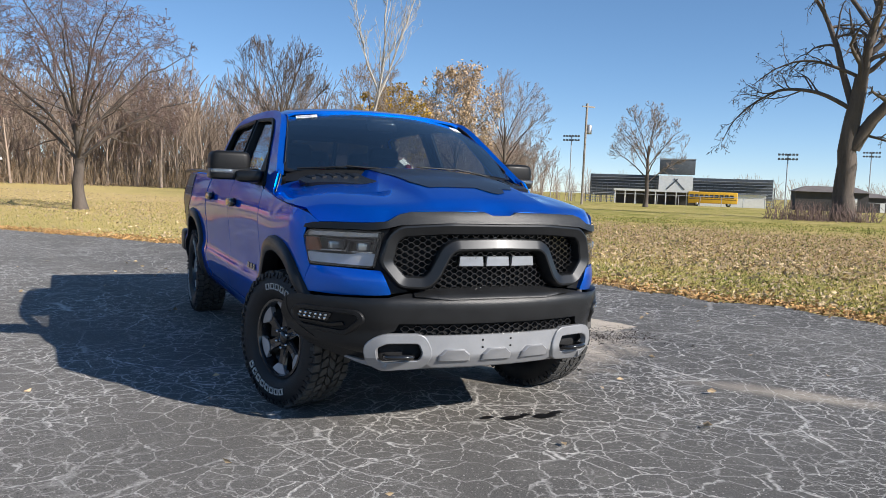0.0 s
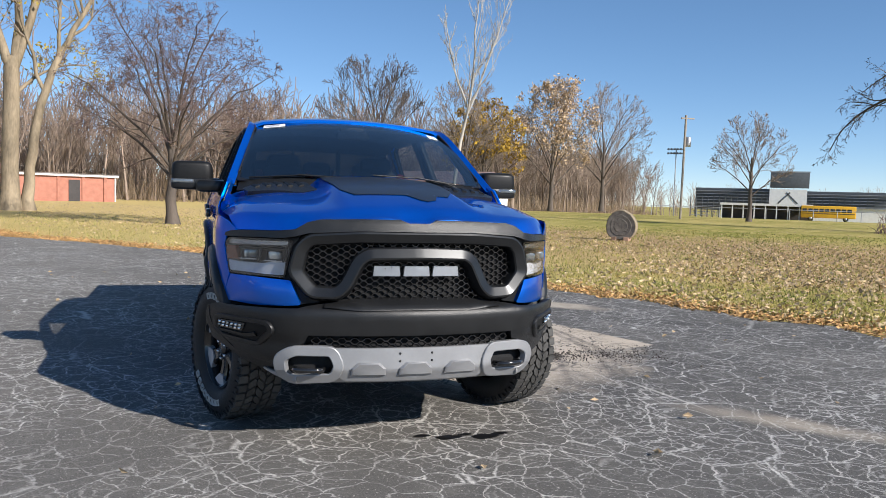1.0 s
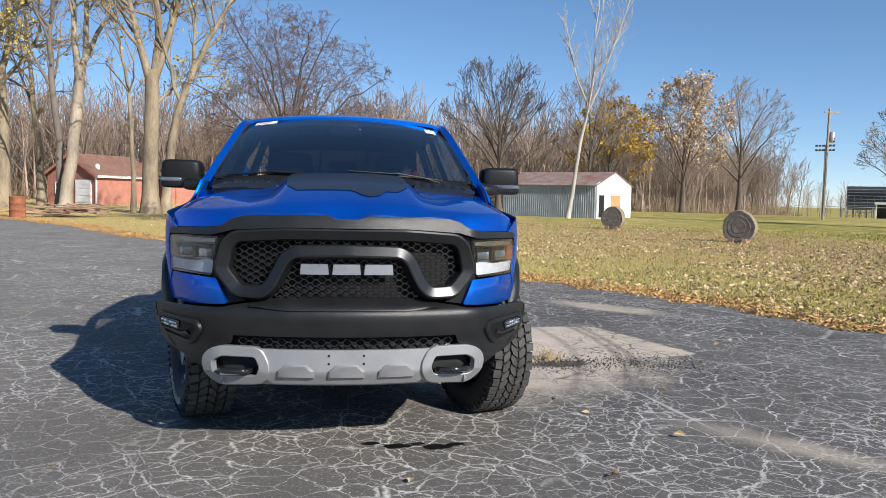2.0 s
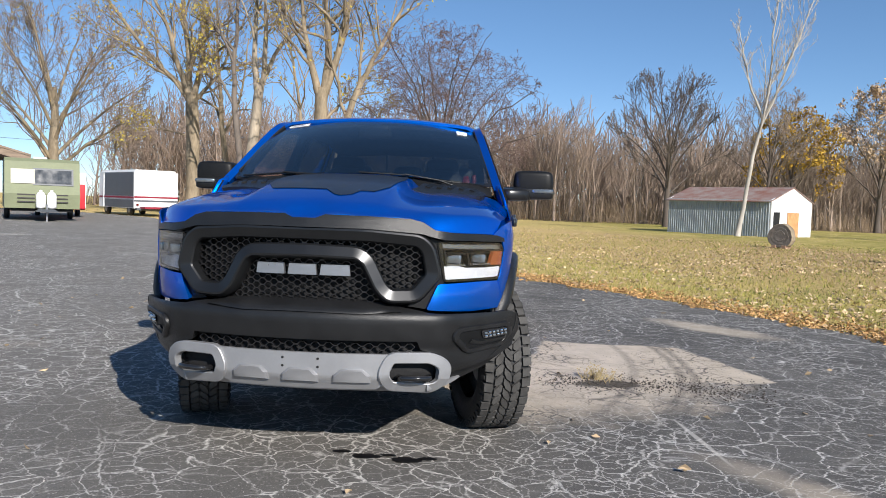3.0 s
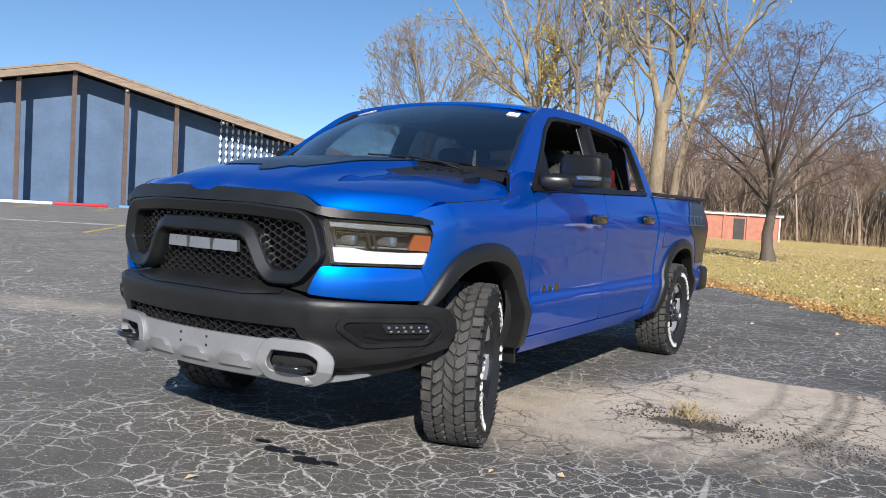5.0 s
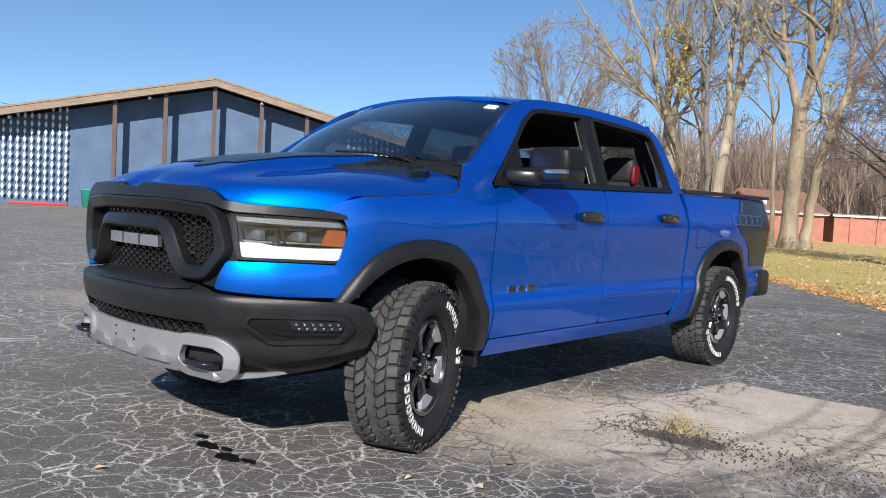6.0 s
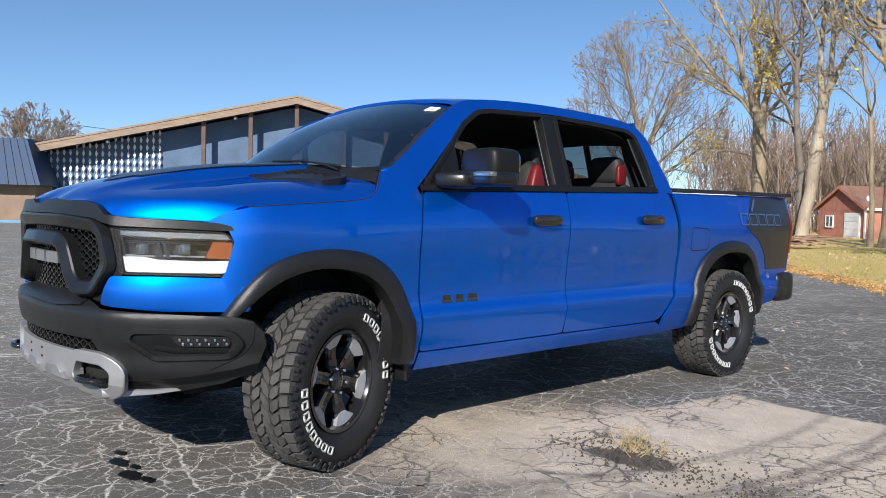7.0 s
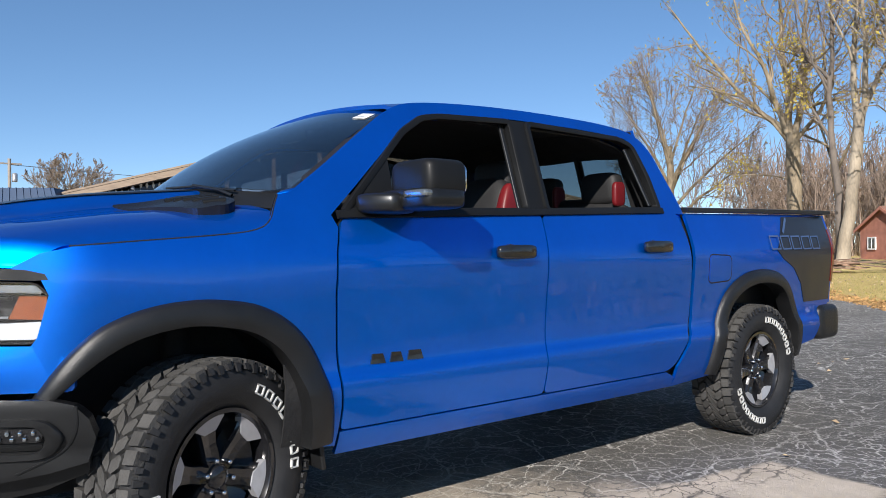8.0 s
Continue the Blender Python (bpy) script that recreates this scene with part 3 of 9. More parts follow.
# ---------- trees ----------
def grow(rng, h, r0, first, spread, rise, levels, kids, wiggle, droop=0.0, lean=(0, 0), forks=1, stem=0.8, limb=0.0, seg=5, sturdy=0.55, sway=0.35, extra=(), nmin=3, splay=0.16, taper=0.82):
    """Bare tree: (points, radii, level) of trunk, limbs and twigs. first: height of the lowest limbs as a share of h."""
    out = []

    def branch(p, d, length, r, level, n):
        pts, rad = [p.copy()], [r]
        step = length / n
        for i in range(n):
            wg = wiggle * (1 if level else sway) * (1.0 if seg == 5 else 0.75)
            d = d + np.array([rng.gauss(0, wg), rng.gauss(0, wg), rng.gauss(0, wg * 0.6)])
            d[2] += (rise if level else 0.15) * 0.25 - (droop * 0.25 if level >= 2 else 0)
            d /= np.linalg.norm(d)
            p = p + d * step
            pts.append(p.copy())
            rad.append(r * (1 - (0.82 if level else taper) * (i + 1) / n) + 0.004)
        out.append((pts, rad, level))
        if level >= levels:
            return
        m = kids[level]
        lo = first if level == 0 else 0.22
        for c in range(m):
            u = lo + (1 - lo) * ((c + rng.random() * 0.9) / m)
            j = min(n - 1, int(u * n))
            w = u * n - j
            q = pts[j] * (1 - w) + pts[j + 1] * w
            rr = (rad[j] * (1 - w) + rad[j + 1] * w)
            t = (pts[j + 1] - pts[j]) / np.linalg.norm(pts[j + 1] - pts[j])
            a = rng.random() * 6.283 if level else c * 2.4 + rng.random()
            side = np.cross(t, [math.cos(a), math.sin(a), 0.3])
            side /= np.linalg.norm(side) + 1e-9
            ang = spread * (0.75 + 0.5 * rng.random())
            dd = t * math.cos(ang) + side * math.sin(ang)
            share = (0.62 - 0.30 * u) if level == 0 else (0.6 - 0.25 * u)
            ln = h * limb * (0.75 + 0.3 * u) if level == 0 and limb else length * share
            branch(q, dd, max(0.25, ln * (0.8 + 0.5 * rng.random())), max(0.004, rr * sturdy), level + 1, max(nmin, seg - level))

    for f in range(forks):
        a = f * 6.283 / max(forks, 1) + rng.random()
        d = np.array([lean[0], lean[1], 1.0])
        if forks > 1:
            d = d + np.array([math.cos(a), math.sin(a), 0]) * splay
        branch(np.array([0.0, 0, -0.05]) + (np.array([math.cos(a), math.sin(a), 0]) * r0 * 0.5 if forks > 1 else 0), d / np.linalg.norm(d), h * (stem if forks == 1 else 0.9), r0, 0, 9)
    for z, d, ln, r in extra:
        branch(np.array([0.0, 0, z]), np.array(d) / np.linalg.norm(d), ln, r, 1, 7)
    # flare at the foot
    for pts, rad, level in out:
        if level == 0:
            rad[0] *= 1.35
    return out


def leaf_cloud(rng, paths, level, per, size, jitter=0.25, keep=1.0):
    """Small folded leaves hung along the finest twigs."""
    C = []
    for pts, rad, lv in paths:
        if lv < level or rng.random() > keep:
            continue
        for _ in range(per):
            q = pts[rng.randrange(1, len(pts))]
            C.append((q[0] + rng.gauss(0, jitter), q[1] + rng.gauss(0, jitter), q[2] + rng.gauss(0, jitter)))
    return leaves_at(np.array(C), size, rng.randrange(10**6))


def leaves_at(C, size, seed, flat=0.0):
    r = np.random.default_rng(seed)
    n = len(C)
    a = r.normal(size=(n, 3))
    b = r.normal(size=(n, 3))
    if flat:
        a[:, 2] *= 1 - flat
        b[:, 2] *= 1 - flat
    a /= np.linalg.norm(a, axis=1, keepdims=True)
    b -= a * (a * b).sum(1, keepdims=True)
    b /= np.linalg.norm(b, axis=1, keepdims=True)
    s = size * (0.6 + 0.8 * r.random((n, 1)))
    nn = np.cross(a, b)
    mid = nn * s * 0.25
    V = np.stack([C - a * s, C + b * s * 0.55 + mid, C + a * s, C - b * s * 0.55 + mid], 1).reshape(-1, 3)
    i = np.arange(n)[:, None] * 4
    return V, np.concatenate([i + [0, 1, 2], i + [0, 2, 3]])


def sprout(rng, out, pts, rad, level, kids, spread, rise, wiggle, share, droop=0.0, lo=0.25, sturdy=0.55, keep=None, nmin=3):
    """Side branches along a limb, and theirs in turn; keep(p) ends a branch where the crown's outline is reached."""
    out.append((pts, rad, level))
    if not kids:
        return
    n = len(pts) - 1
    length = sum(float(np.linalg.norm(q - p)) for p, q in zip(pts, pts[1:]))
    for c in range(kids[0]):
        u = lo + (1 - lo) * (c + rng.random()) / kids[0]
        j = min(n - 1, int(u * n))
        w = u * n - j
        p = pts[j] * (1 - w) + pts[j + 1] * w
        r = max(0.004, (rad[j] * (1 - w) + rad[j + 1] * w) * sturdy)
        t = (pts[j + 1] - pts[j]) / (np.linalg.norm(pts[j + 1] - pts[j]) + 1e-9)
        sd = np.cross(t, np.array([rng.gauss(0, 1), rng.gauss(0, 1), rng.gauss(0, 1)]))
        sd /= np.linalg.norm(sd) + 1e-9
        an = spread * (0.7 + 0.6 * rng.random())
        d = t * math.cos(an) + sd * math.sin(an)
        ln = length * share * (1.15 - 0.6 * u) * (0.7 + 0.6 * rng.random())
        k = max(nmin, 6 - level)
        q, qr = [p], [r]
        for i in range(k):
            d = d + np.array([rng.gauss(0, wiggle), rng.gauss(0, wiggle), rng.gauss(0, wiggle) + rise * 0.2 - (droop * 0.22 if level >= 1 else 0)])
            d = d / np.linalg.norm(d)
            p = p + d * ln / k
            if keep and i and not keep(p):
                break
            q.append(p)
            qr.append(max(0.004, r * (1 - 0.8 * (i + 1) / k)))
        if len(q) > 2:
            sprout(rng, out, q, qr, level + 1, kids[1:], spread, rise, wiggle, share, droop, 0.2, sturdy, keep, nmin)


def limbed(name, at, label, seed, right, bark, twig, limbs, kids, leaf=None, minr=0.012, depth=0.5, rise=0.5, spread=0.7, wiggle=0.16, share=0.42, droop=0.0):
    """A tree from its main limbs, each ((u, z) guide points in metres, root radius, tip radius); u runs along right, and every limb also wanders in depth."""
    rng = random.Random(seed)
    t = thing(name, at, label, "tree")
    U = np.array([right[0], right[1], 0.0])
    W = np.array([-right[1], right[0], 0.0])
    out = []
    for guide, r0, r1, lo in limbs:
        g = curve(guide, 3)
        n = len(g)
        lean = rng.uniform(-depth, depth) if len(out) else 0.0
        pts = [U * u + W * (lean * max(0.0, z - guide[0][1]) * 0.35) + np.array([0, 0, z]) + np.array([rng.gauss(0, 0.03), rng.gauss(0, 0.03), 0]) * min(1, i) for i, (u, z) in enumerate(g)]
        rad = [r0 + (r1 - r0) * i / (n - 1) for i in range(n)]
        if guide[0][1] < 0.1:
            rad[0] *= 1.4
            rad[1] *= 1.12
        sprout(rng, out, pts, rad, 0, kids if lo < 1 else (), spread, rise, wiggle, share, droop, lo)
    grown(t, rng, out, bark, twig, 1, minr, leaf)
    return t


def rounded_tree(name, at, label, seed, bark, twig, h, r0, foot, rx, limbs, kids, leaf=None, minr=0.014, rise=0.35, spread=0.55, wiggle=0.13, arch=0.5, limb_level=1, droop=0.0, share=0.5, flat=1.0):
    """A tree with a short bole and limbs that fan out to an egg-shaped crown."""
    rng = random.Random(seed)
    t = thing(name, at, label, "tree")
    zc = (foot * 0.7 + h) / 2
    rz = h - zc
    keep = lambda p: (p[0] ** 2 + p[1] ** 2) / rx ** 2 + ((p[2] - zc) / rz) ** 2 < 1.0 + 0.12 * noise.noise((p[0] * 0.8 + seed, p[1] * 0.8, p[2] * 0.8))
    out = []
    bole = [np.array([0.05 * math.sin(i * 1.7 + seed), 0.05 * math.cos(i * 1.3 + seed), -0.05 + (foot + (h - foot) * 0.45 * flat) * i / 7]) for i in range(8)]
    brad = [r0 * (1.35 if i == 0 else 1.0 - 0.085 * i) for i in range(8)]
    out.append((bole, brad, 0))
    for k in range(limbs):
        az = 2.4 * k + rng.uniform(-0.4, 0.4)
        el = math.asin(min(0.97, max(-0.35, -0.30 + 1.28 * ((k + 0.5) / limbs) ** 0.8)))
        tip = np.array([rx * math.cos(el) * math.cos(az), rx * math.cos(el) * math.sin(az), zc + rz * math.sin(el)]) * np.array([0.97, 0.97, 0.98])
        zs = foot + (h - foot) * 0.40 * flat * (k / limbs) + rng.uniform(-0.2, 0.2)
        p0 = np.array([0, 0, zs])
        mid = p0 * (1 - 0.45) + tip * 0.45 + np.array([0, 0, arch * (tip[2] - zs) * 0.35 + 0.3 * arch])
        n = 8
        pts = []
        for i in range(n + 1):
            u = i / n
            pts.append(p0 * (1 - u) ** 2 + mid * 2 * u * (1 - u) + tip * u * u + np.array([rng.gauss(0, 0.10), rng.gauss(0, 0.10), rng.gauss(0, 0.08)]) * (u * min(1.0, rx / 4)))
        lr = r0 * 0.31 * (1 - 0.35 * k / limbs)
        rad = [max(0.012, lr * (1 - 0.88 * i / n)) for i in range(n + 1)]
        sprout(rng, out, pts, rad, 1, kids, spread, rise, wiggle, share, droop, 0.18, 0.5, keep, 2)
    grown(t, rng, out, bark, twig, limb_level, minr, leaf)
    return t


def grown(t, rng, out, bark, twig, limb_level, minr, leaf):
    big = [(p, r) for p, r, lv in out if lv <= limb_level]
    small = [(p, [max(x, minr) for x in r]) for p, r, lv in out if lv > limb_level]
    V, F = tubes(big, 8)
    mesh_np("trunk", V, [F], bark, t, smooth=True)
    V, F = tubes(small, 3)
    mesh_np("crown", V, [F], twig, t, smooth=True)
    if leaf:
        material, per, size, chance = leaf
        V, F = leaf_cloud(rng, out, max(lv for _, _, lv in out), per, size, 0.25, chance)
        mesh_np("foliage", V, [F], material, t)


# right-hand direction of the row of tall trees, as one faces them from the car park
ROW = (0.925, 0.38)
limbed("cottonwood_tree", (-22.0, 50.5, -0.04), "tall mottled tree with upright limbs and a few yellowing leaves", 21, ROW, M["bark"], M["twig"], [
    (((0, 0), (0.05, 3), (0, 6), (-0.1, 8.8)), 0.52, 0.46, 1),
    (((-0.1, 8.2), (-0.8, 9.2), (-1.8, 10.1), (-3.2, 11.5), (-4.6, 13.4), (-6.7, 16.2), (-8.2, 18.6)), 0.24, 0.05, 0.2),
    (((-0.1, 8.3), (-0.6, 9.4), (-1.3, 11.5), (-1.8, 13.4), (-3.2, 16.2), (-4.0, 19.2)), 0.27, 0.05, 0.15),
    (((-0.1, 8.4), (-0.35, 9.8), (-0.35, 12), (-0.8, 14.8), (-0.9, 17.6), (-1.4, 21.0)), 0.33, 0.05, 0.15),
    (((0, 8.3), (0.2, 9.2), (0.6, 11.5), (0.6, 13.9), (0.8, 18), (1.4, 21.0)), 0.28, 0.05, 0.15),
    (((0.1, 8.0), (0.4, 8.6), (1.5, 10), (2.4, 11.8), (2.3, 14), (2.8, 17.0)), 0.17, 0.04, 0.2),
    (((0, 7.4), (-0.9, 9.0), (-2.4, 10.6), (-4.8, 12.0), (-6.8, 12.6)), 0.12, 0.03, 0.25),
    (((0, 5.6), (-1.5, 6.0), (-3.4, 6.1), (-5.0, 5.7)), 0.06, 0.02, 0.3)],
    (10, 7, 4, 2), (M["leaf_green"], 1, 0.10, 0.5), 0.011, wiggle=0.20)
limbed("cottonwood_tree", (-15.74, 42.96, -0.04), "tall pale forked tree with one long arching limb", 22, ROW, M["bark_pale"], M["twig"], [
    (((0, 0), (0.3, 1.8), (0.65, 4), (0.85, 6.5), (1.0, 8.4)), 0.37, 0.30, 1),
    (((0.95, 7.8), (0.75, 9.6), (0.75, 12.3), (0.9, 15), (0.8, 19.5)), 0.23, 0.04, 0.35),
    (((1.0, 7.9), (1.3, 9.6), (1.25, 12.3), (1.2, 14.7), (1.6, 18.5)), 0.21, 0.04, 0.35),
    (((1.05, 8.2), (1.5, 9.3), (2.2, 10.9), (3.3, 12), (4.7, 12.7), (6.1, 12.8), (8.0, 11.9)), 0.17, 0.03, 0.35)],
    (9, 7, 5, 3), (M["leaf_green"], 1, 0.10, 0.25), 0.010, wiggle=0.20)
limbed("cottonwood_tree", (-16.3, 43.9, -0.04), "slim dark-barked tree close against its pale neighbour", 25, ROW, M["bark_mid"], M["twig"], [
    (((0, 0), (0.1, 1.5), (0.1, 4), (-0.2, 6.8), (-0.35, 9.6), (-0.15, 12), (-0.25, 14.5), (-0.1, 18.5)), 0.27, 0.06, 0.55),
    (((-0.25, 7.0), (-0.6, 7.8), (-1.1, 8.8), (-1.5, 9.9), (-2.3, 10.6)), 0.11, 0.03, 0.3),
    (((-0.3, 10.6), (-1.0, 11.4), (-1.9, 12.1), (-3.0, 12.6)), 0.10, 0.03, 0.3)],
    (8, 7, 5, 3), (M["leaf_green"], 1, 0.10, 0.3), 0.010, wiggle=0.20)
limbed("cottonwood_tree", (-10.76, 42.37, -0.04), "cluster of tall ochre-barked stems behind the car park", 23, ROW, M["bark"], M["twig"], [
    (((0, 0), (0.05, 3.6), (0.1, 5.9), (0.2, 8.2)), 0.45, 0.38, 1),
    (((0.1, 7.6), (-0.4, 9.3), (-0.85, 11.2), (-1.1, 13.5), (-1.6, 18)), 0.26, 0.05, 0.2),
    (((0.2, 7.6), (0.5, 9.9), (0.3, 12), (0.2, 14.3), (0.3, 19)), 0.28, 0.05, 0.25),
    (((0.25, 7.6), (1.0, 10.3), (1.3, 12.2), (1.8, 14), (2.6, 18)), 0.25, 0.05, 0.2),
    (((0.9, 0), (1.0, 2.4), (1.3, 4.9), (2, 7.6), (2.8, 9.3), (3.7, 11.2), (4.7, 13.1), (6.0, 16.5)), 0.31, 0.05, 0.35),
    (((-0.9, 0), (-0.95, 3.6), (-1.2, 6.6), (-1.5, 8.7), (-2.2, 11.4), (-3.2, 14.5)), 0.15, 0.03, 0.35),
    (((0.1, 6.0), (1.2, 7.2), (2.6, 8.0), (4.0, 8.2)), 0.10, 0.03, 0.2)],
    (10, 7, 4, 2), (M["leaf_green"], 1, 0.10, 0.55), 0.010, wiggle=0.20)
limbed("cottonwood_tree", (-21.6, 56.5, -0.04), "slim mossy tree standing behind the row of tall trees", 33, ROW, M["bark"], M["twig"], [
    (((0, 0), (-0.1, 4), (-0.5, 8), (-0.8, 12), (-1.0, 17)), 0.32, 0.05, 0.4),
    (((-0.3, 6.5), (0.6, 8.5), (1.2, 11), (1.4, 14)), 0.14, 0.04, 0.3)],
    (9, 7, 5), (M["leaf_green"], 1, 0.11, 0.3), 0.013, wiggle=0.2)
rounded_tree("apple_tree", (-2.1, 28.2, -0.04), "low spreading bare fruit tree with dark reddish twigs on the grass", 14, M["bark_dark"], M["twig_red"], 9.2, 0.24, 1.8, 4.5, 15, (8, 7, 5, 2), minr=0.007, rise=0.05, spread=0.75, wiggle=0.30, arch=0.7, limb_level=2, droop=0.25, share=0.5, flat=0.6)
rounded_tree("bare_tree", (-38.5, 60.5, -0.04), "broad bare grey tree behind the blue hall", 24, M["bark"], M["twig"], 19.5, 0.6, 3.0, 8.5, 13, (9, 6, 4, 2), (M["leaf_green"], 1, 0.12, 0.12), minr=0.016, wiggle=0.17, arch=0.4)
limbed("old_tree", (42.0, 29.9, -0.04), "massive old tree with drooping bare limbs in the field", 35, (0.62, -0.78), M["bark_dark"], M["bark_dark"], [
    (((0, 0), (0, 2.8), (0, 5.2), (0.25, 7.2), (0.5, 9.0)), 0.66, 0.40, 1),
    (((0.3, 7.4), (0.5, 8.8), (0.8, 11), (1.4, 15.5), (1.9, 20.5)), 0.42, 0.08, 0.2),
    (((0.3, 4.6), (1.3, 6.4), (2.4, 7.7), (3.8, 9.0), (5.6, 11.8), (7.0, 15)), 0.44, 0.07, 0.3),
    (((0.1, 7.2), (-0.6, 9.4), (-1.3, 11.8), (-2.4, 14.2), (-4.0, 16.0), (-5.5, 17.4)), 0.24, 0.04, 0.25),
    (((0.1, 7.0), (-1.4, 7.9), (-2.8, 8.3), (-4.2, 8.3), (-5.6, 7.6), (-6.9, 6.4), (-7.6, 5.0)), 0.15, 0.02, 0.2),
    (((0.4, 9.0), (-1.2, 9.8), (-2.9, 10.2), (-4.6, 9.7), (-6.0, 8.6)), 0.12, 0.02, 0.2),
    (((0.6, 10.2), (1.8, 11.6), (2.6, 13.8), (3.2, 16.6)), 0.22, 0.04, 0.2),
    (((0.3, 5.6), (1.8, 5.2), (3.4, 4.6), (5.0, 4.2)), 0.10, 0.02, 0.25),
    (((0.9, 12), (-0.6, 14.2), (-2.6, 16.0), (-4.6, 17.0), (-6.2, 16.6)), 0.16, 0.03, 0.2)],
    (15, 8, 4, 2), None, 0.010, depth=0.7, rise=-0.05, spread=0.8, wiggle=0.24, share=0.32, droop=0.5)
limbed("birch_tree", (16.03, 48.6, -0.04), "slender pale leafless tree beside the metal shed", 26, (0.96, -0.28), M["birch"], M["birch"], [
    (((0, 0), (0.4, 3), (0.9, 6.5), (1.4, 9.5), (1.5, 13), (1.8, 17.2)), 0.165, 0.02, 0.40),
    (((0.95, 7.0), (1.7, 8.8), (2.5, 11.2), (3.2, 13.2), (3.9, 15.6)), 0.09, 0.02, 0.3),
    (((1.1, 7.8), (0.4, 9.6), (-0.2, 11.6), (-0.5, 13.5)), 0.09, 0.02, 0.3)],
    (13, 7, 5), None, 0.009, rise=0.9, spread=0.5, wiggle=0.12, share=0.34)
rounded_tree("oak_tree", (16.7, 76.0, -0.04), "round-crowned bare tree at the woodland edge", 27, M["bark_dark"], M["bark_dark"], 16.4, 0.34, 3.0, 6.6, 15, (8, 6, 4, 2), minr=0.014, spread=0.48, rise=0.4, wiggle=0.11, arch=0.6)
rounded_tree("yellow_tree", (31.0, 82.4, -0.04), "tree with golden yellow autumn leaves", 28, M["bark_dark"], M["twig"], 13.0, 0.30, 2.5, 5.0, 12, (8, 6, 5), (M["leaf_yellow"], 2, 0.20, 0.55), minr=0.016)
rounded_tree("bare_tree", (27.5, 79.0, -0.04), "grey bare tree beside the yellow one", 36, M["bark_dark"], M["twig"], 15.0, 0.28, 3.0, 5.4, 12, (8, 6, 5), minr=0.016, arch=0.6)
rounded_tree("tan_tree", (43.9, 91.0, -0.04), "tall tree with sparse pale tan leaves", 29, M["bark_dark"], M["twig"], 18.0, 0.34, 2.8, 6.2, 14, (8, 6, 5), (M["leaf_tan"], 3, 0.19, 0.5), minr=0.017)
rounded_tree("bare_tree", (57.8, 102.5, -0.05), "tall bare tree at the end of the woods", 30, M["bark_dark"], M["twig"], 19.5, 0.38, 3.5, 7.6, 13, (8, 6, 5), minr=0.018, wiggle=0.14)
rounded_tree("bare_tree", (46.5, 54.6, -0.06), "small bare tree beyond the field", 31, M["bark_dark"], M["twig"], 10.0, 0.22, 2.4, 3.9, 11, (8, 6, 4, 1), minr=0.011, wiggle=0.15, arch=0.4)
rounded_tree("bare_tree", (-112.0, 28.0, -0.06), "far round-crowned bare tree beyond the hall", 32, M["bark"], M["twig"], 15, 0.4, 2.5, 7.0, 14, (9, 6, 5), minr=0.035)


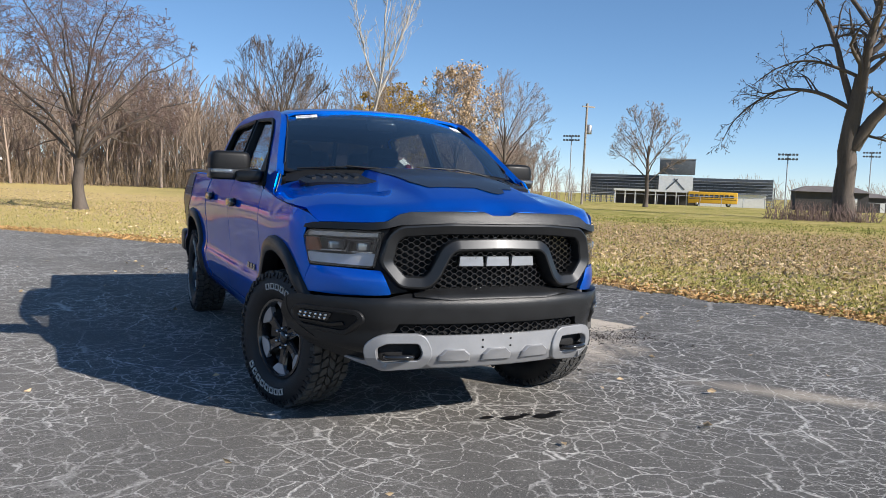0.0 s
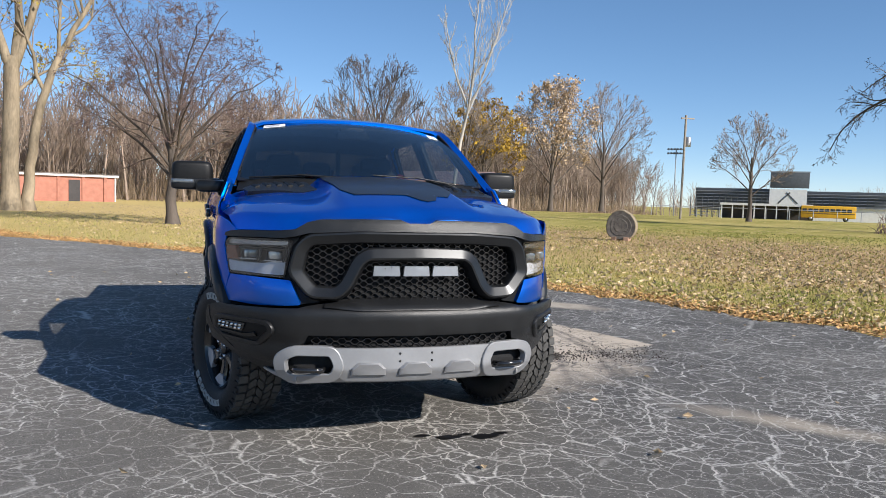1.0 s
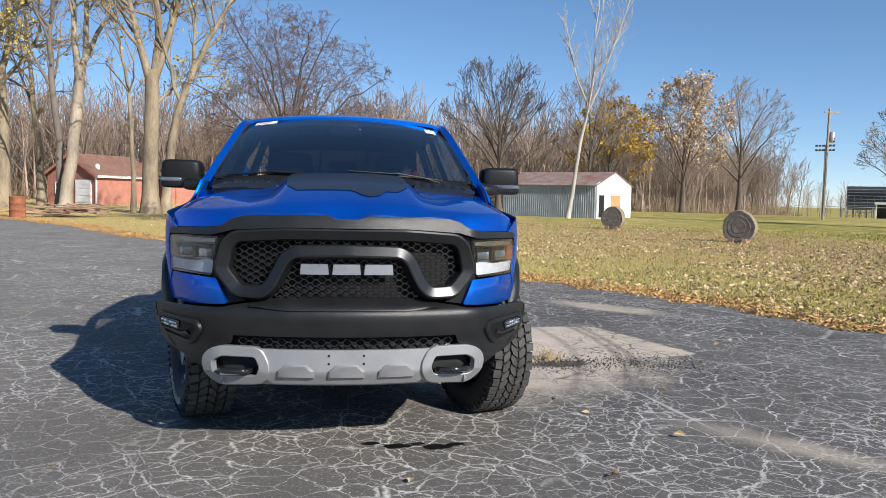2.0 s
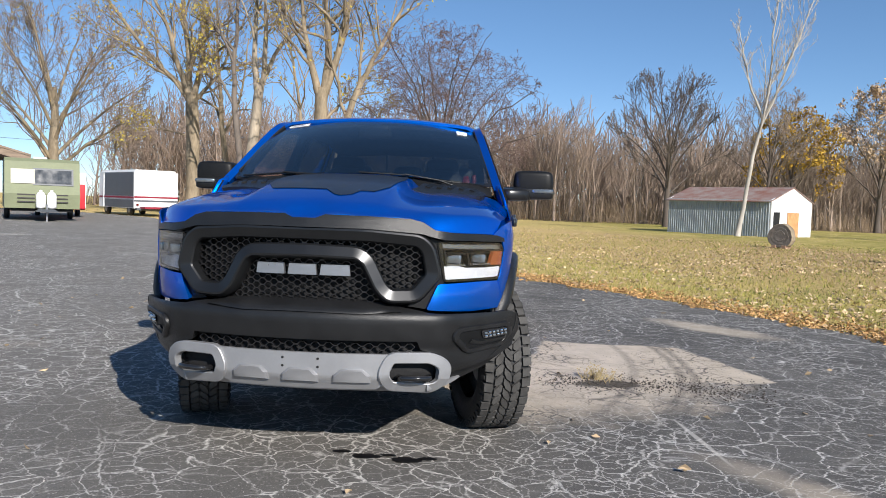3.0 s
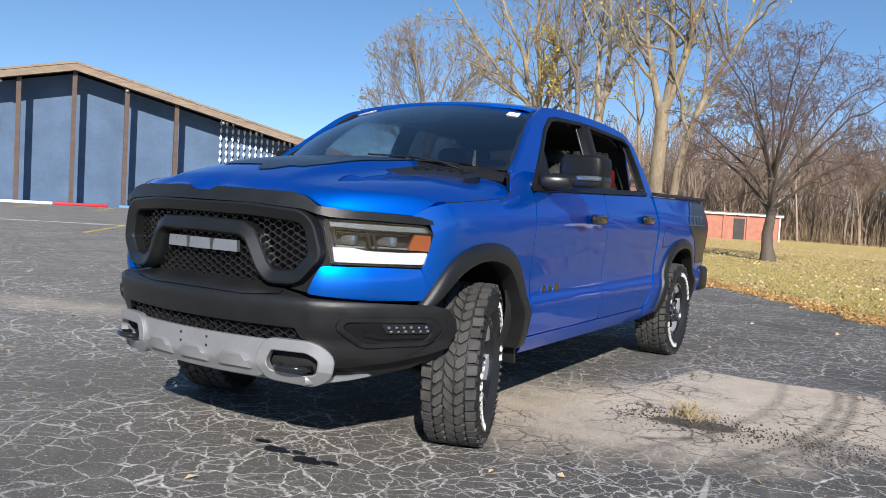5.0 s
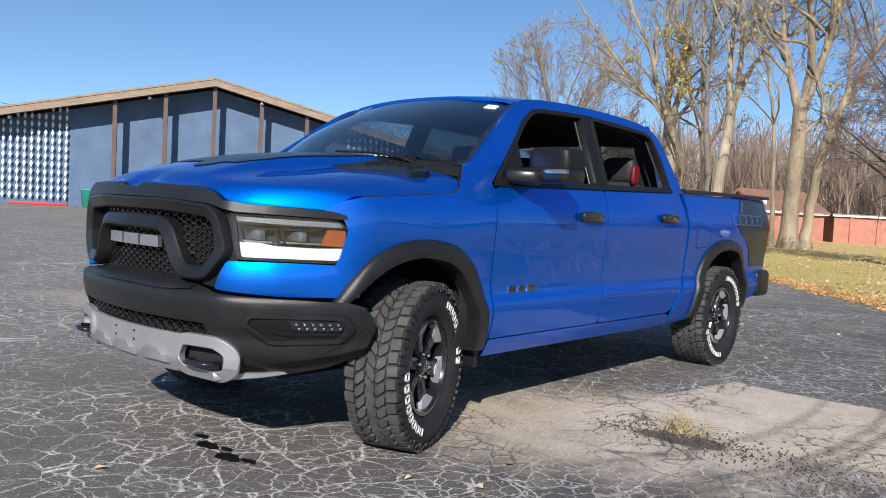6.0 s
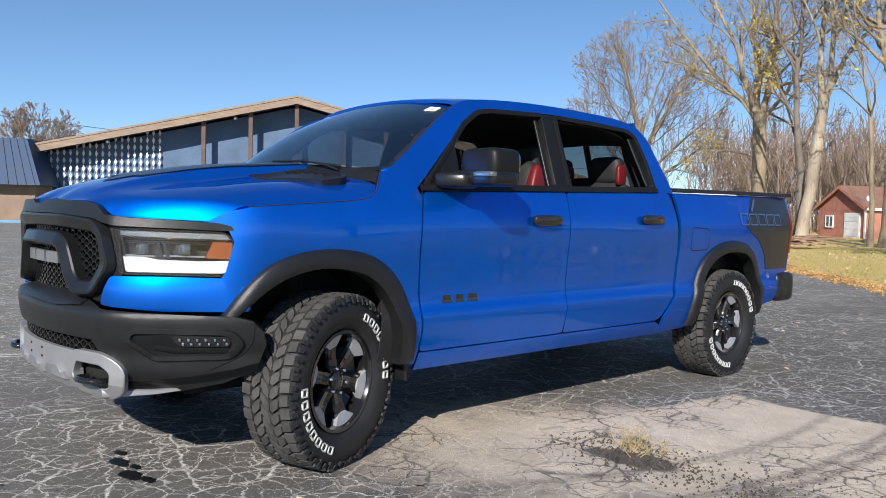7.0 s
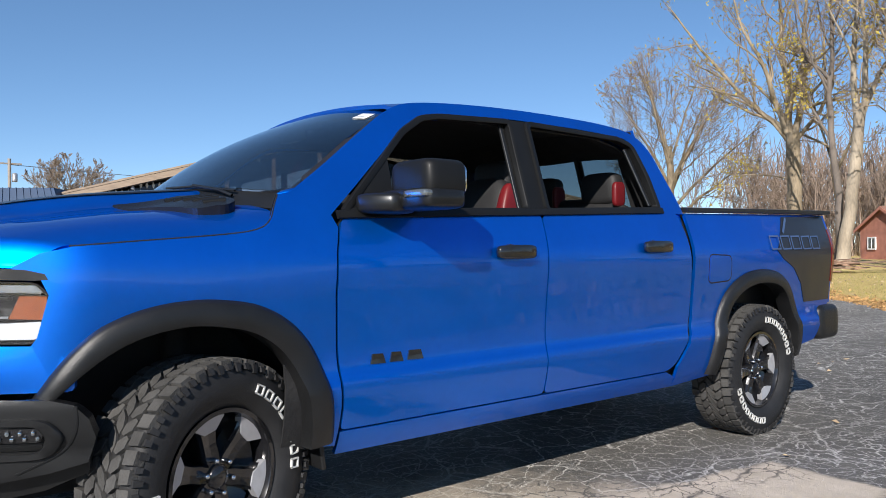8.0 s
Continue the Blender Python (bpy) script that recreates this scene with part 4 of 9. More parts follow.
def build_woods():
    """The bare woodland behind the field: many thin trees and the brush at its foot."""
    def template(seed, h, r, kids, minr, **kw):
        ps = grow(random.Random(seed), h, r, levels=len(kids), kids=kids, nmin=2, seg=4, **kw)
        V1, F1 = tubes([(p, q) for p, q, lv in ps if lv == 0], 5)
        V2, F2 = tubes([(p, [max(x, minr) for x in q]) for p, q, lv in ps if lv > 0], 3)
        return np.concatenate([V1, V2]), np.concatenate([F1, F2 + len(V1)])

    full = [template(100 + s, 13, 0.16, (9, 5, 3), 0.028, first=0.25, spread=0.55, rise=0.45, wiggle=0.14) for s in range(6)]
    thin = [template(300 + s, 13, 0.12, (12, 5), 0.034, first=0.15, spread=0.5, rise=0.5, wiggle=0.13) for s in range(6)]
    bare = [template(400 + s, 13, 0.14, (15,), 0.055, first=0.10, spread=0.55, rise=0.4, wiggle=0.16) for s in range(5)]
    rng = random.Random(5)
    line = [(-52, 80), (-30, 84), (-12, 88), (8, 86), (26, 90), (45, 104), (64, 122), (86, 142), (104, 160)]
    seg = list(zip(line, line[1:]))
    lens = [math.hypot(b[0] - a[0], b[1] - a[1]) for a, b in seg]

    def stand(temps, count, near, deep, lo, hi):
        VV, FF, base = [], [], 0
        for i in range(count):
            (x0, y0), (x1, y1) = rng.choices(seg, lens)[0]
            u, depth = rng.random(), near + rng.random() ** 1.2 * deep
            nx, ny = -0.12, 1.0
            ln = math.hypot(nx, ny)
            x, y = x0 + (x1 - x0) * u + nx / ln * depth, y0 + (y1 - y0) * u + ny / ln * depth
            V, F = temps[rng.randrange(len(temps))]
            k = lo + (hi - lo) * rng.random()
            a = rng.random() * 6.283
            c, s = math.cos(a) * k, math.sin(a) * k
            VV.append(np.stack([V[:, 0] * c - V[:, 1] * s + x, V[:, 0] * s + V[:, 1] * c + y, V[:, 2] * k + land(x, y)], 1))
            FF.append(F + base)
            base += len(V)
        return np.concatenate(VV), np.concatenate(FF)

    V1, F1 = stand(full, 120, 0, 26, 0.66, 1.06)
    V2, F2 = stand(thin, 300, 3, 40, 0.6, 1.12)
    V3, F3 = stand(bare, 820, 10, 60, 0.6, 1.2)
    V, F = np.concatenate([V1, V2, V3]), np.concatenate([F1, F2 + len(V1), F3 + len(V1) + len(V2)])
    tagged(mesh_np("woodland", V, [F], M["woods"], smooth=True), "dense brown leafless woodland along the field", "woods", kind="stuff")
    # far low scrub on the sports-ground side and beyond the hall
    VV, FF, base = [], [], 0
    for i in range(330):
        if i < 280:
            u = rng.random()
            x, y, k = 84 + 200 * u + rng.gauss(0, 6), 172 - 65 * u + rng.random() * 60, 0.35 + 0.4 * rng.random()
        else:
            x, y, k = -150 - rng.random() * 60, -40 + 130 * rng.random(), 0.5 + 0.5 * rng.random()
        V, F = bare[rng.randrange(5)]
        VV.append(V * k + np.array([x, y, land(x, y)]))
        FF.append(F + base)
        base += len(V)
    tagged(mesh_np("far_treeline", np.concatenate(VV), [np.concatenate(FF)], M["woods"], smooth=True), "distant line of low bare trees", "woods", kind="stuff")
    # brush: tangled thin stems at the wood's foot
    paths = []
    for i in range(8500):
        (x0, y0), (x1, y1) = seg[rng.randrange(len(seg))]
        u = rng.random()
        depth = -1.5 + rng.random() * 30
        nx, ny = -0.12, 1.0
        ln = math.hypot(nx, ny)
        x, y = x0 + (x1 - x0) * u + nx / ln * depth, y0 + (y1 - y0) * u + ny / ln * depth
        hh = (0.8 + 2.8 * rng.random()) if depth > 1 else 0.4 + 0.7 * rng.random()
        p0 = np.array([x, y, land(x, y) - 0.05])
        p1 = p0 + [rng.gauss(0, 0.25), rng.gauss(0, 0.25), hh * 0.55]
        p2 = p1 + [rng.gauss(0, 0.6), rng.gauss(0, 0.6), hh * 0.45]
        paths.append(([p0, p1, p2], [0.035, 0.03, 0.012]))
    for i in range(6500):
        (x0, y0), (x1, y1) = rng.choices(seg, lens)[0]
        u, depth = rng.random(), 34 + rng.random() * 46
        nx, ny = -0.12, 1.0
        ln = math.hypot(nx, ny)
        x, y = x0 + (x1 - x0) * u + nx / ln * depth, y0 + (y1 - y0) * u + ny / ln * depth
        hh = 3 + 4.5 * rng.random()
        p0 = np.array([x, y, land(x, y) - 0.05])
        p1 = p0 + [rng.gauss(0, 0.4), rng.gauss(0, 0.4), hh * 0.5]
        paths.append(([p0, p1, p1 + np.array([rng.gauss(0, 0.9), rng.gauss(0, 0.9), hh * 0.5])], [0.07, 0.06, 0.025]))
    V, F = tubes(paths, 3)
    tagged(mesh_np("undergrowth", V, [F], M["brush"], smooth=True), "dry tangled brush at the foot of the woods", "brush", kind="stuff")


build_woods()


# ---------- the blue hall ----------
HALL_C, HALL_R, HALL_H = Vector((-42.16, 25.95, 0)), Vector((0.5331, 0.8461, 0)), Vector((-0.8461, 0.5331, 0))
HALF, RIGHT, PEAK, EAVE = 18.4, 20.7, 8.55, 4.25
SLOPE = (PEAK - EAVE) / HALF


def build_hall():
    t = new("hall")
    t.matrix_world = Matrix(((HALL_R.x, HALL_H.x, 0, HALL_C.x), (HALL_R.y, HALL_H.y, 0, HALL_C.y), (0, 0, 1, 0), (0, 0, 0, 1)))
    tagged(t, "long low-gabled blue hall with brown posts and white lattice fronts", "building")
    # local: x along the front, y away from the car park, z up
    bm = bmesh.new()
    depth = 26
    pts = [(-HALF, 0), (RIGHT, 0), (RIGHT, PEAK - SLOPE * RIGHT), (0, PEAK), (-HALF, EAVE)]
    a = [bm.verts.new((x, 1.45, z - 0.3 if z > 1 else z)) for x, z in pts]
    b = [bm.verts.new((x, depth, z - 0.3 if z > 1 else z)) for x, z in pts]
    bm.faces.new(a)
    bm.faces.new(b[::-1])
    for i in range(5):
        bm.faces.new((a[i], b[i], b[(i + 1) % 5], a[(i + 1) % 5]))
    part("wall", bm, M["blue_wall"], t)
    # roof slabs with overhang and a deep fascia
    for s in (-1, 1):
        bm = bmesh.new()
        o = 1.1
        slope = (PEAK - EAVE) / HALF
        end = (RIGHT if s > 0 else HALF) + o
        prof_pts = [(0, PEAK), (s * end, PEAK - slope * end)]
        vs = []
        for y in (-0.25, depth + 0.5):
            for (x, z) in prof_pts:
                vs.append(bm.verts.new((x, y, z + 0.16)))
                vs.append(bm.verts.new((x, y, z - 0.12)))
        f = [(0, 2, 3, 1), (4, 5, 7, 6), (0, 4, 6, 2), (1, 3, 7, 5), (2, 6, 7, 3), (0, 1, 5, 4)]
        for q in f:
            bm.faces.new([vs[i] for i in q])
        bmesh.ops.recalc_face_normals(bm, faces=bm.faces[:])
        part("roof", bm, M["roofing"], t)
        bm = bmesh.new()
        for y0, y1, zz0, zz1 in ((-0.42, -0.26, -0.30, 0.12), (-0.46, -0.26, 0.13, 0.26)):
            vs = [bm.verts.new((x, y, z + dz)) for y in (y0, y1) for (x, z) in prof_pts for dz in (zz0, zz1)]
            for q in ((0, 2, 3, 1), (4, 5, 7, 6), (0, 4, 6, 2), (1, 3, 7, 5), (2, 6, 7, 3), (0, 1, 5, 4)):
                bm.faces.new([vs[i] for i in q])
        bmesh.ops.recalc_face_normals(bm, faces=bm.faces[:])
        part("fascia_board", bm, M["fascia"], t)
    # posts
    step = 3.02
    for i in range(-2, 3):
        x = i * step
        z = PEAK - abs(x) * (PEAK - EAVE) / HALF - 0.1
        box("post", (x, 0.15, z / 2), (0.26, 0.34, z), M["post_brown"], t)
    # lattice of white diamonds hung on lines before the wall
    for s0, s1 in ((-HALF, -8.6), (8.9, 18.8)):
        n = int((s1 - s0) / 0.40)
        for i in range(n):
            x = s0 + 0.20 + i * 0.40
            top = PEAK - abs(x) * (PEAK - EAVE) / HALF - 0.35
            bm = bmesh.new()
            z = 0.35
            while z < top:
                v = [bm.verts.new((x + dx, 1.22 + dy, z + dz)) for dx, dy, dz in ((-0.10, 0, 0.23), (0, -0.04, 0.0), (0.10, 0, 0.23), (0, -0.04, 0.46), (0, 0.04, 0.23))]
                for q in ((0, 1, 3), (1, 2, 3), (0, 4, 1), (1, 4, 2), (2, 4, 3), (3, 4, 0)):
                    bm.faces.new([v[k] for k in q])
                z += 0.50
            part("lattice_strip", bm, M["white_paint"], t)
    # base strips, doors
    for x, w, key in ((-13.9, 2.6, "white_paint"), (-10.2, 3.3, "red_paint"), (-5.9, 3.0, "blue_strip"), (-2.4, 2.8, "white_paint"), (0.6, 3.0, "red_paint"), (4.35, 3.2, "blue_strip"), (8.2, 3.2, "white_paint"), (12.4, 3.1, "red_paint")):
        box("wheel_stop", (x, -0.4, 0.09), (w, 0.22, 0.17), M[key], t, bevel=0.03)
    box("base_strip", (16.6, 1.30, 0.12), (3.6, 0.12, 0.22), M["blue_strip"], t)
    d = box("door", (19.75, 1.38, 1.2), (1.75, 0.14, 2.4), M["red_paint"], t, "red painted door", bevel=0.01)
    box("door_handle", (19.15, 1.29, 1.1), (0.05, 0.06, 0.2), M["steel"], d)
    for x in (-12, -4, 3, 9):
        z = PEAK - abs(x) * (PEAK - EAVE) / HALF - 0.45
        lathe("floodlight", [(0.02, 0), (0.11, 0.02), (0.13, 0.2), (0.06, 0.28)], M["steel"], t, axis="y", segs=10, at=(x, -0.2, z))
    box("vent", (-15, 10, EAVE + 1.5), (1.6, 1.2, 0.9), M["white_paint"], t)


build_hall()


def build_annex():
    """Low shop at the hall's far end: blue ribbed mansard over a tan wall."""
    t = new("annex")
    o = HALL_C - HALL_R * 18.3 - HALL_H * 2.0
    t.matrix_world = Matrix(((HALL_R.x, HALL_H.x, 0, o.x), (HALL_R.y, HALL_H.y, 0, o.y), (0, 0, 1, 0), (0, 0, 0, 1)))
    tagged(t, "low tan shop with a blue ribbed metal mansard roof", "building")
    box("wall", (-2, 4, 1.3), (9, 7.6, 2.6), M["tan_wall"], t)
    bm = bmesh.new()
    vs = [bm.verts.new(p) for p in ((-7, -0.8, 2.3), (3.1, -0.8, 2.3), (1.9, 0.6, 5.2), (-6.1, 0.6, 5.2), (-7, 8.6, 2.3), (3.1, 8.6, 2.3), (1.9, 7.4, 5.2), (-6.1, 7.4, 5.2))]
    for q in ((0, 1, 2, 3), (1, 5, 6, 2), (5, 4, 7, 6), (4, 0, 3, 7), (3, 2, 6, 7), (0, 4, 5, 1)):
        bm.faces.new([vs[i] for i in q])
    r = part("roof", bm, M["mansard"], t)
    for i in range(20):
        x = -6.7 + i * 0.5
        bm = bmesh.new()
        u = (x + 7) / 10.1
        x2 = -6.1 + 8.0 * u
        vs = [bm.verts.new(p) for p in ((x - 0.03, -0.86, 2.3), (x + 0.03, -0.86, 2.3), (x2 + 0.03, 0.54, 5.22), (x2 - 0.03, 0.54, 5.22), (x - 0.03, -0.78, 2.3), (x + 0.03, -0.78, 2.3), (x2 + 0.03, 0.62, 5.22), (x2 - 0.03, 0.62, 5.22))]
        for q in ((0, 1, 2, 3), (1, 5, 6, 2), (4, 0, 3, 7), (3, 2, 6, 7)):
            bm.faces.new([vs[i2] for i2 in q])
        part("rib", bm, M["mansard"], r)
    box("window", (-3.6, 0.16, 1.3), (2.4, 0.1, 1.3), M["window_dark"], t)
    box("kerb", (-1, -1.0, 0.08), (10, 0.25, 0.16), M["blue_strip"], t)


build_annex()


# ---------- the pickup ----------
truck = thing("pickup_truck", (-0.025, 0, 0), "bright blue crew-cab pickup truck with black trim parked on the asphalt", "pickup truck")


def nose(x):
    """Plan curve of the front: how far ahead the skin lies at x."""
    x = abs(x)
    return -1.02 + 0.26 * x * x + 1.43 * max(0.0, x - 0.62) ** 1.5


NOSE_X = np.linspace(0.0, 1.25, 400)
NOSE_Y = np.array([nose(v) for v in NOSE_X])
WAIST = prof([(0.38, 0.90), (0.46, 0.945), (0.52, 0.966), (0.60, 0.984), (0.66, 0.993), (0.69, 0.992), (0.73, 0.977), (0.79, 0.970), (0.88, 0.972), (1.00, 0.982), (1.10, 0.991), (1.17, 0.992), (1.24, 0.980), (1.32, 0.955), (1.40, 0.927), (1.60, 0.850), (1.85, 0.748), (1.95, 0.70)])


def side_x(y, z):
    """Half width of the body at (y, z)."""
    w = WAIST(z)
    if y < -0.1:
        lim = float(np.interp(y, NOSE_Y, NOSE_X))
        k = 0.05
        h = max(0.0, min(1.0, 0.5 + 0.5 * (lim - w) / k))
        w = lim * (1 - h) + w * h - k * h * (1 - h)
    if y > 4.3:
        w -= 0.10 * (y - 4.3) ** 1.6
    # gently swollen wings over the wheels
    for c in (0.0, 3.70):
        w += 0.016 * math.exp(-((y - c) / 0.50) ** 2) * math.exp(-((z - 1.0) / 0.20) ** 2)
    return w


def sheet(name, outline, f, material, parent, label="", step=(0.06, 0.06), thick=0.018, flip=False):
    """A curved panel: the outline in (u, v), cut into a grid and laid on the surface f(u, v), with thickness and a turned edge."""
    bm = bmesh.new()
    turn = sum(outline[i - 1][0] * outline[i][1] - outline[i][0] * outline[i - 1][1] for i in range(len(outline)))
    outline = list(outline) if turn > 0 else list(outline)[::-1]
    bm.faces.new([bm.verts.new((u, v, 0)) for u, v in outline])
    us, vs = [p[0] for p in outline], [p[1] for p in outline]
    for axis, lo, hi, st in ((0, min(us), max(us), step[0]), (1, min(vs), max(vs), step[1])):
        k = math.floor(lo / st) + 1
        while k * st < hi - 1e-6:
            co, no = [0, 0, 0], [0, 0, 0]
            co[axis], no[axis] = k * st + 1e-5, 1
            bmesh.ops.bisect_plane(bm, geom=bm.verts[:] + bm.edges[:] + bm.faces[:], plane_co=co, plane_no=no)
            k += 1
    e = 0.004
    normals = {}
    bm.verts.ensure_lookup_table()
    src = [(v.co.x, v.co.y) for v in bm.verts]
    rim = [ed for ed in bm.edges if len(ed.link_faces) == 1]
    nf = len(bm.faces)
    back = {}
    for i, (u, w) in enumerate(src):
        p = Vector(f(u, w))
        n = (Vector(f(u + e, w)) - Vector(f(u - e, w))).cross(Vector(f(u, w + e)) - Vector(f(u, w - e)))
        n = n.normalized()
        if flip:
            n = -n
        bm.verts[i].co = p
        normals[i] = n
    verts = list(bm.verts)
    front_faces = list(bm.faces)
    if flip:
        for fc in front_faces:
            fc.normal_flip()
    for i, v in enumerate(verts):
        back[v] = bm.verts.new(v.co - normals[i] * thick)
    for fc in front_faces:
        bm.faces.new([back[v] for v in reversed(list(fc.verts))])
    for ed in rim:
        fc = ed.link_faces[0]
        for lp in fc.loops:
            if lp.edge == ed:
                a, b = lp.vert, lp.link_loop_next.vert
                bm.faces.new((b, a, back[a], back[b]))
                break
    me = bpy.data.meshes.new(name)
    bm.verts.index_update()
    bm.faces.index_update()
    bm.to_mesh(me)
    bm.free()
    finish(me, material, True)
    cn = []
    for pl in me.polygons:
        pn = tuple(pl.normal)
        for vi in pl.vertices:
            cn.append(tuple(normals[vi]) if pl.index < nf else pn)
    me.normals_split_custom_set(cn)
    ob = new(name, me)
    ob.parent = parent
    return tagged(ob, label)


def band(name, path, f, material, parent, label="", width=0.05, depth=0.02, closed=False, profile=None):
    """A moulding swept along a path in (u, v); f(u, v, d) stands it d proud of the surface."""
    prf = profile or [(-0.5, -0.3), (-0.5, 0.55), (-0.36, 1.0), (0.36, 1.0), (0.5, 0.55), (0.5, -0.3)]
    P2 = [Vector(p) for p in path]
    n = len(P2)
    bm = bmesh.new()
    rings = []
    for i in range(n):
        if closed:
            a, b = P2[i] - P2[i - 1], P2[(i + 1) % n] - P2[i]
        else:
            a = P2[i] - P2[max(0, i - 1)] if i else P2[1] - P2[0]
            b = P2[min(n - 1, i + 1)] - P2[i] if i < n - 1 else a
        a, b = a.normalized(), b.normalized()
        m = (a + b)
        m = m.normalized() if m.length > 1e-6 else a
        nrm = Vector((-m.y, m.x))
        k = 1 / max(0.45, math.sqrt(max(0.05, (1 + a.dot(b)) / 2)))
        w = width[i] if isinstance(width, (list, tuple)) else width
        rings.append([bm.verts.new(f(*(P2[i] + nrm * (o * w * k)), h * depth)) for o, h in prf])
    seg = list(zip(rings, rings[1:])) + ([(rings[-1], rings[0])] if closed else [])
    for r0, r1 in seg:
        for j in range(len(prf) - 1):
            bm.faces.new((r0[j], r0[j + 1], r1[j + 1], r1[j]))
    if not closed:
        bm.faces.new(rings[0][::-1])
        bm.faces.new(rings[-1])
    bmesh.ops.recalc_face_normals(bm, faces=bm.faces[:])
    ob = part(name, bm, material, parent, label, True)
    mark_sharp(ob, 50)
    return ob


def mark_sharp(ob, degrees):
    """Keeps edges steeper than this crisp under smooth shading."""
    me = ob.data
    bm = bmesh.new()
    bm.from_mesh(me)
    for e in bm.edges:
        if len(e.link_faces) == 2 and e.calc_face_angle(0) > radians(degrees):
            e.smooth = False
    bm.to_mesh(me)
    bm.free()


def rounded(poly, r=0.02, n=4):
    """Rounds the corners of a closed polygon."""
    out = []
    m = len(poly)
    for i in range(m):
        p, a, b = Vector(poly[i]), Vector(poly[i - 1]), Vector(poly[(i + 1) % m])
        da, db = (a - p), (b - p)
        ra = min(r, da.length * 0.45, db.length * 0.45)
        q0, q1 = p + da.normalized() * ra, p + db.normalized() * ra
        for k in range(n + 1):
            t = k / n
            out.append(tuple(q0 * (1 - t) ** 2 + p * 2 * t * (1 - t) + q1 * t * t))
    return out


def side(s, off=0.0):
    """Surface of the flank on side s (+1 driver's, -1 passenger's)."""
    return lambda y, z, d=0.0: (s * (side_x(y, z) + off + d), y, z)


def both(name, outline, material, label="", parent=None, off=0.0, **kw):
    for s in (1, -1):
        sheet(name, outline, side(s, off), material, parent or truck, label, flip=s < 0, **kw)


# wheel arches: flattened rounded arcs, as seen from the side
def arch(c):
    """Outline of the wheel opening from front foot to rear foot."""
    if c < 1:
        pts = [(-0.60, 0.62), (-0.56, 0.70), (-0.48, 0.80), (-0.365, 0.89), (-0.24, 0.945), (-0.10, 0.968), (0.03, 0.957), (0.150, 0.925), (0.255, 0.855), (0.332, 0.75), (0.378, 0.61), (0.400, 0.42)]
    else:
        pts = [(-0.51, 0.43), (-0.485, 0.62), (-0.45, 0.74), (-0.37, 0.87), (-0.245, 0.95), (-0.10, 0.982), (0.06, 0.982), (0.205, 0.95), (0.315, 0.87), (0.395, 0.74), (0.44, 0.60), (0.465, 0.42)]
    return curve([(c + y, z) for y, z in pts], 4)


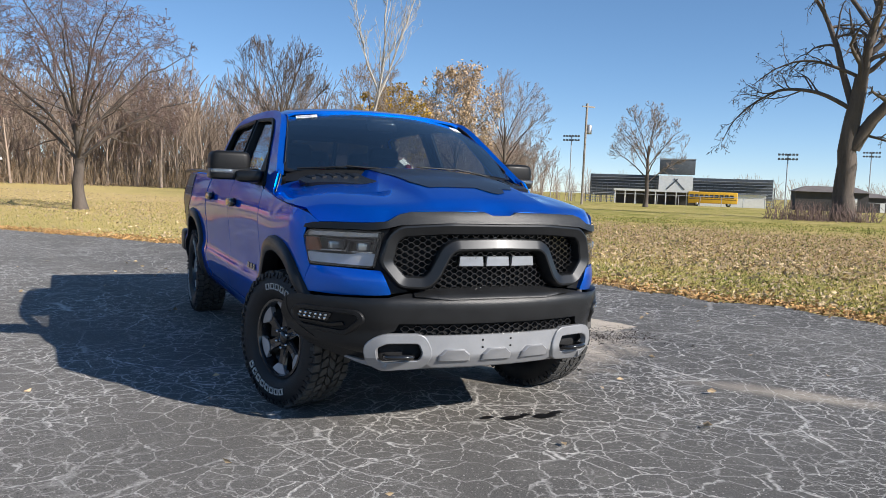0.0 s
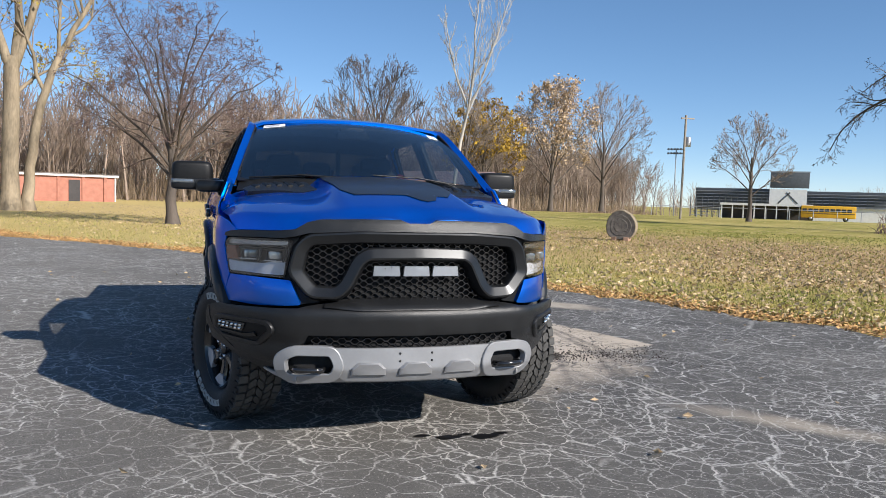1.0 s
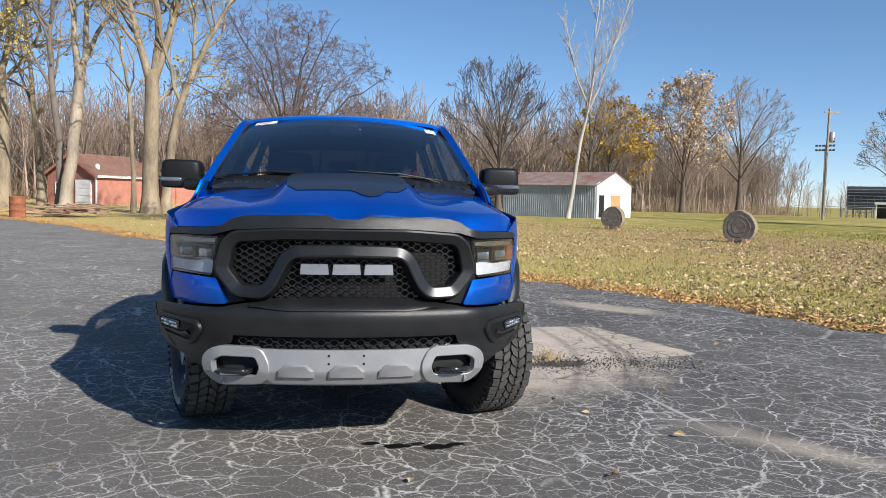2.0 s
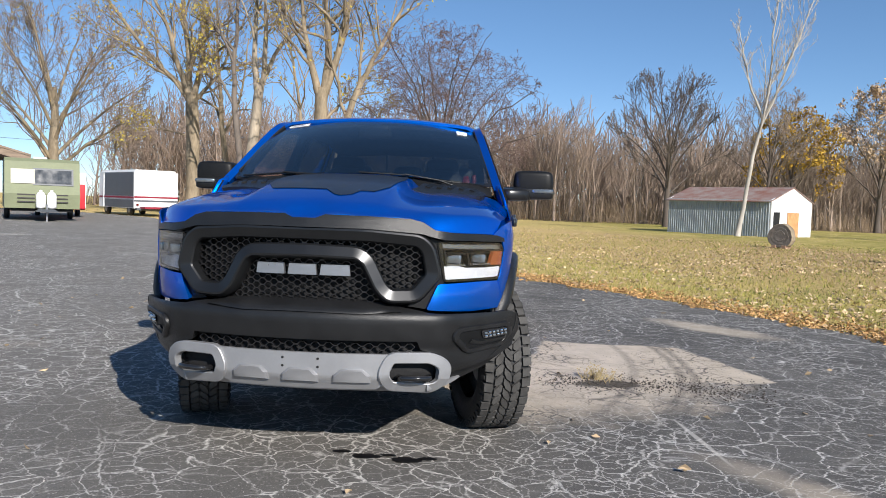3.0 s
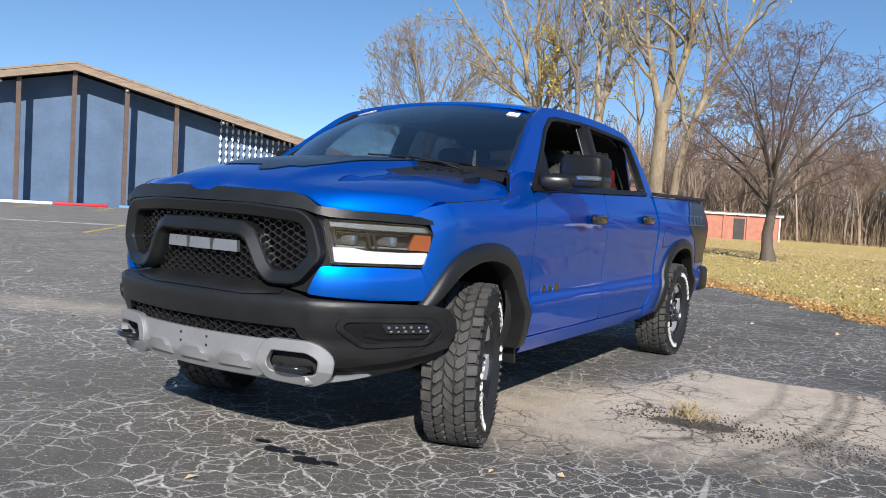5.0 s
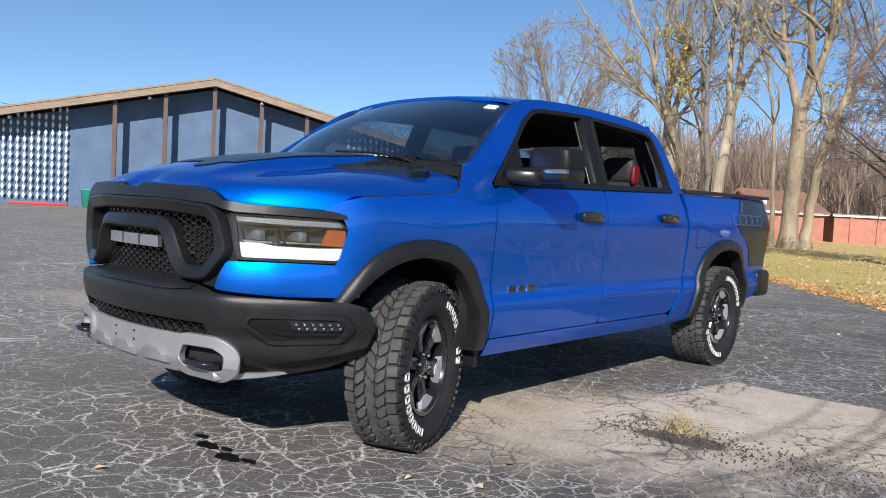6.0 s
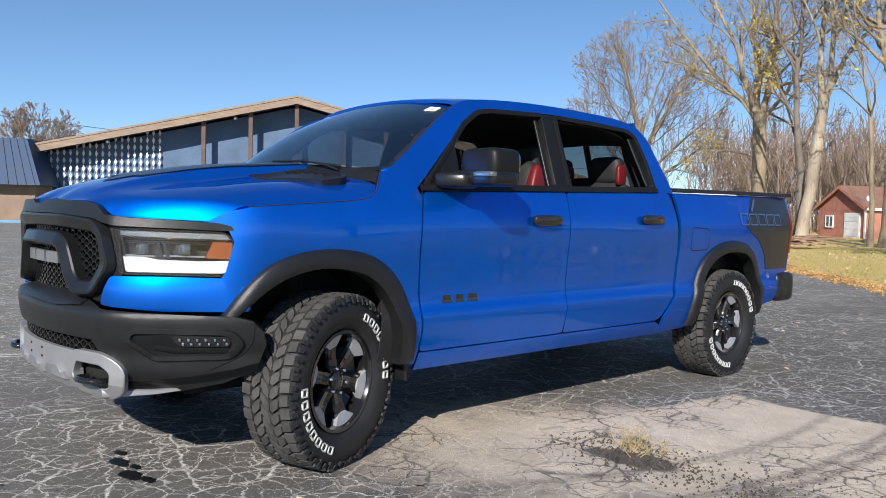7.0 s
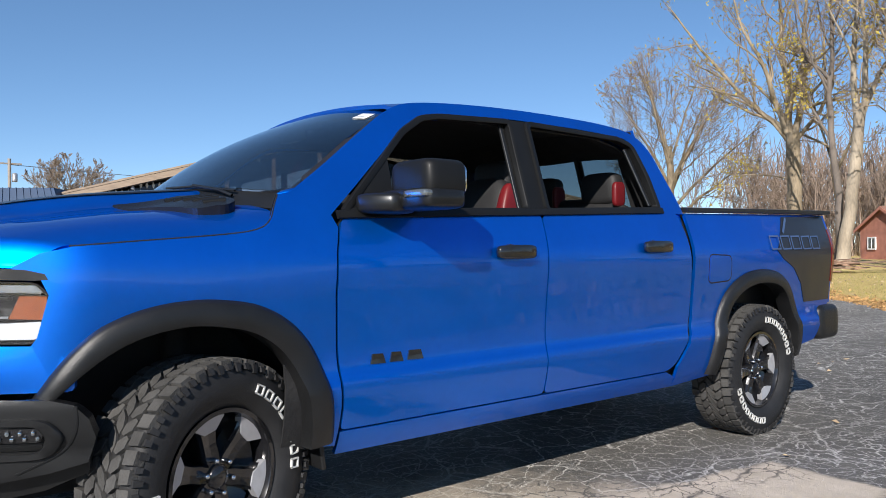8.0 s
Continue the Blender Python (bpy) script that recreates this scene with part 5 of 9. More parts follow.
def build_flanks():
    af, ar = arch(0.0), arch(3.70)
    # front wing: from headlamp to door
    wing = [(-0.50, 0.785)] + [(y, z) for y, z in af if z > 0.80 and y < 0] + [(y, z) for y, z in af if y >= 0 and z > 0.44] + [(0.515, 0.44), (0.520, 0.60), (0.505, 0.80), (0.492, 1.04), (0.50, 1.20), (0.525, 1.30), (0.505, 1.345), (0.40, 1.40), (0.34, 1.43), (0.285, 1.425), (0.262, 1.38), (0.235, 1.325), (0.18, 1.290), (0.05, 1.270), (-0.25, 1.247), (-0.45, 1.230), (-0.535, 1.210), (-0.575, 1.186), (-0.605, 1.168), (-0.605, 1.150), (-0.535, 1.13), (-0.515, 1.08), (-0.545, 0.95), (-0.56, 0.925), (-0.525, 0.85)]
    both("front_wing", wing, M["blue"], step=(0.05, 0.05), thick=0.006)
    top = prof([(-0.55, 1.186), (-0.45, 1.203), (-0.25, 1.219), (0.05, 1.241), (0.18, 1.258), (0.24, 1.270)])
    for s in (1, -1):
        sheet("wing_ledge", [(s * 0.89, -0.54), (s * 0.93, -0.50), (s * 0.955, -0.40), (s * 0.968, -0.1), (s * 0.966, 0.24), (s * 0.89, 0.24)], lambda x, y: (x, y, top(y)), M["blue"], truck, step=(0.1, 0.08), thick=0.006)
    both("cowl_side", [(0.235, 1.30), (0.52, 1.30), (0.505, 1.34), (0.40, 1.397), (0.34, 1.427), (0.287, 1.422), (0.264, 1.378)], M["black_plastic"], off=-0.022, step=(0.06, 0.06), thick=0.004)
    # blended corner from wing to windscreen pillar
    for s in (1, -1):
        outer = [(y, z) for y, z in ((0.225, 1.312), (0.245, 1.345), (0.264, 1.384), (0.287, 1.428), (0.34, 1.434), (0.40, 1.404), (0.47, 1.37))]
        inner = [(0.905, 0.285, 1.312), (0.892, 0.300, 1.345), (0.882, 0.318, 1.385), (0.874, 0.345, 1.425), (0.870, 0.395, 1.448), (0.868, 0.44, 1.46), (0.866, 0.50, 1.47)]
        bm = bmesh.new()
        a = [bm.verts.new((s * (side_x(y, z) - 0.004), y, z)) for y, z in outer]
        m = [bm.verts.new((s * (0.55 * (side_x(y, z) - 0.004) + 0.45 * p[0] + 0.004), 0.5 * (y + p[1]) - 0.006, 0.5 * (z + p[2]) + 0.012)) for (y, z), p in zip(outer, inner)]
        b = [bm.verts.new((s * p[0], p[1], p[2])) for p in inner]
        for r0, r1 in ((a, m), (m, b)):
            for k in range(len(a) - 1):
                bm.faces.new((r0[k], r0[k + 1], r1[k + 1], r1[k]))
        bmesh.ops.recalc_face_normals(bm, faces=bm.faces[:])
        bmesh.ops.solidify(bm, geom=bm.faces[:], thickness=0.004)
        part("pillar_foot", bm, M["blue"], truck, "", True)
    door1 = [(0.526, 0.505), (0.532, 0.60), (0.515, 0.80), (0.502, 1.04), (0.510, 1.20), (0.535, 1.30), (0.55, 1.335), (1.70, 1.372), (1.692, 1.20), (1.684, 0.80), (1.676, 0.505)]
    door2 = [(1.684, 0.505), (1.692, 0.80), (1.700, 1.20), (1.708, 1.372), (2.86, 1.405), (2.885, 1.30), (2.905, 1.15), (2.915, 0.98), (2.91, 0.82), (2.86, 0.66), (2.77, 0.54), (2.70, 0.505)]
    front_doors = []
    for s in (1, -1):
        d = sheet("front_door", rounded(door1, 0.02, 2), side(s), M["blue"], truck, flip=s < 0, step=(0.08, 0.045))
        e = sheet("rear_door", rounded(door2, 0.03, 3), side(s), M["blue"], truck, flip=s < 0, step=(0.08, 0.045))
        front_doors.append(d)
        for dd, y0 in ((d, 1.46), (e, 2.565)):
            z = 1.195 if y0 < 2 else 1.213
            h = handle(dd, s, y0, z)
        badge_blocks(d, s)
    sill = [(0.528, 0.40), (0.526, 0.497), (2.70, 0.497), (2.79, 0.46), (2.80, 0.40)]
    both("sill", sill, M["blue"], step=(0.2, 0.03))
    bed = [(2.935, 1.408), (2.945, 1.15), (2.945, 0.98), (2.94, 0.80), (2.89, 0.65), (2.80, 0.52), (2.80, 0.40), (3.24, 0.43)] + [p for p in ar if p[1] > 0.46] + [(4.20, 0.52), (4.45, 0.55), (4.50, 0.60), (4.555, 0.74), (4.66, 0.78), (4.76, 0.80), (4.775, 1.0), (4.79, 1.43), (4.6, 1.432), (3.6, 1.418)]
    both("bed_side", bed, M["blue"], step=(0.06, 0.05))
    # gloss shut faces behind the gaps
    for s in (1, -1):
        sheet("inner_flank", [(0.30, 0.44), (0.30, 1.36), (2.97, 1.39), (2.97, 0.44)], side(s, -0.045), M["under"], truck, flip=s < 0, step=(0.3, 0.1), thick=0.01)


def handle(parent, s, y0, z):
    f = side(s)
    x = side_x(y0, z)
    bm = bmesh.new()
    bmesh.ops.create_uvsphere(bm, u_segments=16, v_segments=10, radius=1)
    for v in bm.verts:
        c = v.co
        for i in range(3):
            c[i] = math.copysign(abs(c[i]) ** 0.45, c[i])
        v.co = (s * (x + 0.030 + 0.020 * c.x - 0.008 * c.y * c.y), y0 + 0.125 * c.y, z + 0.033 * c.z)
    h = part("door_handle", bm, M["gloss_black"], parent, "gloss black door handle", True)
    # near-black disc on the door skin, painted shade of the cup behind the grip
    bm = bmesh.new()
    bmesh.ops.create_uvsphere(bm, u_segments=14, v_segments=8, radius=1)
    for v in bm.verts:
        v.co = (s * (x + 0.004 * v.co.x), y0 - 0.02 + 0.075 * v.co.y, z + 0.036 * v.co.z)
    part("handle_recess", bm, M["under"], h, "", True)


def badge_blocks(parent, s):
    """The dark model badge low on the door, as plain blocks."""
    f = side(s)
    for y0, y1 in ((0.66, 0.735), (0.755, 0.825), (0.845, 0.93)):
        y0b, y1b = (y0, y1)
        sheet("badge_block", [(y0b, 0.752), (y1b, 0.750), (y1b - 0.012, 0.790), (y0b + 0.012, 0.792)], side(s, 0.007), M["gloss_black"], parent, "gloss black badge block", flip=s < 0, step=(0.2, 0.2), thick=0.008)


def build_flares():
    for s in (1, -1):
        for c in (0.0, 3.70):
            a = [p for p in arch(c) if p[1] > (0.69 if p[0] < c and c < 1 else 0.43)]
            path = [(y, z) for y, z in a]
            # centre line of the moulding, a little outside the opening
            P2, widths = [], []
            for i, (y, z) in enumerate(path):
                y0, z0 = path[max(0, i - 1)]
                y1, z1 = path[min(len(path) - 1, i + 1)]
                d = Vector((y1 - y0, z1 - z0)).normalized()
                wd = 0.088 + (0.024 * min(1, max(0, (y + 0.1) / 0.4)) if c < 1 else 0.0)
                if c < 1 and y < -0.2:
                    wd *= 0.5 + 0.5 * max(0.0, min(1.0, (z - 0.76) / 0.14))
                P2.append((y - d.y * (wd / 2 - 0.012), z + d.x * (wd / 2 - 0.012)))
                widths.append(wd)
            prf = [(0.52, -0.4), (0.5, 0.25), (0.30, 0.80), (-0.30, 1.0), (-0.47, 0.9), (-0.5, 0.5), (-0.5, -1.6)]
            fs = side(s)
            band("wheel_arch_flare", P2, lambda y, z, d=0.0: fs(y, z, d * (min(1.0, 0.6 + max(0.0, z - 0.74) / 0.15) if y < -0.2 else 1.0)), M["black_plastic"], truck, "textured black arch moulding", width=widths, depth=0.038, profile=prf)
            # inner liner
            bm = bmesh.new()
            rows = []
            pts = arch(c)
            for x in (0.985, 0.55):
                rows.append([bm.verts.new((s * min(x, side_x(c + (y - c) * 1.04, z) - 0.06), c + (y - c) * 1.04, z * 1.0 + 0.02)) for y, z in pts])
            for i in range(len(pts) - 1):
                bm.faces.new((rows[0][i], rows[0][i + 1], rows[1][i + 1], rows[1][i]))
            w = [bm.verts.new((s * 0.55, y, z)) for y, z in ((c - 0.55, 0.35), (c + 0.55, 0.35))]
            bm.faces.new(rows[1] + [w[1], w[0]])
            part("wheel_arch_liner", bm, M["under"], truck)
        # mud flap
        box("mud_flap", (s * 0.82, 0.455, 0.50), (0.22, 0.02, 0.30), M["black_plastic"], truck, bevel=0.006, rot=Euler((0.12, 0, 0)).to_matrix())


def ws(u, v, d=0.0):
    """Windscreen: u across (-1 to 1), v up (0 to 1)."""
    half = 0.865 + (0.690 - 0.865) * v
    x = u * half
    y = 0.19 + 0.20 * abs(u) ** 2.4 + (0.80 - 0.13 * abs(u) ** 2.4) * v - 0.035 * math.sin(math.pi * v)
    z = 1.485 - 0.05 * abs(u) ** 2.2 + (0.435 - 0.004 * abs(u) ** 2.2) * v + 0.03 * math.sin(math.pi * v)
    return Vector((x, y - d * 0.5, z + d * 0.85))


def roof_z(x, y):
    e = abs(x) / 0.72
    z = 1.955 - 0.055 * e ** 2.2 - 0.05 * max(0, e - 0.9) * 4
    z -= 0.09 * max(0.0, (1.35 - y) / 0.45) ** 2 * 0.55
    z -= 0.11 * max(0.0, (y - 2.33) / 0.43) ** 2
    return z


def build_cab():
    # roof
    out = [(-0.70, 0.985), (-0.45, 0.955), (0, 0.94), (0.45, 0.955), (0.70, 0.985), (0.715, 1.3), (0.72, 2.0), (0.72, 2.60), (0.70, 2.70), (0.62, 2.77), (0, 2.80), (-0.62, 2.77), (-0.70, 2.70), (-0.72, 2.60), (-0.72, 2.0), (-0.715, 1.3)]
    sheet("roof", out, lambda x, y: (x, y, roof_z(x, y)), M["blue"], truck, step=(0.08, 0.1), thick=0.02)
    sheet("headliner", [(x * 0.97, y) for x, y in out], lambda x, y: (x, y, roof_z(x, y) - 0.05), M["headliner"], truck, step=(0.2, 0.3), thick=0.01)
    # pillars and rail: one C-shaped skin round the door windows
    outer = curve([(0.33, 1.43), (0.52, 1.56), (0.72, 1.705), (0.90, 1.825), (1.08, 1.885), (1.5, 1.918), (2.0, 1.925), (2.45, 1.912), (2.68, 1.875), (2.79, 1.79), (2.85, 1.64), (2.90, 1.50), (2.925, 1.405)], 5)
    inner = curve([(2.70, 1.40), (2.715, 1.46), (2.70, 1.60), (2.665, 1.76), (2.62, 1.825), (2.55, 1.845), (2.2, 1.862), (1.7, 1.866), (1.3, 1.848), (1.10, 1.818), (0.98, 1.755), (0.80, 1.605), (0.62, 1.45), (0.52, 1.365), (0.50, 1.345)], 5)
    both("cab_pillar", outer + inner, M["blue"], step=(0.06, 0.05), thick=0.05)
    for s in (1, -1):
        sheet("pillar_lining", [(y, z - 0.012 if z > 1.7 else z) for y, z in outer[3:]] + inner, side(s, -0.058), M["interior"], truck, "", flip=s > 0, step=(0.1, 0.1), thick=0.006)
    # black window surrounds, B pillar and sail panel
    for s in (1, -1):
        f = side(s)
        w1 = rounded([(0.565, 1.362), (0.96, 1.735), (1.09, 1.812), (1.20, 1.832), (1.668, 1.853), (1.625, 1.392)], 0.03, 3)
        w2 = rounded([(1.755, 1.395), (1.795, 1.855), (2.53, 1.835), (2.635, 1.80), (2.685, 1.62), (2.695, 1.425)], 0.03, 3)
        for w in (w1, w2):
            band("window_frame", w, f, M["satin_black"], truck, "black window frame", width=0.030, depth=0.012, closed=True, profile=[(-0.5, -3.0), (-0.5, 0.6), (-0.3, 1), (0.4, 1), (0.5, -1)])
        sheet("b_pillar", [(1.612, 1.37), (1.655, 1.862), (1.800, 1.864), (1.762, 1.375)], side(s, -0.004), M["satin_black"], truck, flip=s < 0, step=(0.2, 0.1), thick=0.05)
        sheet("sail_panel", [(0.56, 1.36), (0.84, 1.60), (0.82, 1.365)], side(s, 0.004), M["satin_black"], truck, flip=s < 0, step=(0.2, 0.1), thick=0.02)
        band("belt_moulding", [(0.53, 1.352), (1.2, 1.374), (1.72, 1.389), (2.72, 1.42)], f, M["satin_black"], truck, "", width=0.035, depth=0.014)
        if s < 0:
            g1 = sheet("side_window", w1, side(s, -0.022), M["lens"], truck, flip=True, step=(0.2, 0.1), thick=0.005)
            g2 = sheet("side_window", w2, side(s, -0.022), M["glass_dark"], truck, flip=True, step=(0.2, 0.1), thick=0.005)
        else:
            # lowered panes: window channels stay in sight
            for pts in ([(1.595, 1.40), (1.63, 1.84)], [(2.66, 1.45), (2.60, 1.78)]):
                band("window_channel", pts, side(s, -0.03), M["gunmetal"], truck, "", width=0.03, depth=0.01)
    # windscreen, cowl, wipers
    n = [(-1, 0), (-0.5, 0), (0, 0), (0.5, 0), (1, 0), (1, 0.5), (1, 1), (0.5, 1), (0, 1), (-0.5, 1), (-1, 1), (-1, 0.5)]
    g = sheet("windscreen", rounded([(-0.985, 0.01), (0.985, 0.01), (0.985, 0.99), (-0.985, 0.99)], 0.03, 3), lambda u, v: ws(u, v), M["glass"], truck, "tinted windscreen", step=(0.1, 0.1), thick=0.006)
    g.visible_shadow = False
    band("windscreen_seal", rounded([(-0.985, 0.012), (0.985, 0.012), (0.985, 0.99), (-0.985, 0.99)], 0.04, 4), ws, M["gloss_black"], truck, "", width=0.035, depth=0.004, closed=True)
    for u0, u1, v0, v1, nm in ((-0.90, -0.69, 0.85, 0.91, "paper_sticker"), (0.80, 0.90, 0.77, 0.85, "paper_sticker")):
        st = sheet(nm, [(u0, v0), (u1, v0), (u1, v1), (u0, v1)], lambda u, v: ws(u, v, 0.004), M["sticker"], truck, "small white paper sticker", step=(0.3, 0.3), thick=0.001)
        for k in range(2):
            z0 = v0 + (v1 - v0) * (0.25 + 0.35 * k)
            sheet("print_bar", [(u0 + 0.012, z0), (u0 + (u1 - u0) * 0.75, z0), (u0 + (u1 - u0) * 0.75, z0 + 0.008), (u0 + 0.012, z0 + 0.008)], lambda u, v: ws(u, v, 0.006), M["sticker_ink"], st, step=(0.3, 0.3), thick=0.001)
    sheet("cowl", [(-0.97, -0.10), (0.97, -0.10), (0.97, 0.015), (-0.97, 0.015)], lambda u, v: ws(u, v, -0.016), M["black_plastic"], truck, "", step=(0.1, 0.05), thick=0.02)
    for u0, u1 in ((-0.90, -0.20), (0.02, 0.70)):
        pts = [ws(u0, 0.016, 0.008), ws((u0 + u1) / 2, 0.006, 0.009), ws(u1, -0.02, 0.006)]
        w = rod("wiper", pts, 0.0055, M["black_plastic"], truck, "black wiper blade", 6)
        rod("wiper_arm", [ws((u0 + u1) / 2, 0.006, 0.014), ws(u1 - 0.1, -0.03, 0.014), ws(u1, -0.05, 0.0)], 0.007, M["black_plastic"], w, "", 6)
    # back wall of the cab with its window
    def rear(x, z, d=0.0):
        return Vector((x, 2.93 - (z - 1.4) * 0.30 + d, z))
    for x0, x1 in ((-0.74, -0.62), (0.62, 0.74)):
        sheet("rear_pillar", [(x0, 1.40), (x1, 1.40), (x1 * 0.92, 1.90), (x0 * 0.92, 1.90)], rear, M["blue"], truck, step=(0.2, 0.1), thick=0.03, flip=True)
    sheet("rear_lower_wall", [(-0.94, 0.6), (0.94, 0.6), (0.90, 1.41), (-0.90, 1.41)], rear, M["blue"], truck, step=(0.2, 0.2), thick=0.04, flip=True)
    sheet("rear_header", [(-0.70, 1.82), (0.70, 1.82), (0.68, 1.915), (-0.68, 1.915)], rear, M["blue"], truck, step=(0.2, 0.1), thick=0.03, flip=True)
    for x0, x1 in ((-0.62, -0.235), (-0.22, 0.22), (0.235, 0.62)):
        sheet("rear_window", [(x0, 1.42), (x1, 1.42), (x1 * 0.95, 1.82), (x0 * 0.95, 1.82)], rear, M["glass_dark"], truck, step=(0.2, 0.2), thick=0.005, flip=True)
        sheet("rear_lining", [(x0 * 0.98, 1.44), (x0 * 0.98 + math.copysign(0.02, x0), 1.44), (x0 * 0.93 + math.copysign(0.02, x0), 1.83), (x0 * 0.93, 1.83)], lambda x, z: rear(x, z, -0.05), M["interior"], truck, "", step=(0.2, 0.2), thick=0.01)
    for x in (-0.67, 0.67):
        sheet("rear_pillar_lining", [(x - 0.07, 1.40), (x + 0.07, 1.40), (x * 0.92 + 0.07, 1.90), (x * 0.92 - 0.07, 1.90)], lambda u, z: rear(u, z, -0.045), M["interior"], truck, "", step=(0.2, 0.2), thick=0.01)
    sheet("rear_header_lining", [(-0.70, 1.80), (0.70, 1.80), (0.68, 1.90), (-0.68, 1.90)], lambda u, z: rear(u, z, -0.045), M["interior"], truck, "", step=(0.3, 0.2), thick=0.01)
    sheet("rear_wall_lining", [(-0.90, 0.7), (0.90, 0.7), (0.86, 1.415), (-0.86, 1.415)], lambda u, z: rear(u, z, -0.06), M["interior"], truck, "", step=(0.3, 0.3), thick=0.01)
    for x in (-0.228, 0.228):
        band("rear_window_bar", [(x, 1.42), (x * 0.96, 1.82)], rear, M["satin_black"], truck, "", width=0.022, depth=0.02)


def blob_bm(bm, c, s, p=0.5, seg=(18, 12), rot=None, taper=0.0):
    """A superellipsoid: a rounded cushion shape."""
    got = bmesh.ops.create_uvsphere(bm, u_segments=seg[0], v_segments=seg[1], radius=1)
    for v in got["verts"]:
        q = Vector([math.copysign(abs(a) ** p, a) for a in v.co])
        k = 1 - taper * max(0, q.z)
        q = Vector((q.x * s[0] * k, q.y * s[1], q.z * s[2]))
        if rot is not None:
            q = rot @ q
        v.co = q + Vector(c)


def cushion(name, c, s, material, parent, label="", p=0.5, rot=None, taper=0.0):
    bm = bmesh.new()
    blob_bm(bm, c, s, p, rot=rot, taper=taper)
    return part(name, bm, material, parent, label, True)


def build_cabin():
    """Seats, dash, wheel and trim seen through the glass and the lowered windows."""
    lean = Euler((-0.22, 0, 0)).to_matrix()
    for x in (-0.40, 0.40):
        seat = cushion("front_seat", (x, 1.50, 0.90), (0.26, 0.27, 0.11), M["interior"], truck, "black front seat with red bolsters")
        cushion("backrest", (x, 1.80, 1.25), (0.25, 0.10, 0.35), M["interior"], seat, rot=lean, taper=0.2)
        for d in (-1, 1):
            cushion("bolster", (x + d * 0.205, 1.775, 1.27), (0.042, 0.075, 0.29), M["seat_red"], seat, "red leather bolster", rot=lean, taper=0.1)
        cushion("headrest", (x, 1.905, 1.60), (0.14, 0.06, 0.095), M["interior"], seat)
    bench = cushion("rear_seat", (0, 2.42, 0.92), (0.78, 0.27, 0.12), M["interior"], truck, "black rear bench with red edges")
    cushion("backrest", (0, 2.70, 1.22), (0.76, 0.09, 0.30), M["interior"], bench, rot=lean)
    for x in (-0.48, 0, 0.48):
        cushion("headrest", (x, 2.73, 1.57), (0.14, 0.06, 0.10), M["interior"], bench)
        cushion("piping", (x + 0.15, 2.70, 1.53), (0.02, 0.05, 0.075), M["seat_red"], bench, "red piping")
    dash = cushion("dashboard", (0, 0.70, 1.28), (0.84, 0.26, 0.15), M["interior"], truck, "black dashboard", p=0.4)
    cushion("instrument_hood", (0.40, 0.80, 1.40), (0.20, 0.12, 0.07), M["interior"], dash)
    box("centre_screen", (0, 0.93, 1.25), (0.26, 0.03, 0.32), M["gloss_black"], dash, bevel=0.01)
    # steering wheel
    bm = bmesh.new()
    rot = Matrix.Translation((0.40, 1.08, 1.27)) @ Matrix.Rotation(radians(65), 4, "X")
    R, r = 0.185, 0.017
    rings = []
    for i in range(28):
        a = 2 * math.pi * i / 28
        rings.append([bm.verts.new(rot @ Vector(((R + r * math.cos(b)) * math.cos(a), (R + r * math.cos(b)) * math.sin(a), r * math.sin(b)))) for b in [k * math.pi / 4 for k in range(8)]])
    for i in range(28):
        for k in range(8):
            bm.faces.new((rings[i][k], rings[(i + 1) % 28][k], rings[(i + 1) % 28][(k + 1) % 8], rings[i][(k + 1) % 8]))
    w = part("steering_wheel", bm, M["interior"], truck, "black steering wheel", True)
    box("spoke", rot @ Vector((0, 0, 0)), (0.34, 0.05, 0.03), M["gunmetal"], w, bevel=0.008, rot=Euler((radians(65), 0, 0)).to_matrix())
    cushion("rear_view_mirror", (0, 0.86, 1.80), (0.12, 0.02, 0.035), M["gloss_black"], truck)
    box("sensor_box", (0.0, 0.93, 1.845), (0.18, 0.10, 0.04), M["black_plastic"], truck, bevel=0.01)
    box("cab_floor", (0, 1.65, 0.60), (1.80, 2.4, 0.05), M["interior"], truck)
    box("firewall", (0, 0.42, 0.95), (1.75, 0.04, 0.75), M["under"], truck)
    for s in (1, -1):
        sheet("door_trim", [(0.55, 0.62), (0.60, 1.33), (2.68, 1.37), (2.75, 0.62)], side(s, -0.085), M["interior"], truck, flip=s > 0, step=(0.3, 0.1), thick=0.02)
    cushion("centre_console", (0, 1.45, 0.95), (0.14, 0.35, 0.10), M["interior"], truck)


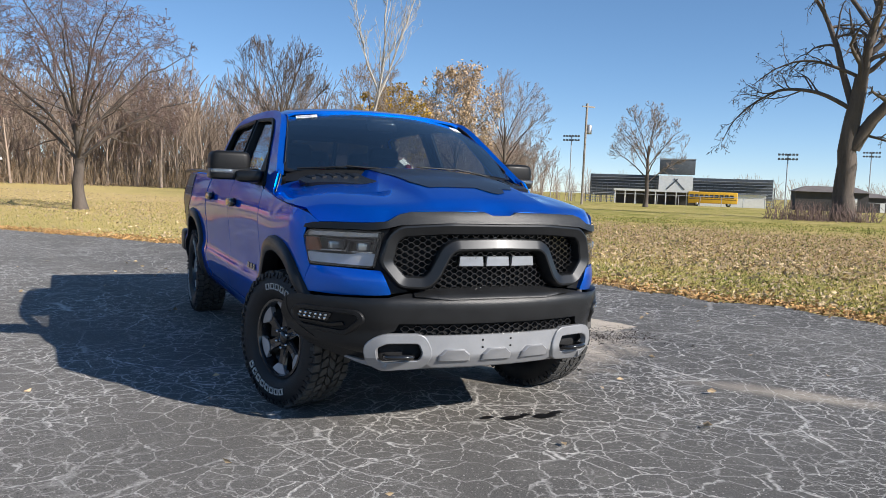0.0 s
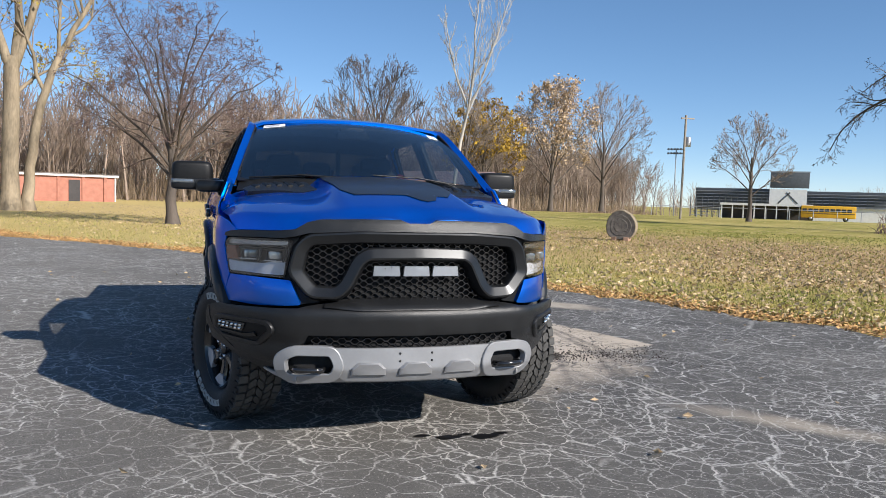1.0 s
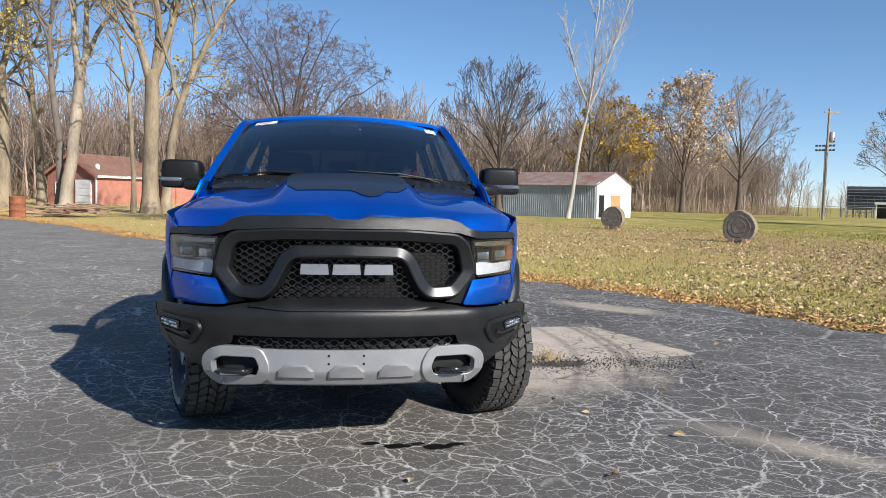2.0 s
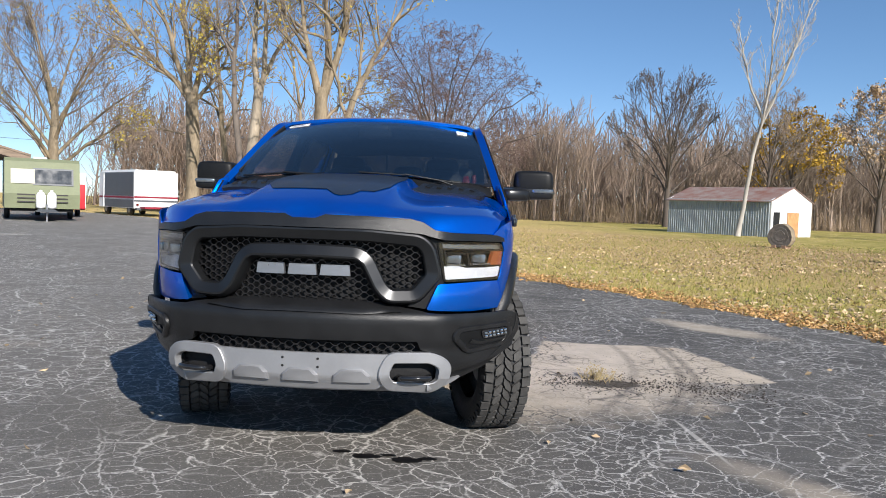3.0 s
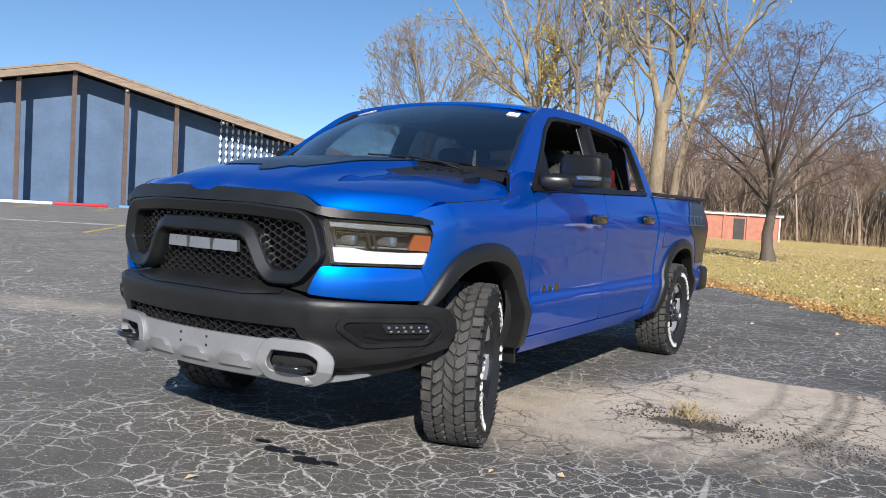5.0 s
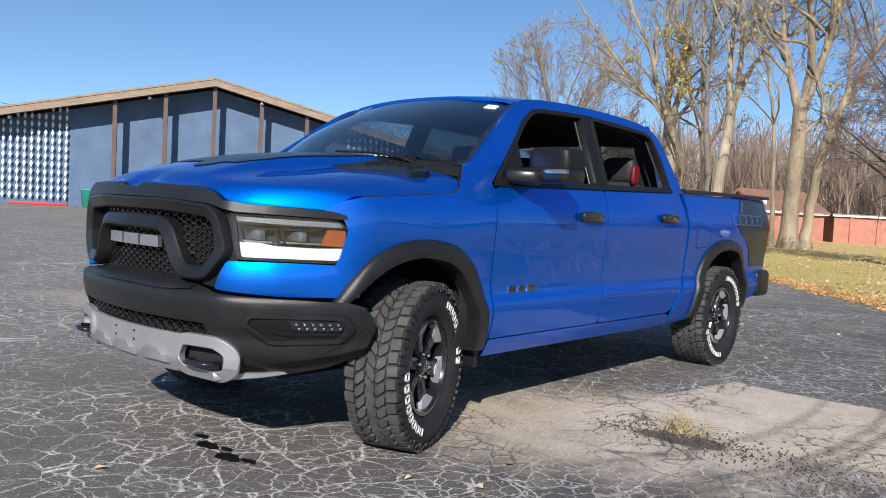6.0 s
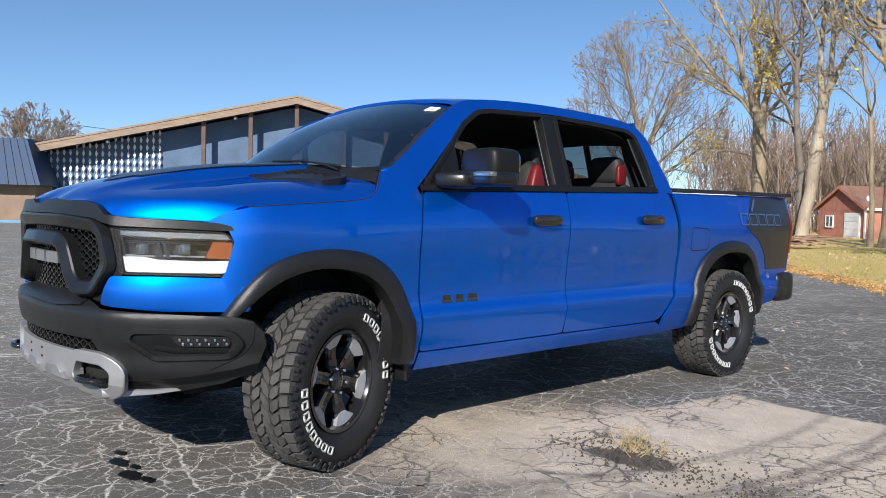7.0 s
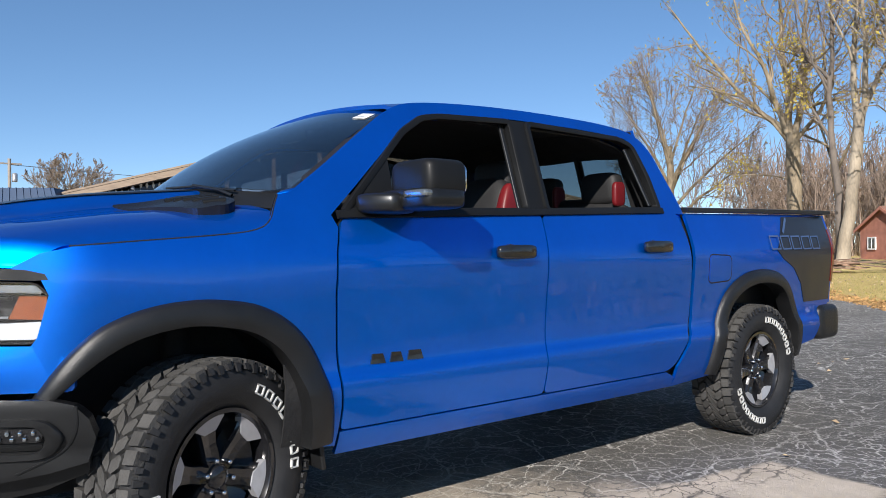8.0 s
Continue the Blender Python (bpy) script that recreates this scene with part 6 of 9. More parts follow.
def build_mirrors():
    for s in (1, -1):
        bm = bmesh.new()
        blob_bm(bm, (s * 1.130, 0.845, 1.492), (0.138, 0.105, 0.076), 0.36, (26, 16), taper=0.05)
        m = part("door_mirror", bm, M["satin_black"], truck, "satin black door mirror with a grey lower shell", True)
        bm = bmesh.new()
        blob_bm(bm, (s * 1.095, 0.835, 1.412), (0.178, 0.108, 0.043), 0.36, (26, 14))
        part("mirror_base", bm, M["gunmetal"], m, "dark grey lower shell", True)
        bm = bmesh.new()
        blob_bm(bm, (s * 0.985, 0.740, 1.398), (0.105, 0.105, 0.043), 0.45, rot=Euler((0, 0, s * 0.5)).to_matrix())
        part("mirror_arm", bm, M["gunmetal"], m, "", True)
        bm = bmesh.new()
        blob_bm(bm, (s * 1.190, 0.752, 1.428), (0.076, 0.034, 0.016), 0.45)
        part("turn_signal", bm, M["reflector"], m, "clear turn signal strip", True)
        bm = bmesh.new()
        blob_bm(bm, (s * 1.130, 0.944, 1.490), (0.118, 0.009, 0.062), 0.4)
        part("mirror_glass", bm, M["chrome"], m, "", True)


build_flanks()
build_flares()
build_cab()
build_cabin()
build_mirrors()


# hood: a raised centre between two shoulders that fall to the shut line on the flank
HOOD_C = prof([(-1.06, 1.215), (-1.02, 1.245), (-0.95, 1.285), (-0.83, 1.325), (-0.56, 1.395), (-0.26, 1.445), (0.0, 1.47), (0.26, 1.485), (0.40, 1.485)])
HOOD_E = prof([(-1.06, 1.12), (-0.95, 1.150), (-0.80, 1.172), (-0.58, 1.205), (-0.25, 1.245), (0.12, 1.272), (0.25, 1.30), (0.40, 1.33)])
HOOD_S = prof([(0.0, 0.0), (0.28, 0.05), (0.345, 0.09), (0.40, 0.30), (0.46, 0.40), (0.62, 0.46), (0.76, 0.56), (0.86, 0.72), (0.93, 0.93), (0.97, 1.10)])


TRIM_TOP = prof([(0, 1.230), (0.05, 1.231), (0.10, 1.247), (0.3, 1.246), (0.5, 1.240), (0.56, 1.224), (0.615, 1.188), (0.7, 1.176), (0.82, 1.170), (0.935, 1.162)])


def hood_z(x, y):
    k = HOOD_S(abs(x))
    c, e = HOOD_C(y), HOOD_E(y)
    # the bulge fades out towards the grille
    f = max(0.0, min(1.0, (y + 1.0) / 0.55))
    k2 = (abs(x) / 0.95) ** 2.4
    k = k2 * (1 - f) + k * f
    z = c + (e - c) * k
    # rolled front edge, falling to the trim
    t = min(1.0, max(0.0, y - nose(x) - 0.008) / (0.10 + 0.10 * max(0.0, 1 - abs(x) / 0.7)))
    low = min(TRIM_TOP(abs(x)) - 0.004, z)
    return low + (z - low) * (1 - (1 - t) ** 2.4)


def hood_f(x, y, d=0.0):
    return Vector((x, y, hood_z(x, y) + d))


def hood_y(x, w):
    """Rows of the hood follow the nose in front and run straight across behind."""
    k = max(0.0, min(1.0, (-0.30 - w) / 0.71))
    return w + (nose(x) + 0.010 + 1.01) * k


def hood_w(x, y):
    lo, hi = -1.01, 0.6
    for _ in range(30):
        m = (lo + hi) / 2
        lo, hi = (m, hi) if hood_y(x, m) < y else (lo, m)
    return lo


def build_hood():
    front = [(0.03 + 0.04 * i, -1.01) for i in range(22)] + [(0.905, -1.01)]
    sides = [(0.925, -0.50), (0.936, -0.40), (0.952, -0.10), (0.958, 0.10), (0.956, 0.20), (0.944, 0.262), (0.90, 0.305), (0.80, 0.285), (0.70, 0.265), (0.50, 0.235), (0.25, 0.205)]
    half = front + [(x, hood_w(x, y)) for x, y in sides]
    out = half + [(0.0, 0.20)] + [(-x, y) for x, y in half[::-1]]
    sheet("hood", out, lambda x, w: hood_f(x, hood_y(x, w)), M["blue"], truck, "blue hood with matte black graphic", step=(0.025, 0.02), thick=0.02)
    hood = truck.children[-1]
    # matte graphic over the raised centre
    dec = [(-0.34, 0.19), (-0.35, -0.10), (-0.33, -0.52), (-0.27, -0.655), (0.02, -0.665), (0.08, -0.76), (0.115, -0.78), (0.17, -0.75), (0.20, -0.665), (0.27, -0.655), (0.33, -0.52), (0.35, -0.10), (0.34, 0.19)]
    d = sheet("hood_graphic", dec[::-1], lambda x, y: hood_f(x, y, 0.005), M["decal"], truck, "matte black graphic on the hood", step=(0.03, 0.04), thick=0.002)
    line = [(0.03, -0.30), (0.03, -0.65), (0.115, -0.755), (0.19, -0.65), (0.12, -0.53), (0.12, -0.28)]
    band("graphic_outline", line, lambda x, y, h=0: hood_f(x, y, 0.004 + h), M["decal_line"], d, "grey outline", width=0.010, depth=0.001)
    for s in (1, -1):
        # black scoop that rises towards the windscreen, with fins across its back
        v = [(s * 0.40, -0.17), (s * 0.52, -0.12), (s * 0.80, 0.01), (s * 0.83, 0.13), (s * 0.78, 0.185), (s * 0.45, 0.16)]
        lift = lambda y: 0.004 + 0.036 * max(0.0, min(1.0, (y + 0.15) / 0.24)) ** 1.3
        ins = sheet("hood_vent", rounded(v, 0.03, 3), lambda x, y: hood_f(x, y, lift(y)), M["black_plastic"], truck, "black hood vent insert", step=(0.03, 0.03), thick=0.045)
        for k in range(5):
            x0 = 0.475 + 0.066 * k
            band("vent_fin", [(s * x0, 0.020 + 0.012 * k), (s * (x0 + 0.020), 0.150)], lambda x, y, h=0: hood_f(x, y, lift(y) + h), M["satin_black"], ins, "", width=0.030, depth=0.009)
        band("hood_gap", curve([(-0.46, 1.232), (-0.25, 1.248), (0.05, 1.271), (0.18, 1.291), (0.236, 1.326), (0.263, 1.38), (0.286, 1.426)], 4), lambda y, z, d=0.0: side(s)(y, z, d), M["under"], truck, "", width=0.0045, depth=0.001)
    # underside closing
    sheet("engine_cover", [(-0.9, -0.45), (0.9, -0.45), (0.9, 0.4), (-0.9, 0.4)], lambda x, y: (x, y, 1.12), M["under"], truck, step=(1, 1), thick=0.02)


def fr(x, z, d=0.0):
    """Front skin of the nose; d stands out from it."""
    y = nose(x)
    g = (nose(x + 0.003) - nose(x - 0.003)) / 0.006
    n = Vector((g, -1.0)).normalized()
    return Vector((x + n.x * d, y + n.y * d, z))


BUMP = prof([(0.44, 0.06), (0.50, 0.005), (0.56, -0.008), (0.60, -0.012), (0.64, -0.028), (0.70, -0.040), (0.750, -0.044), (0.775, -0.040), (0.790, -0.020), (0.815, 0.02), (0.85, 0.06)])


def bump_f(x, z, d=0.0):
    return fr(x, z, -BUMP(z) + d)


def inside(p, poly):
    x, y = p
    c = False
    for i in range(len(poly)):
        (x0, y0), (x1, y1) = poly[i - 1], poly[i]
        if (y0 > y) != (y1 > y) and x < (x1 - x0) * (y - y0) / (y1 - y0) + x0:
            c = not c
    return c


def honeycomb(name, pockets, f, parent, dx=0.030, dz=0.0165, w=0.0055, depth=0.014):
    """Black chain-link grille: zigzag wires in mirrored rows, kept inside the pockets."""
    bm = bmesh.new()
    xs0, xs1 = min(p[0] for q in pockets for p in q), max(p[0] for q in pockets for p in q)
    zs0, zs1 = min(p[1] for q in pockets for p in q), max(p[1] for q in pockets for p in q)
    row = 0
    z = zs0
    while z < zs1:
        x, k = xs0, 0
        pts = []
        while x < xs1:
            up = dz * 0.42 * (1 if (k // 2 + row) % 2 else -1)
            pts.append((x, z + up))
            x += dx * (0.55 if k % 2 == 0 else 0.45)
            k += 1
        for a, b in zip(pts, pts[1:]):
            m = ((a[0] + b[0]) / 2, (a[1] + b[1]) / 2)
            if not any(inside(m, q) for q in pockets):
                continue
            t = (Vector(b) - Vector(a)).normalized()
            nn = Vector((-t.y, t.x)) * w / 2
            vs = []
            for p in (Vector(a) - t * w * 0.3, Vector(b) + t * w * 0.3):
                for o, h in ((-1, 0), (-0.6, 1), (0.6, 1), (1, 0)):
                    vs.append(bm.verts.new(f(*(p + nn * o), h * depth)))
            for q in ((0, 1, 5, 4), (1, 2, 6, 5), (2, 3, 7, 6)):
                bm.faces.new([vs[i] for i in q])
        z += dz
        row += 1
    bmesh.ops.recalc_face_normals(bm, faces=bm.faces[:])
    return part(name, bm, M["gloss_black"], parent, "gloss black honeycomb mesh")


def mirror_poly(half):
    return half + [(-x, z) for x, z in half[::-1]]


def build_front():
    # trim bar between hood and grille, running out over the lamps
    top = [(0.0, 1.228), (0.055, 1.228), (0.10, 1.246), (0.30, 1.244), (0.50, 1.238), (0.56, 1.222), (0.615, 1.186), (0.70, 1.174), (0.82, 1.168), (0.915, 1.160), (0.945, 1.146), (0.95, 1.128)]
    low = [(0.93, 1.126), (0.80, 1.134), (0.66, 1.140), (0.615, 1.150), (0.55, 1.168), (0.30, 1.184), (0.0, 1.188)]
    half = top[1:] + low[:-1]
    sheet("nose_trim", half + [(-x, z) for x, z in half[::-1]], lambda x, z: fr(x, z, 0.004 + (0.008 + 0.02 * max(0, 1.24 - z) / 0.09) * max(0.0, min(1.0, (0.90 - abs(x)) / 0.25))), M["black_plastic"], truck, "satin black nose trim", step=(0.06, 0.02), thick=0.05)
    # grille frame: outer hexagon and inner arch, swept mouldings
    frame = [(-0.30, 1.158), (0.30, 1.158), (0.545, 1.140), (0.592, 1.095), (0.618, 0.965), (0.535, 0.862), (0.41, 0.858), (0.365, 0.900), (0.30, 1.032), (0.255, 1.062), (0.0, 1.068), (-0.255, 1.062), (-0.30, 1.032), (-0.365, 0.900), (-0.41, 0.858), (-0.535, 0.862), (-0.618, 0.965), (-0.592, 1.095), (-0.545, 1.140)]
    gprf = [(-0.5, -1.2), (-0.5, 0.35), (-0.42, 0.55), (0.18, 1.0), (0.30, 0.96), (0.5, 0.15), (0.5, -1.2)]
    g = band("grille_frame", rounded(frame, 0.03, 3), lambda x, z, d=0: fr(x, z, d - 0.004), M["gunmetal"], truck, "satin graphite grille surround", width=0.072, depth=0.040, closed=True, profile=gprf)
    mark_sharp(g, 30)
    outer = [(-0.50, 1.13), (0.50, 1.13), (0.56, 1.09), (0.585, 0.97), (0.52, 0.885), (0.42, 0.885), (0.32, 1.06), (0.26, 1.09), (-0.26, 1.09), (-0.32, 1.06), (-0.42, 0.885), (-0.52, 0.885), (-0.585, 0.97), (-0.56, 1.09)]
    centre = [(-0.24, 1.04), (0.24, 1.04), (0.275, 1.01), (0.345, 0.87), (0.36, 0.835), (-0.36, 0.835), (-0.345, 0.87), (-0.275, 1.01)]
    honeycomb("grille_mesh", [outer, centre], lambda x, z, d=0: fr(x, z, d - 0.045), g)
    sheet("grille_backing", mirror_poly([(0.55, 1.15), (0.62, 1.0), (0.62, 0.90), (0.52, 0.82)]), lambda x, z: fr(x, z, -0.075), M["under"], g, "", step=(0.1, 0.2), thick=0.02)
    # filler between frame and lamps
    for s in (1, -1):
        sheet("grille_cheek", [(s * 0.60, 1.15), (s * 0.655, 1.135), (s * 0.675, 0.94), (s * 0.60, 0.80), (s * 0.50, 0.815), (s * 0.55, 0.855), (s * 0.632, 0.955), (s * 0.605, 1.09)], lambda x, z: fr(x, z, -0.006), M["satin_black"], truck, step=(0.05, 0.05), thick=0.03)
        # lower arm of the frame down to the bumper
    # emblem: three plain silver blocks
    for x0, x1 in ((-0.232, -0.092), (-0.075, 0.065), (0.080, 0.226)):
        w = x1 - x0
        shp = [(x0, 0.955), (x1, 0.955), (x1 - w * 0.04, 1.006), (x0 + w * 0.04, 1.006)]
        b = sheet("emblem_block", shp[::-1], lambda x, z: fr(x, z, 0.006), M["badge"], g, "bright silver emblem block", step=(0.2, 0.2), thick=0.022)
    # bumper skin
    upper = [(0.0, 0.83), (0.36, 0.83), (0.44, 0.815), (0.56, 0.795), (0.60, 0.785), (0.80, 0.774), (0.955, 0.762), (0.990, 0.745), (1.010, 0.700), (1.018, 0.64), (1.005, 0.56), (0.95, 0.53), (0.86, 0.50), (0.74, 0.475), (0.66, 0.47), (0.66, 0.56), (0.60, 0.595), (0.565, 0.605), (0.545, 0.648), (0.0, 0.652)]
    half = [p for p in upper if p[0] > 0]
    sheet("front_bumper", half + [(-x, z) for x, z in half[::-1]], bump_f, M["black_plastic"], truck, "textured black plastic front bumper", step=(0.045, 0.022), thick=0.05)
    bumper = truck.children[-1]
    # raised step on the bumper's top
    shelf = [(-0.47 + 0.047 * i, 0.800 + 0.010 * math.sin(math.pi * i / 20)) for i in range(21)]
    band("bumper_step", shelf, bump_f, M["black_plastic"], bumper, "", width=[0.022 + 0.040 * min(1.0, i / 4, (20 - i) / 4) for i in range(21)], depth=0.020, profile=[(-0.5, -0.6), (-0.44, 0.5), (-0.30, 0.95), (0.0, 1.1), (0.35, 0.7), (0.5, -0.4)])
    lowg = mirror_poly([(0.53, 0.640), (0.55, 0.592)])
    honeycomb("lower_grille_mesh", [lowg], lambda x, z, d=0: fr(x, z, d - 0.012), bumper, dx=0.032, dz=0.0165)
    sheet("lower_grille_backing", mirror_poly([(0.56, 0.66), (0.58, 0.56)]), lambda x, z: fr(x, z, -0.04), M["under"], bumper, "", step=(0.1, 0.2), thick=0.02)
    # wheel-side return of the bumper and lower valance
    for s in (1, -1):
        sheet("lower_valance", [(s * 0.655, 0.475), (s * 0.74, 0.478), (s * 0.86, 0.503), (s * 0.95, 0.533), (s * 1.005, 0.562), (s * 1.0, 0.515), (s * 0.93, 0.455), (s * 0.82, 0.415), (s * 0.68, 0.405)], lambda x, z: fr(x, z, -0.025 - 0.5 * (0.56 - z)), M["black_plastic"], bumper, "", step=(0.06, 0.04), thick=0.03)
        # fog lamp pocket: a six-sided recess, a pale lower lip and a cluster of clear cells
        fp = [(s * 0.70, 0.662), (s * 0.715, 0.700), (s * 0.945, 0.696), (s * 0.965, 0.645), (s * 0.945, 0.588), (s * 0.775, 0.580)]
        fo = band("fog_pocket", rounded(fp, 0.02, 3), bump_f, M["black_plastic"], bumper, "", width=0.026, depth=0.016, closed=True)
        sheet("pocket_floor", fp, lambda x, z: bump_f(x, z, 0.004), M["satin_black"], fo, "", step=(0.08, 0.08), thick=0.004)
        band("pocket_lip", [(s * 0.775, 0.632), (s * 0.825, 0.615), (s * 0.945, 0.618)], bump_f, M["gunmetal"], fo, "", width=0.024, depth=0.014)
        lamp = sheet("fog_lamp", rounded([(s * 0.815, 0.682), (s * 0.948, 0.678), (s * 0.944, 0.634), (s * 0.835, 0.636)], 0.010, 2), lambda x, z: bump_f(x, z, 0.010), M["gloss_black"], fo, "clear fog lamp", step=(0.1, 0.1), thick=0.006)
        for k in range(6):
            for j in range(2):
                x = s * (0.838 + 0.019 * k + 0.006 * j)
                cushion("led", bump_f(x, 0.666 - 0.018 * j, 0.013), (0.008, 0.006, 0.007), M["chrome"] if (k + j) % 3 else M["reflector"], lamp, p=0.6)
    # fine seams where the outer bumper ends join the middle
    for s in (1, -1):
        band("bumper_seam", curve([(s * 0.992, 0.742), (s * 0.990, 0.660), (s * 0.965, 0.590), (s * 0.90, 0.530)], 4), bump_f, M["gunmetal"], bumper, "", width=0.006, depth=0.003)
    # silver skid plate with hook openings
    plate = mirror_poly([(0.43, 0.583), (0.40, 0.43), (0.36, 0.405)])

    def skid_f(x, z, d=0.0):
        return fr(x, z, 0.022 - 0.55 * max(0, 0.47 - z) + d)

    sk = sheet("skid_plate", plate, skid_f, M["silver"], truck, "satin silver skid plate", step=(0.08, 0.03), thick=0.02)
    for s in (1, -1):
        ring = rounded([(s * 0.425, 0.568), (s * 0.62, 0.568), (s * 0.672, 0.525), (s * 0.665, 0.44), (s * 0.625, 0.412), (s * 0.42, 0.425), (s * 0.39, 0.49)], 0.03, 4)
        hs = band("hook_surround", ring, skid_f, M["silver"], sk, "silver tow hook surround", width=0.052, depth=0.014, closed=True, profile=[(-0.5, -1.5), (-0.5, 0.75), (-0.42, 1.0), (0.42, 1.0), (0.5, 0.75), (0.5, -1.5)])
        mark_sharp(hs, 20)
        sheet("hook_recess", ring, lambda x, z: skid_f(x, z, -0.05), M["under"], sk, "", step=(0.1, 0.1), thick=0.01)
        hk = [skid_f(s * 0.47, 0.47, -0.03), skid_f(s * 0.48, 0.475, 0.03), skid_f(s * 0.54, 0.478, 0.05), skid_f(s * 0.60, 0.475, 0.03), skid_f(s * 0.61, 0.47, -0.03)]
        rod("tow_hook", curve(hk, 5), 0.014, M["gloss_black"], truck, "black steel tow hook", 8)
        # lower corner of the plate sweeping back
        band("skid_wing", curve([(s * 0.60, 0.418), (s * 0.68, 0.420), (s * 0.76, 0.420), (s * 0.84, 0.428)], 4), lambda x, z, d=0.0: fr(x, z, 0.004 - 0.50 * max(0, abs(x) - 0.60) + d), M["silver"], sk, "", width=[0.04 - 0.0022 * i for i in range(13)], depth=0.014)
    sheet("skid_lip", mirror_poly([(0.64, 0.425), (0.60, 0.385)]), lambda x, z: fr(x, z, -0.02 - 1.3 * (0.425 - z)), M["silver"], sk, "", step=(0.08, 0.05), thick=0.015)
    for x in (-0.245, 0.0, 0.245):
        pd = [(x - 0.092, 0.440), (x + 0.092, 0.440), (x + 0.088, 0.478), (x + 0.055, 0.508), (x - 0.055, 0.508), (x - 0.088, 0.478)]
        raised_pad(sk, pd, skid_f)
    for x, z in ((-0.085, 0.555), (-0.085, 0.515), (0.085, 0.555), (0.085, 0.515)):
        cushion("bolt", skid_f(x, z, 0.001), (0.006, 0.004, 0.006), M["under"], sk, p=0.9)
    # lamps and blue corner panels
    for s in (1, -1):
        blue = [(s * 0.585, 0.800), (s * 0.635, 0.925), (s * 0.80, 0.928), (s * 0.955, 0.922), (s * 0.985, 0.85), (s * 0.985, 0.778), (s * 0.80, 0.780)]
        sheet("corner_panel", rounded(blue, 0.012, 2), lambda x, z: fr(x, z, (0.018 + 0.012 * math.sin(math.pi * min(1, max(0, (z - 0.775) / 0.16)))) * min(1.0, max(0.0, (0.985 - abs(x)) / 0.20)) - 0.008), M["blue"], truck, "blue bumper corner panel", step=(0.04, 0.025), thick=0.03)
        hl = [(s * 0.632, 1.128), (s * 0.80, 1.126), (s * 0.930, 1.118), (s * 0.955, 1.07), (s * 0.955, 0.945), (s * 0.925, 0.932), (s * 0.668, 0.936)]
        h = sheet("headlight", rounded(hl, 0.012, 3), lambda x, z: fr(x, z, -0.055), M["interior"], truck, "clear headlight with white light bar and amber reflector", step=(0.05, 0.05), thick=0.03)
        lens = sheet("headlight_lens", rounded(hl, 0.012, 3), lambda x, z: fr(x, z, 0.010 * min(1.0, max(0.0, (0.955 - abs(x)) / 0.08))), M["lens"], h, "clear lens", step=(0.05, 0.05), thick=0.004)
        lens.visible_shadow = False
        band("bezel", rounded(hl, 0.012, 3), lambda x, z, d=0: fr(x, z, d - 0.04), M["gloss_black"], h, "", width=0.007, depth=0.040, closed=True)
        bar = [(s * 0.670, 1.012), (s * 0.715, 1.016), (s * 0.775, 0.998), (s * 0.88, 0.994), (s * 0.942, 0.998), (s * 0.932, 0.943), (s * 0.68, 0.944)]
        sheet("light_bar", rounded(bar, 0.008, 2), lambda x, z: fr(x, z, -0.012), M["drl"], h, "white daytime light bar", step=(0.05, 0.05), thick=0.03)
        sheet("upper_strip", [(s * 0.645, 1.120), (s * 0.935, 1.111), (s * 0.940, 1.088), (s * 0.80, 1.092), (s * 0.650, 1.100)], lambda x, z: fr(x, z, -0.010), M["chrome_dark"], h, "silver upper strip", step=(0.05, 0.05), thick=0.03)
        band("strip_edge", [(s * 0.652, 1.094), (s * 0.80, 1.087), (s * 0.938, 1.083)], lambda x, z, d=0: fr(x, z, d - 0.012), M["gloss_black"], h, "", width=0.008, depth=0.006)
        sheet("amber_reflector", [(s * 0.905, 1.078), (s * 0.946, 1.076), (s * 0.946, 1.004), (s * 0.888, 1.008)], lambda x, z: fr(x, z, -0.008), M["amber"], h, "amber side reflector", step=(0.03, 0.05), thick=0.02)
        # two clear projector cells in stepped dark bowls
        for x, w2 in ((0.725, 0.038), (0.835, 0.046)):
            cushion("projector", fr(s * x, 1.044, -0.026), (w2, 0.02, 0.022), M["reflector"], h, "clear projector lens", p=0.3)
            for z0, k in ((1.073, "gunmetal"), (1.016, "chrome_dark")):
                band("projector_shelf", [(s * (x - w2 * 1.15), z0), (s * (x + w2 * 1.15), z0 - 0.003)], lambda u, v, d=0: fr(u, v, d - 0.028), M[k], h, "", width=0.009, depth=0.022)
        for x, z0, z1 in ((0.775, 1.078, 1.008), (0.790, 1.078, 1.008), (0.668, 1.09, 1.01)):
            band("divider", [(s * x, z0), (s * (x + 0.012), z1)], lambda u, v, d=0: fr(u, v, d - 0.03), M["gunmetal"], h, "", width=0.010, depth=0.024)


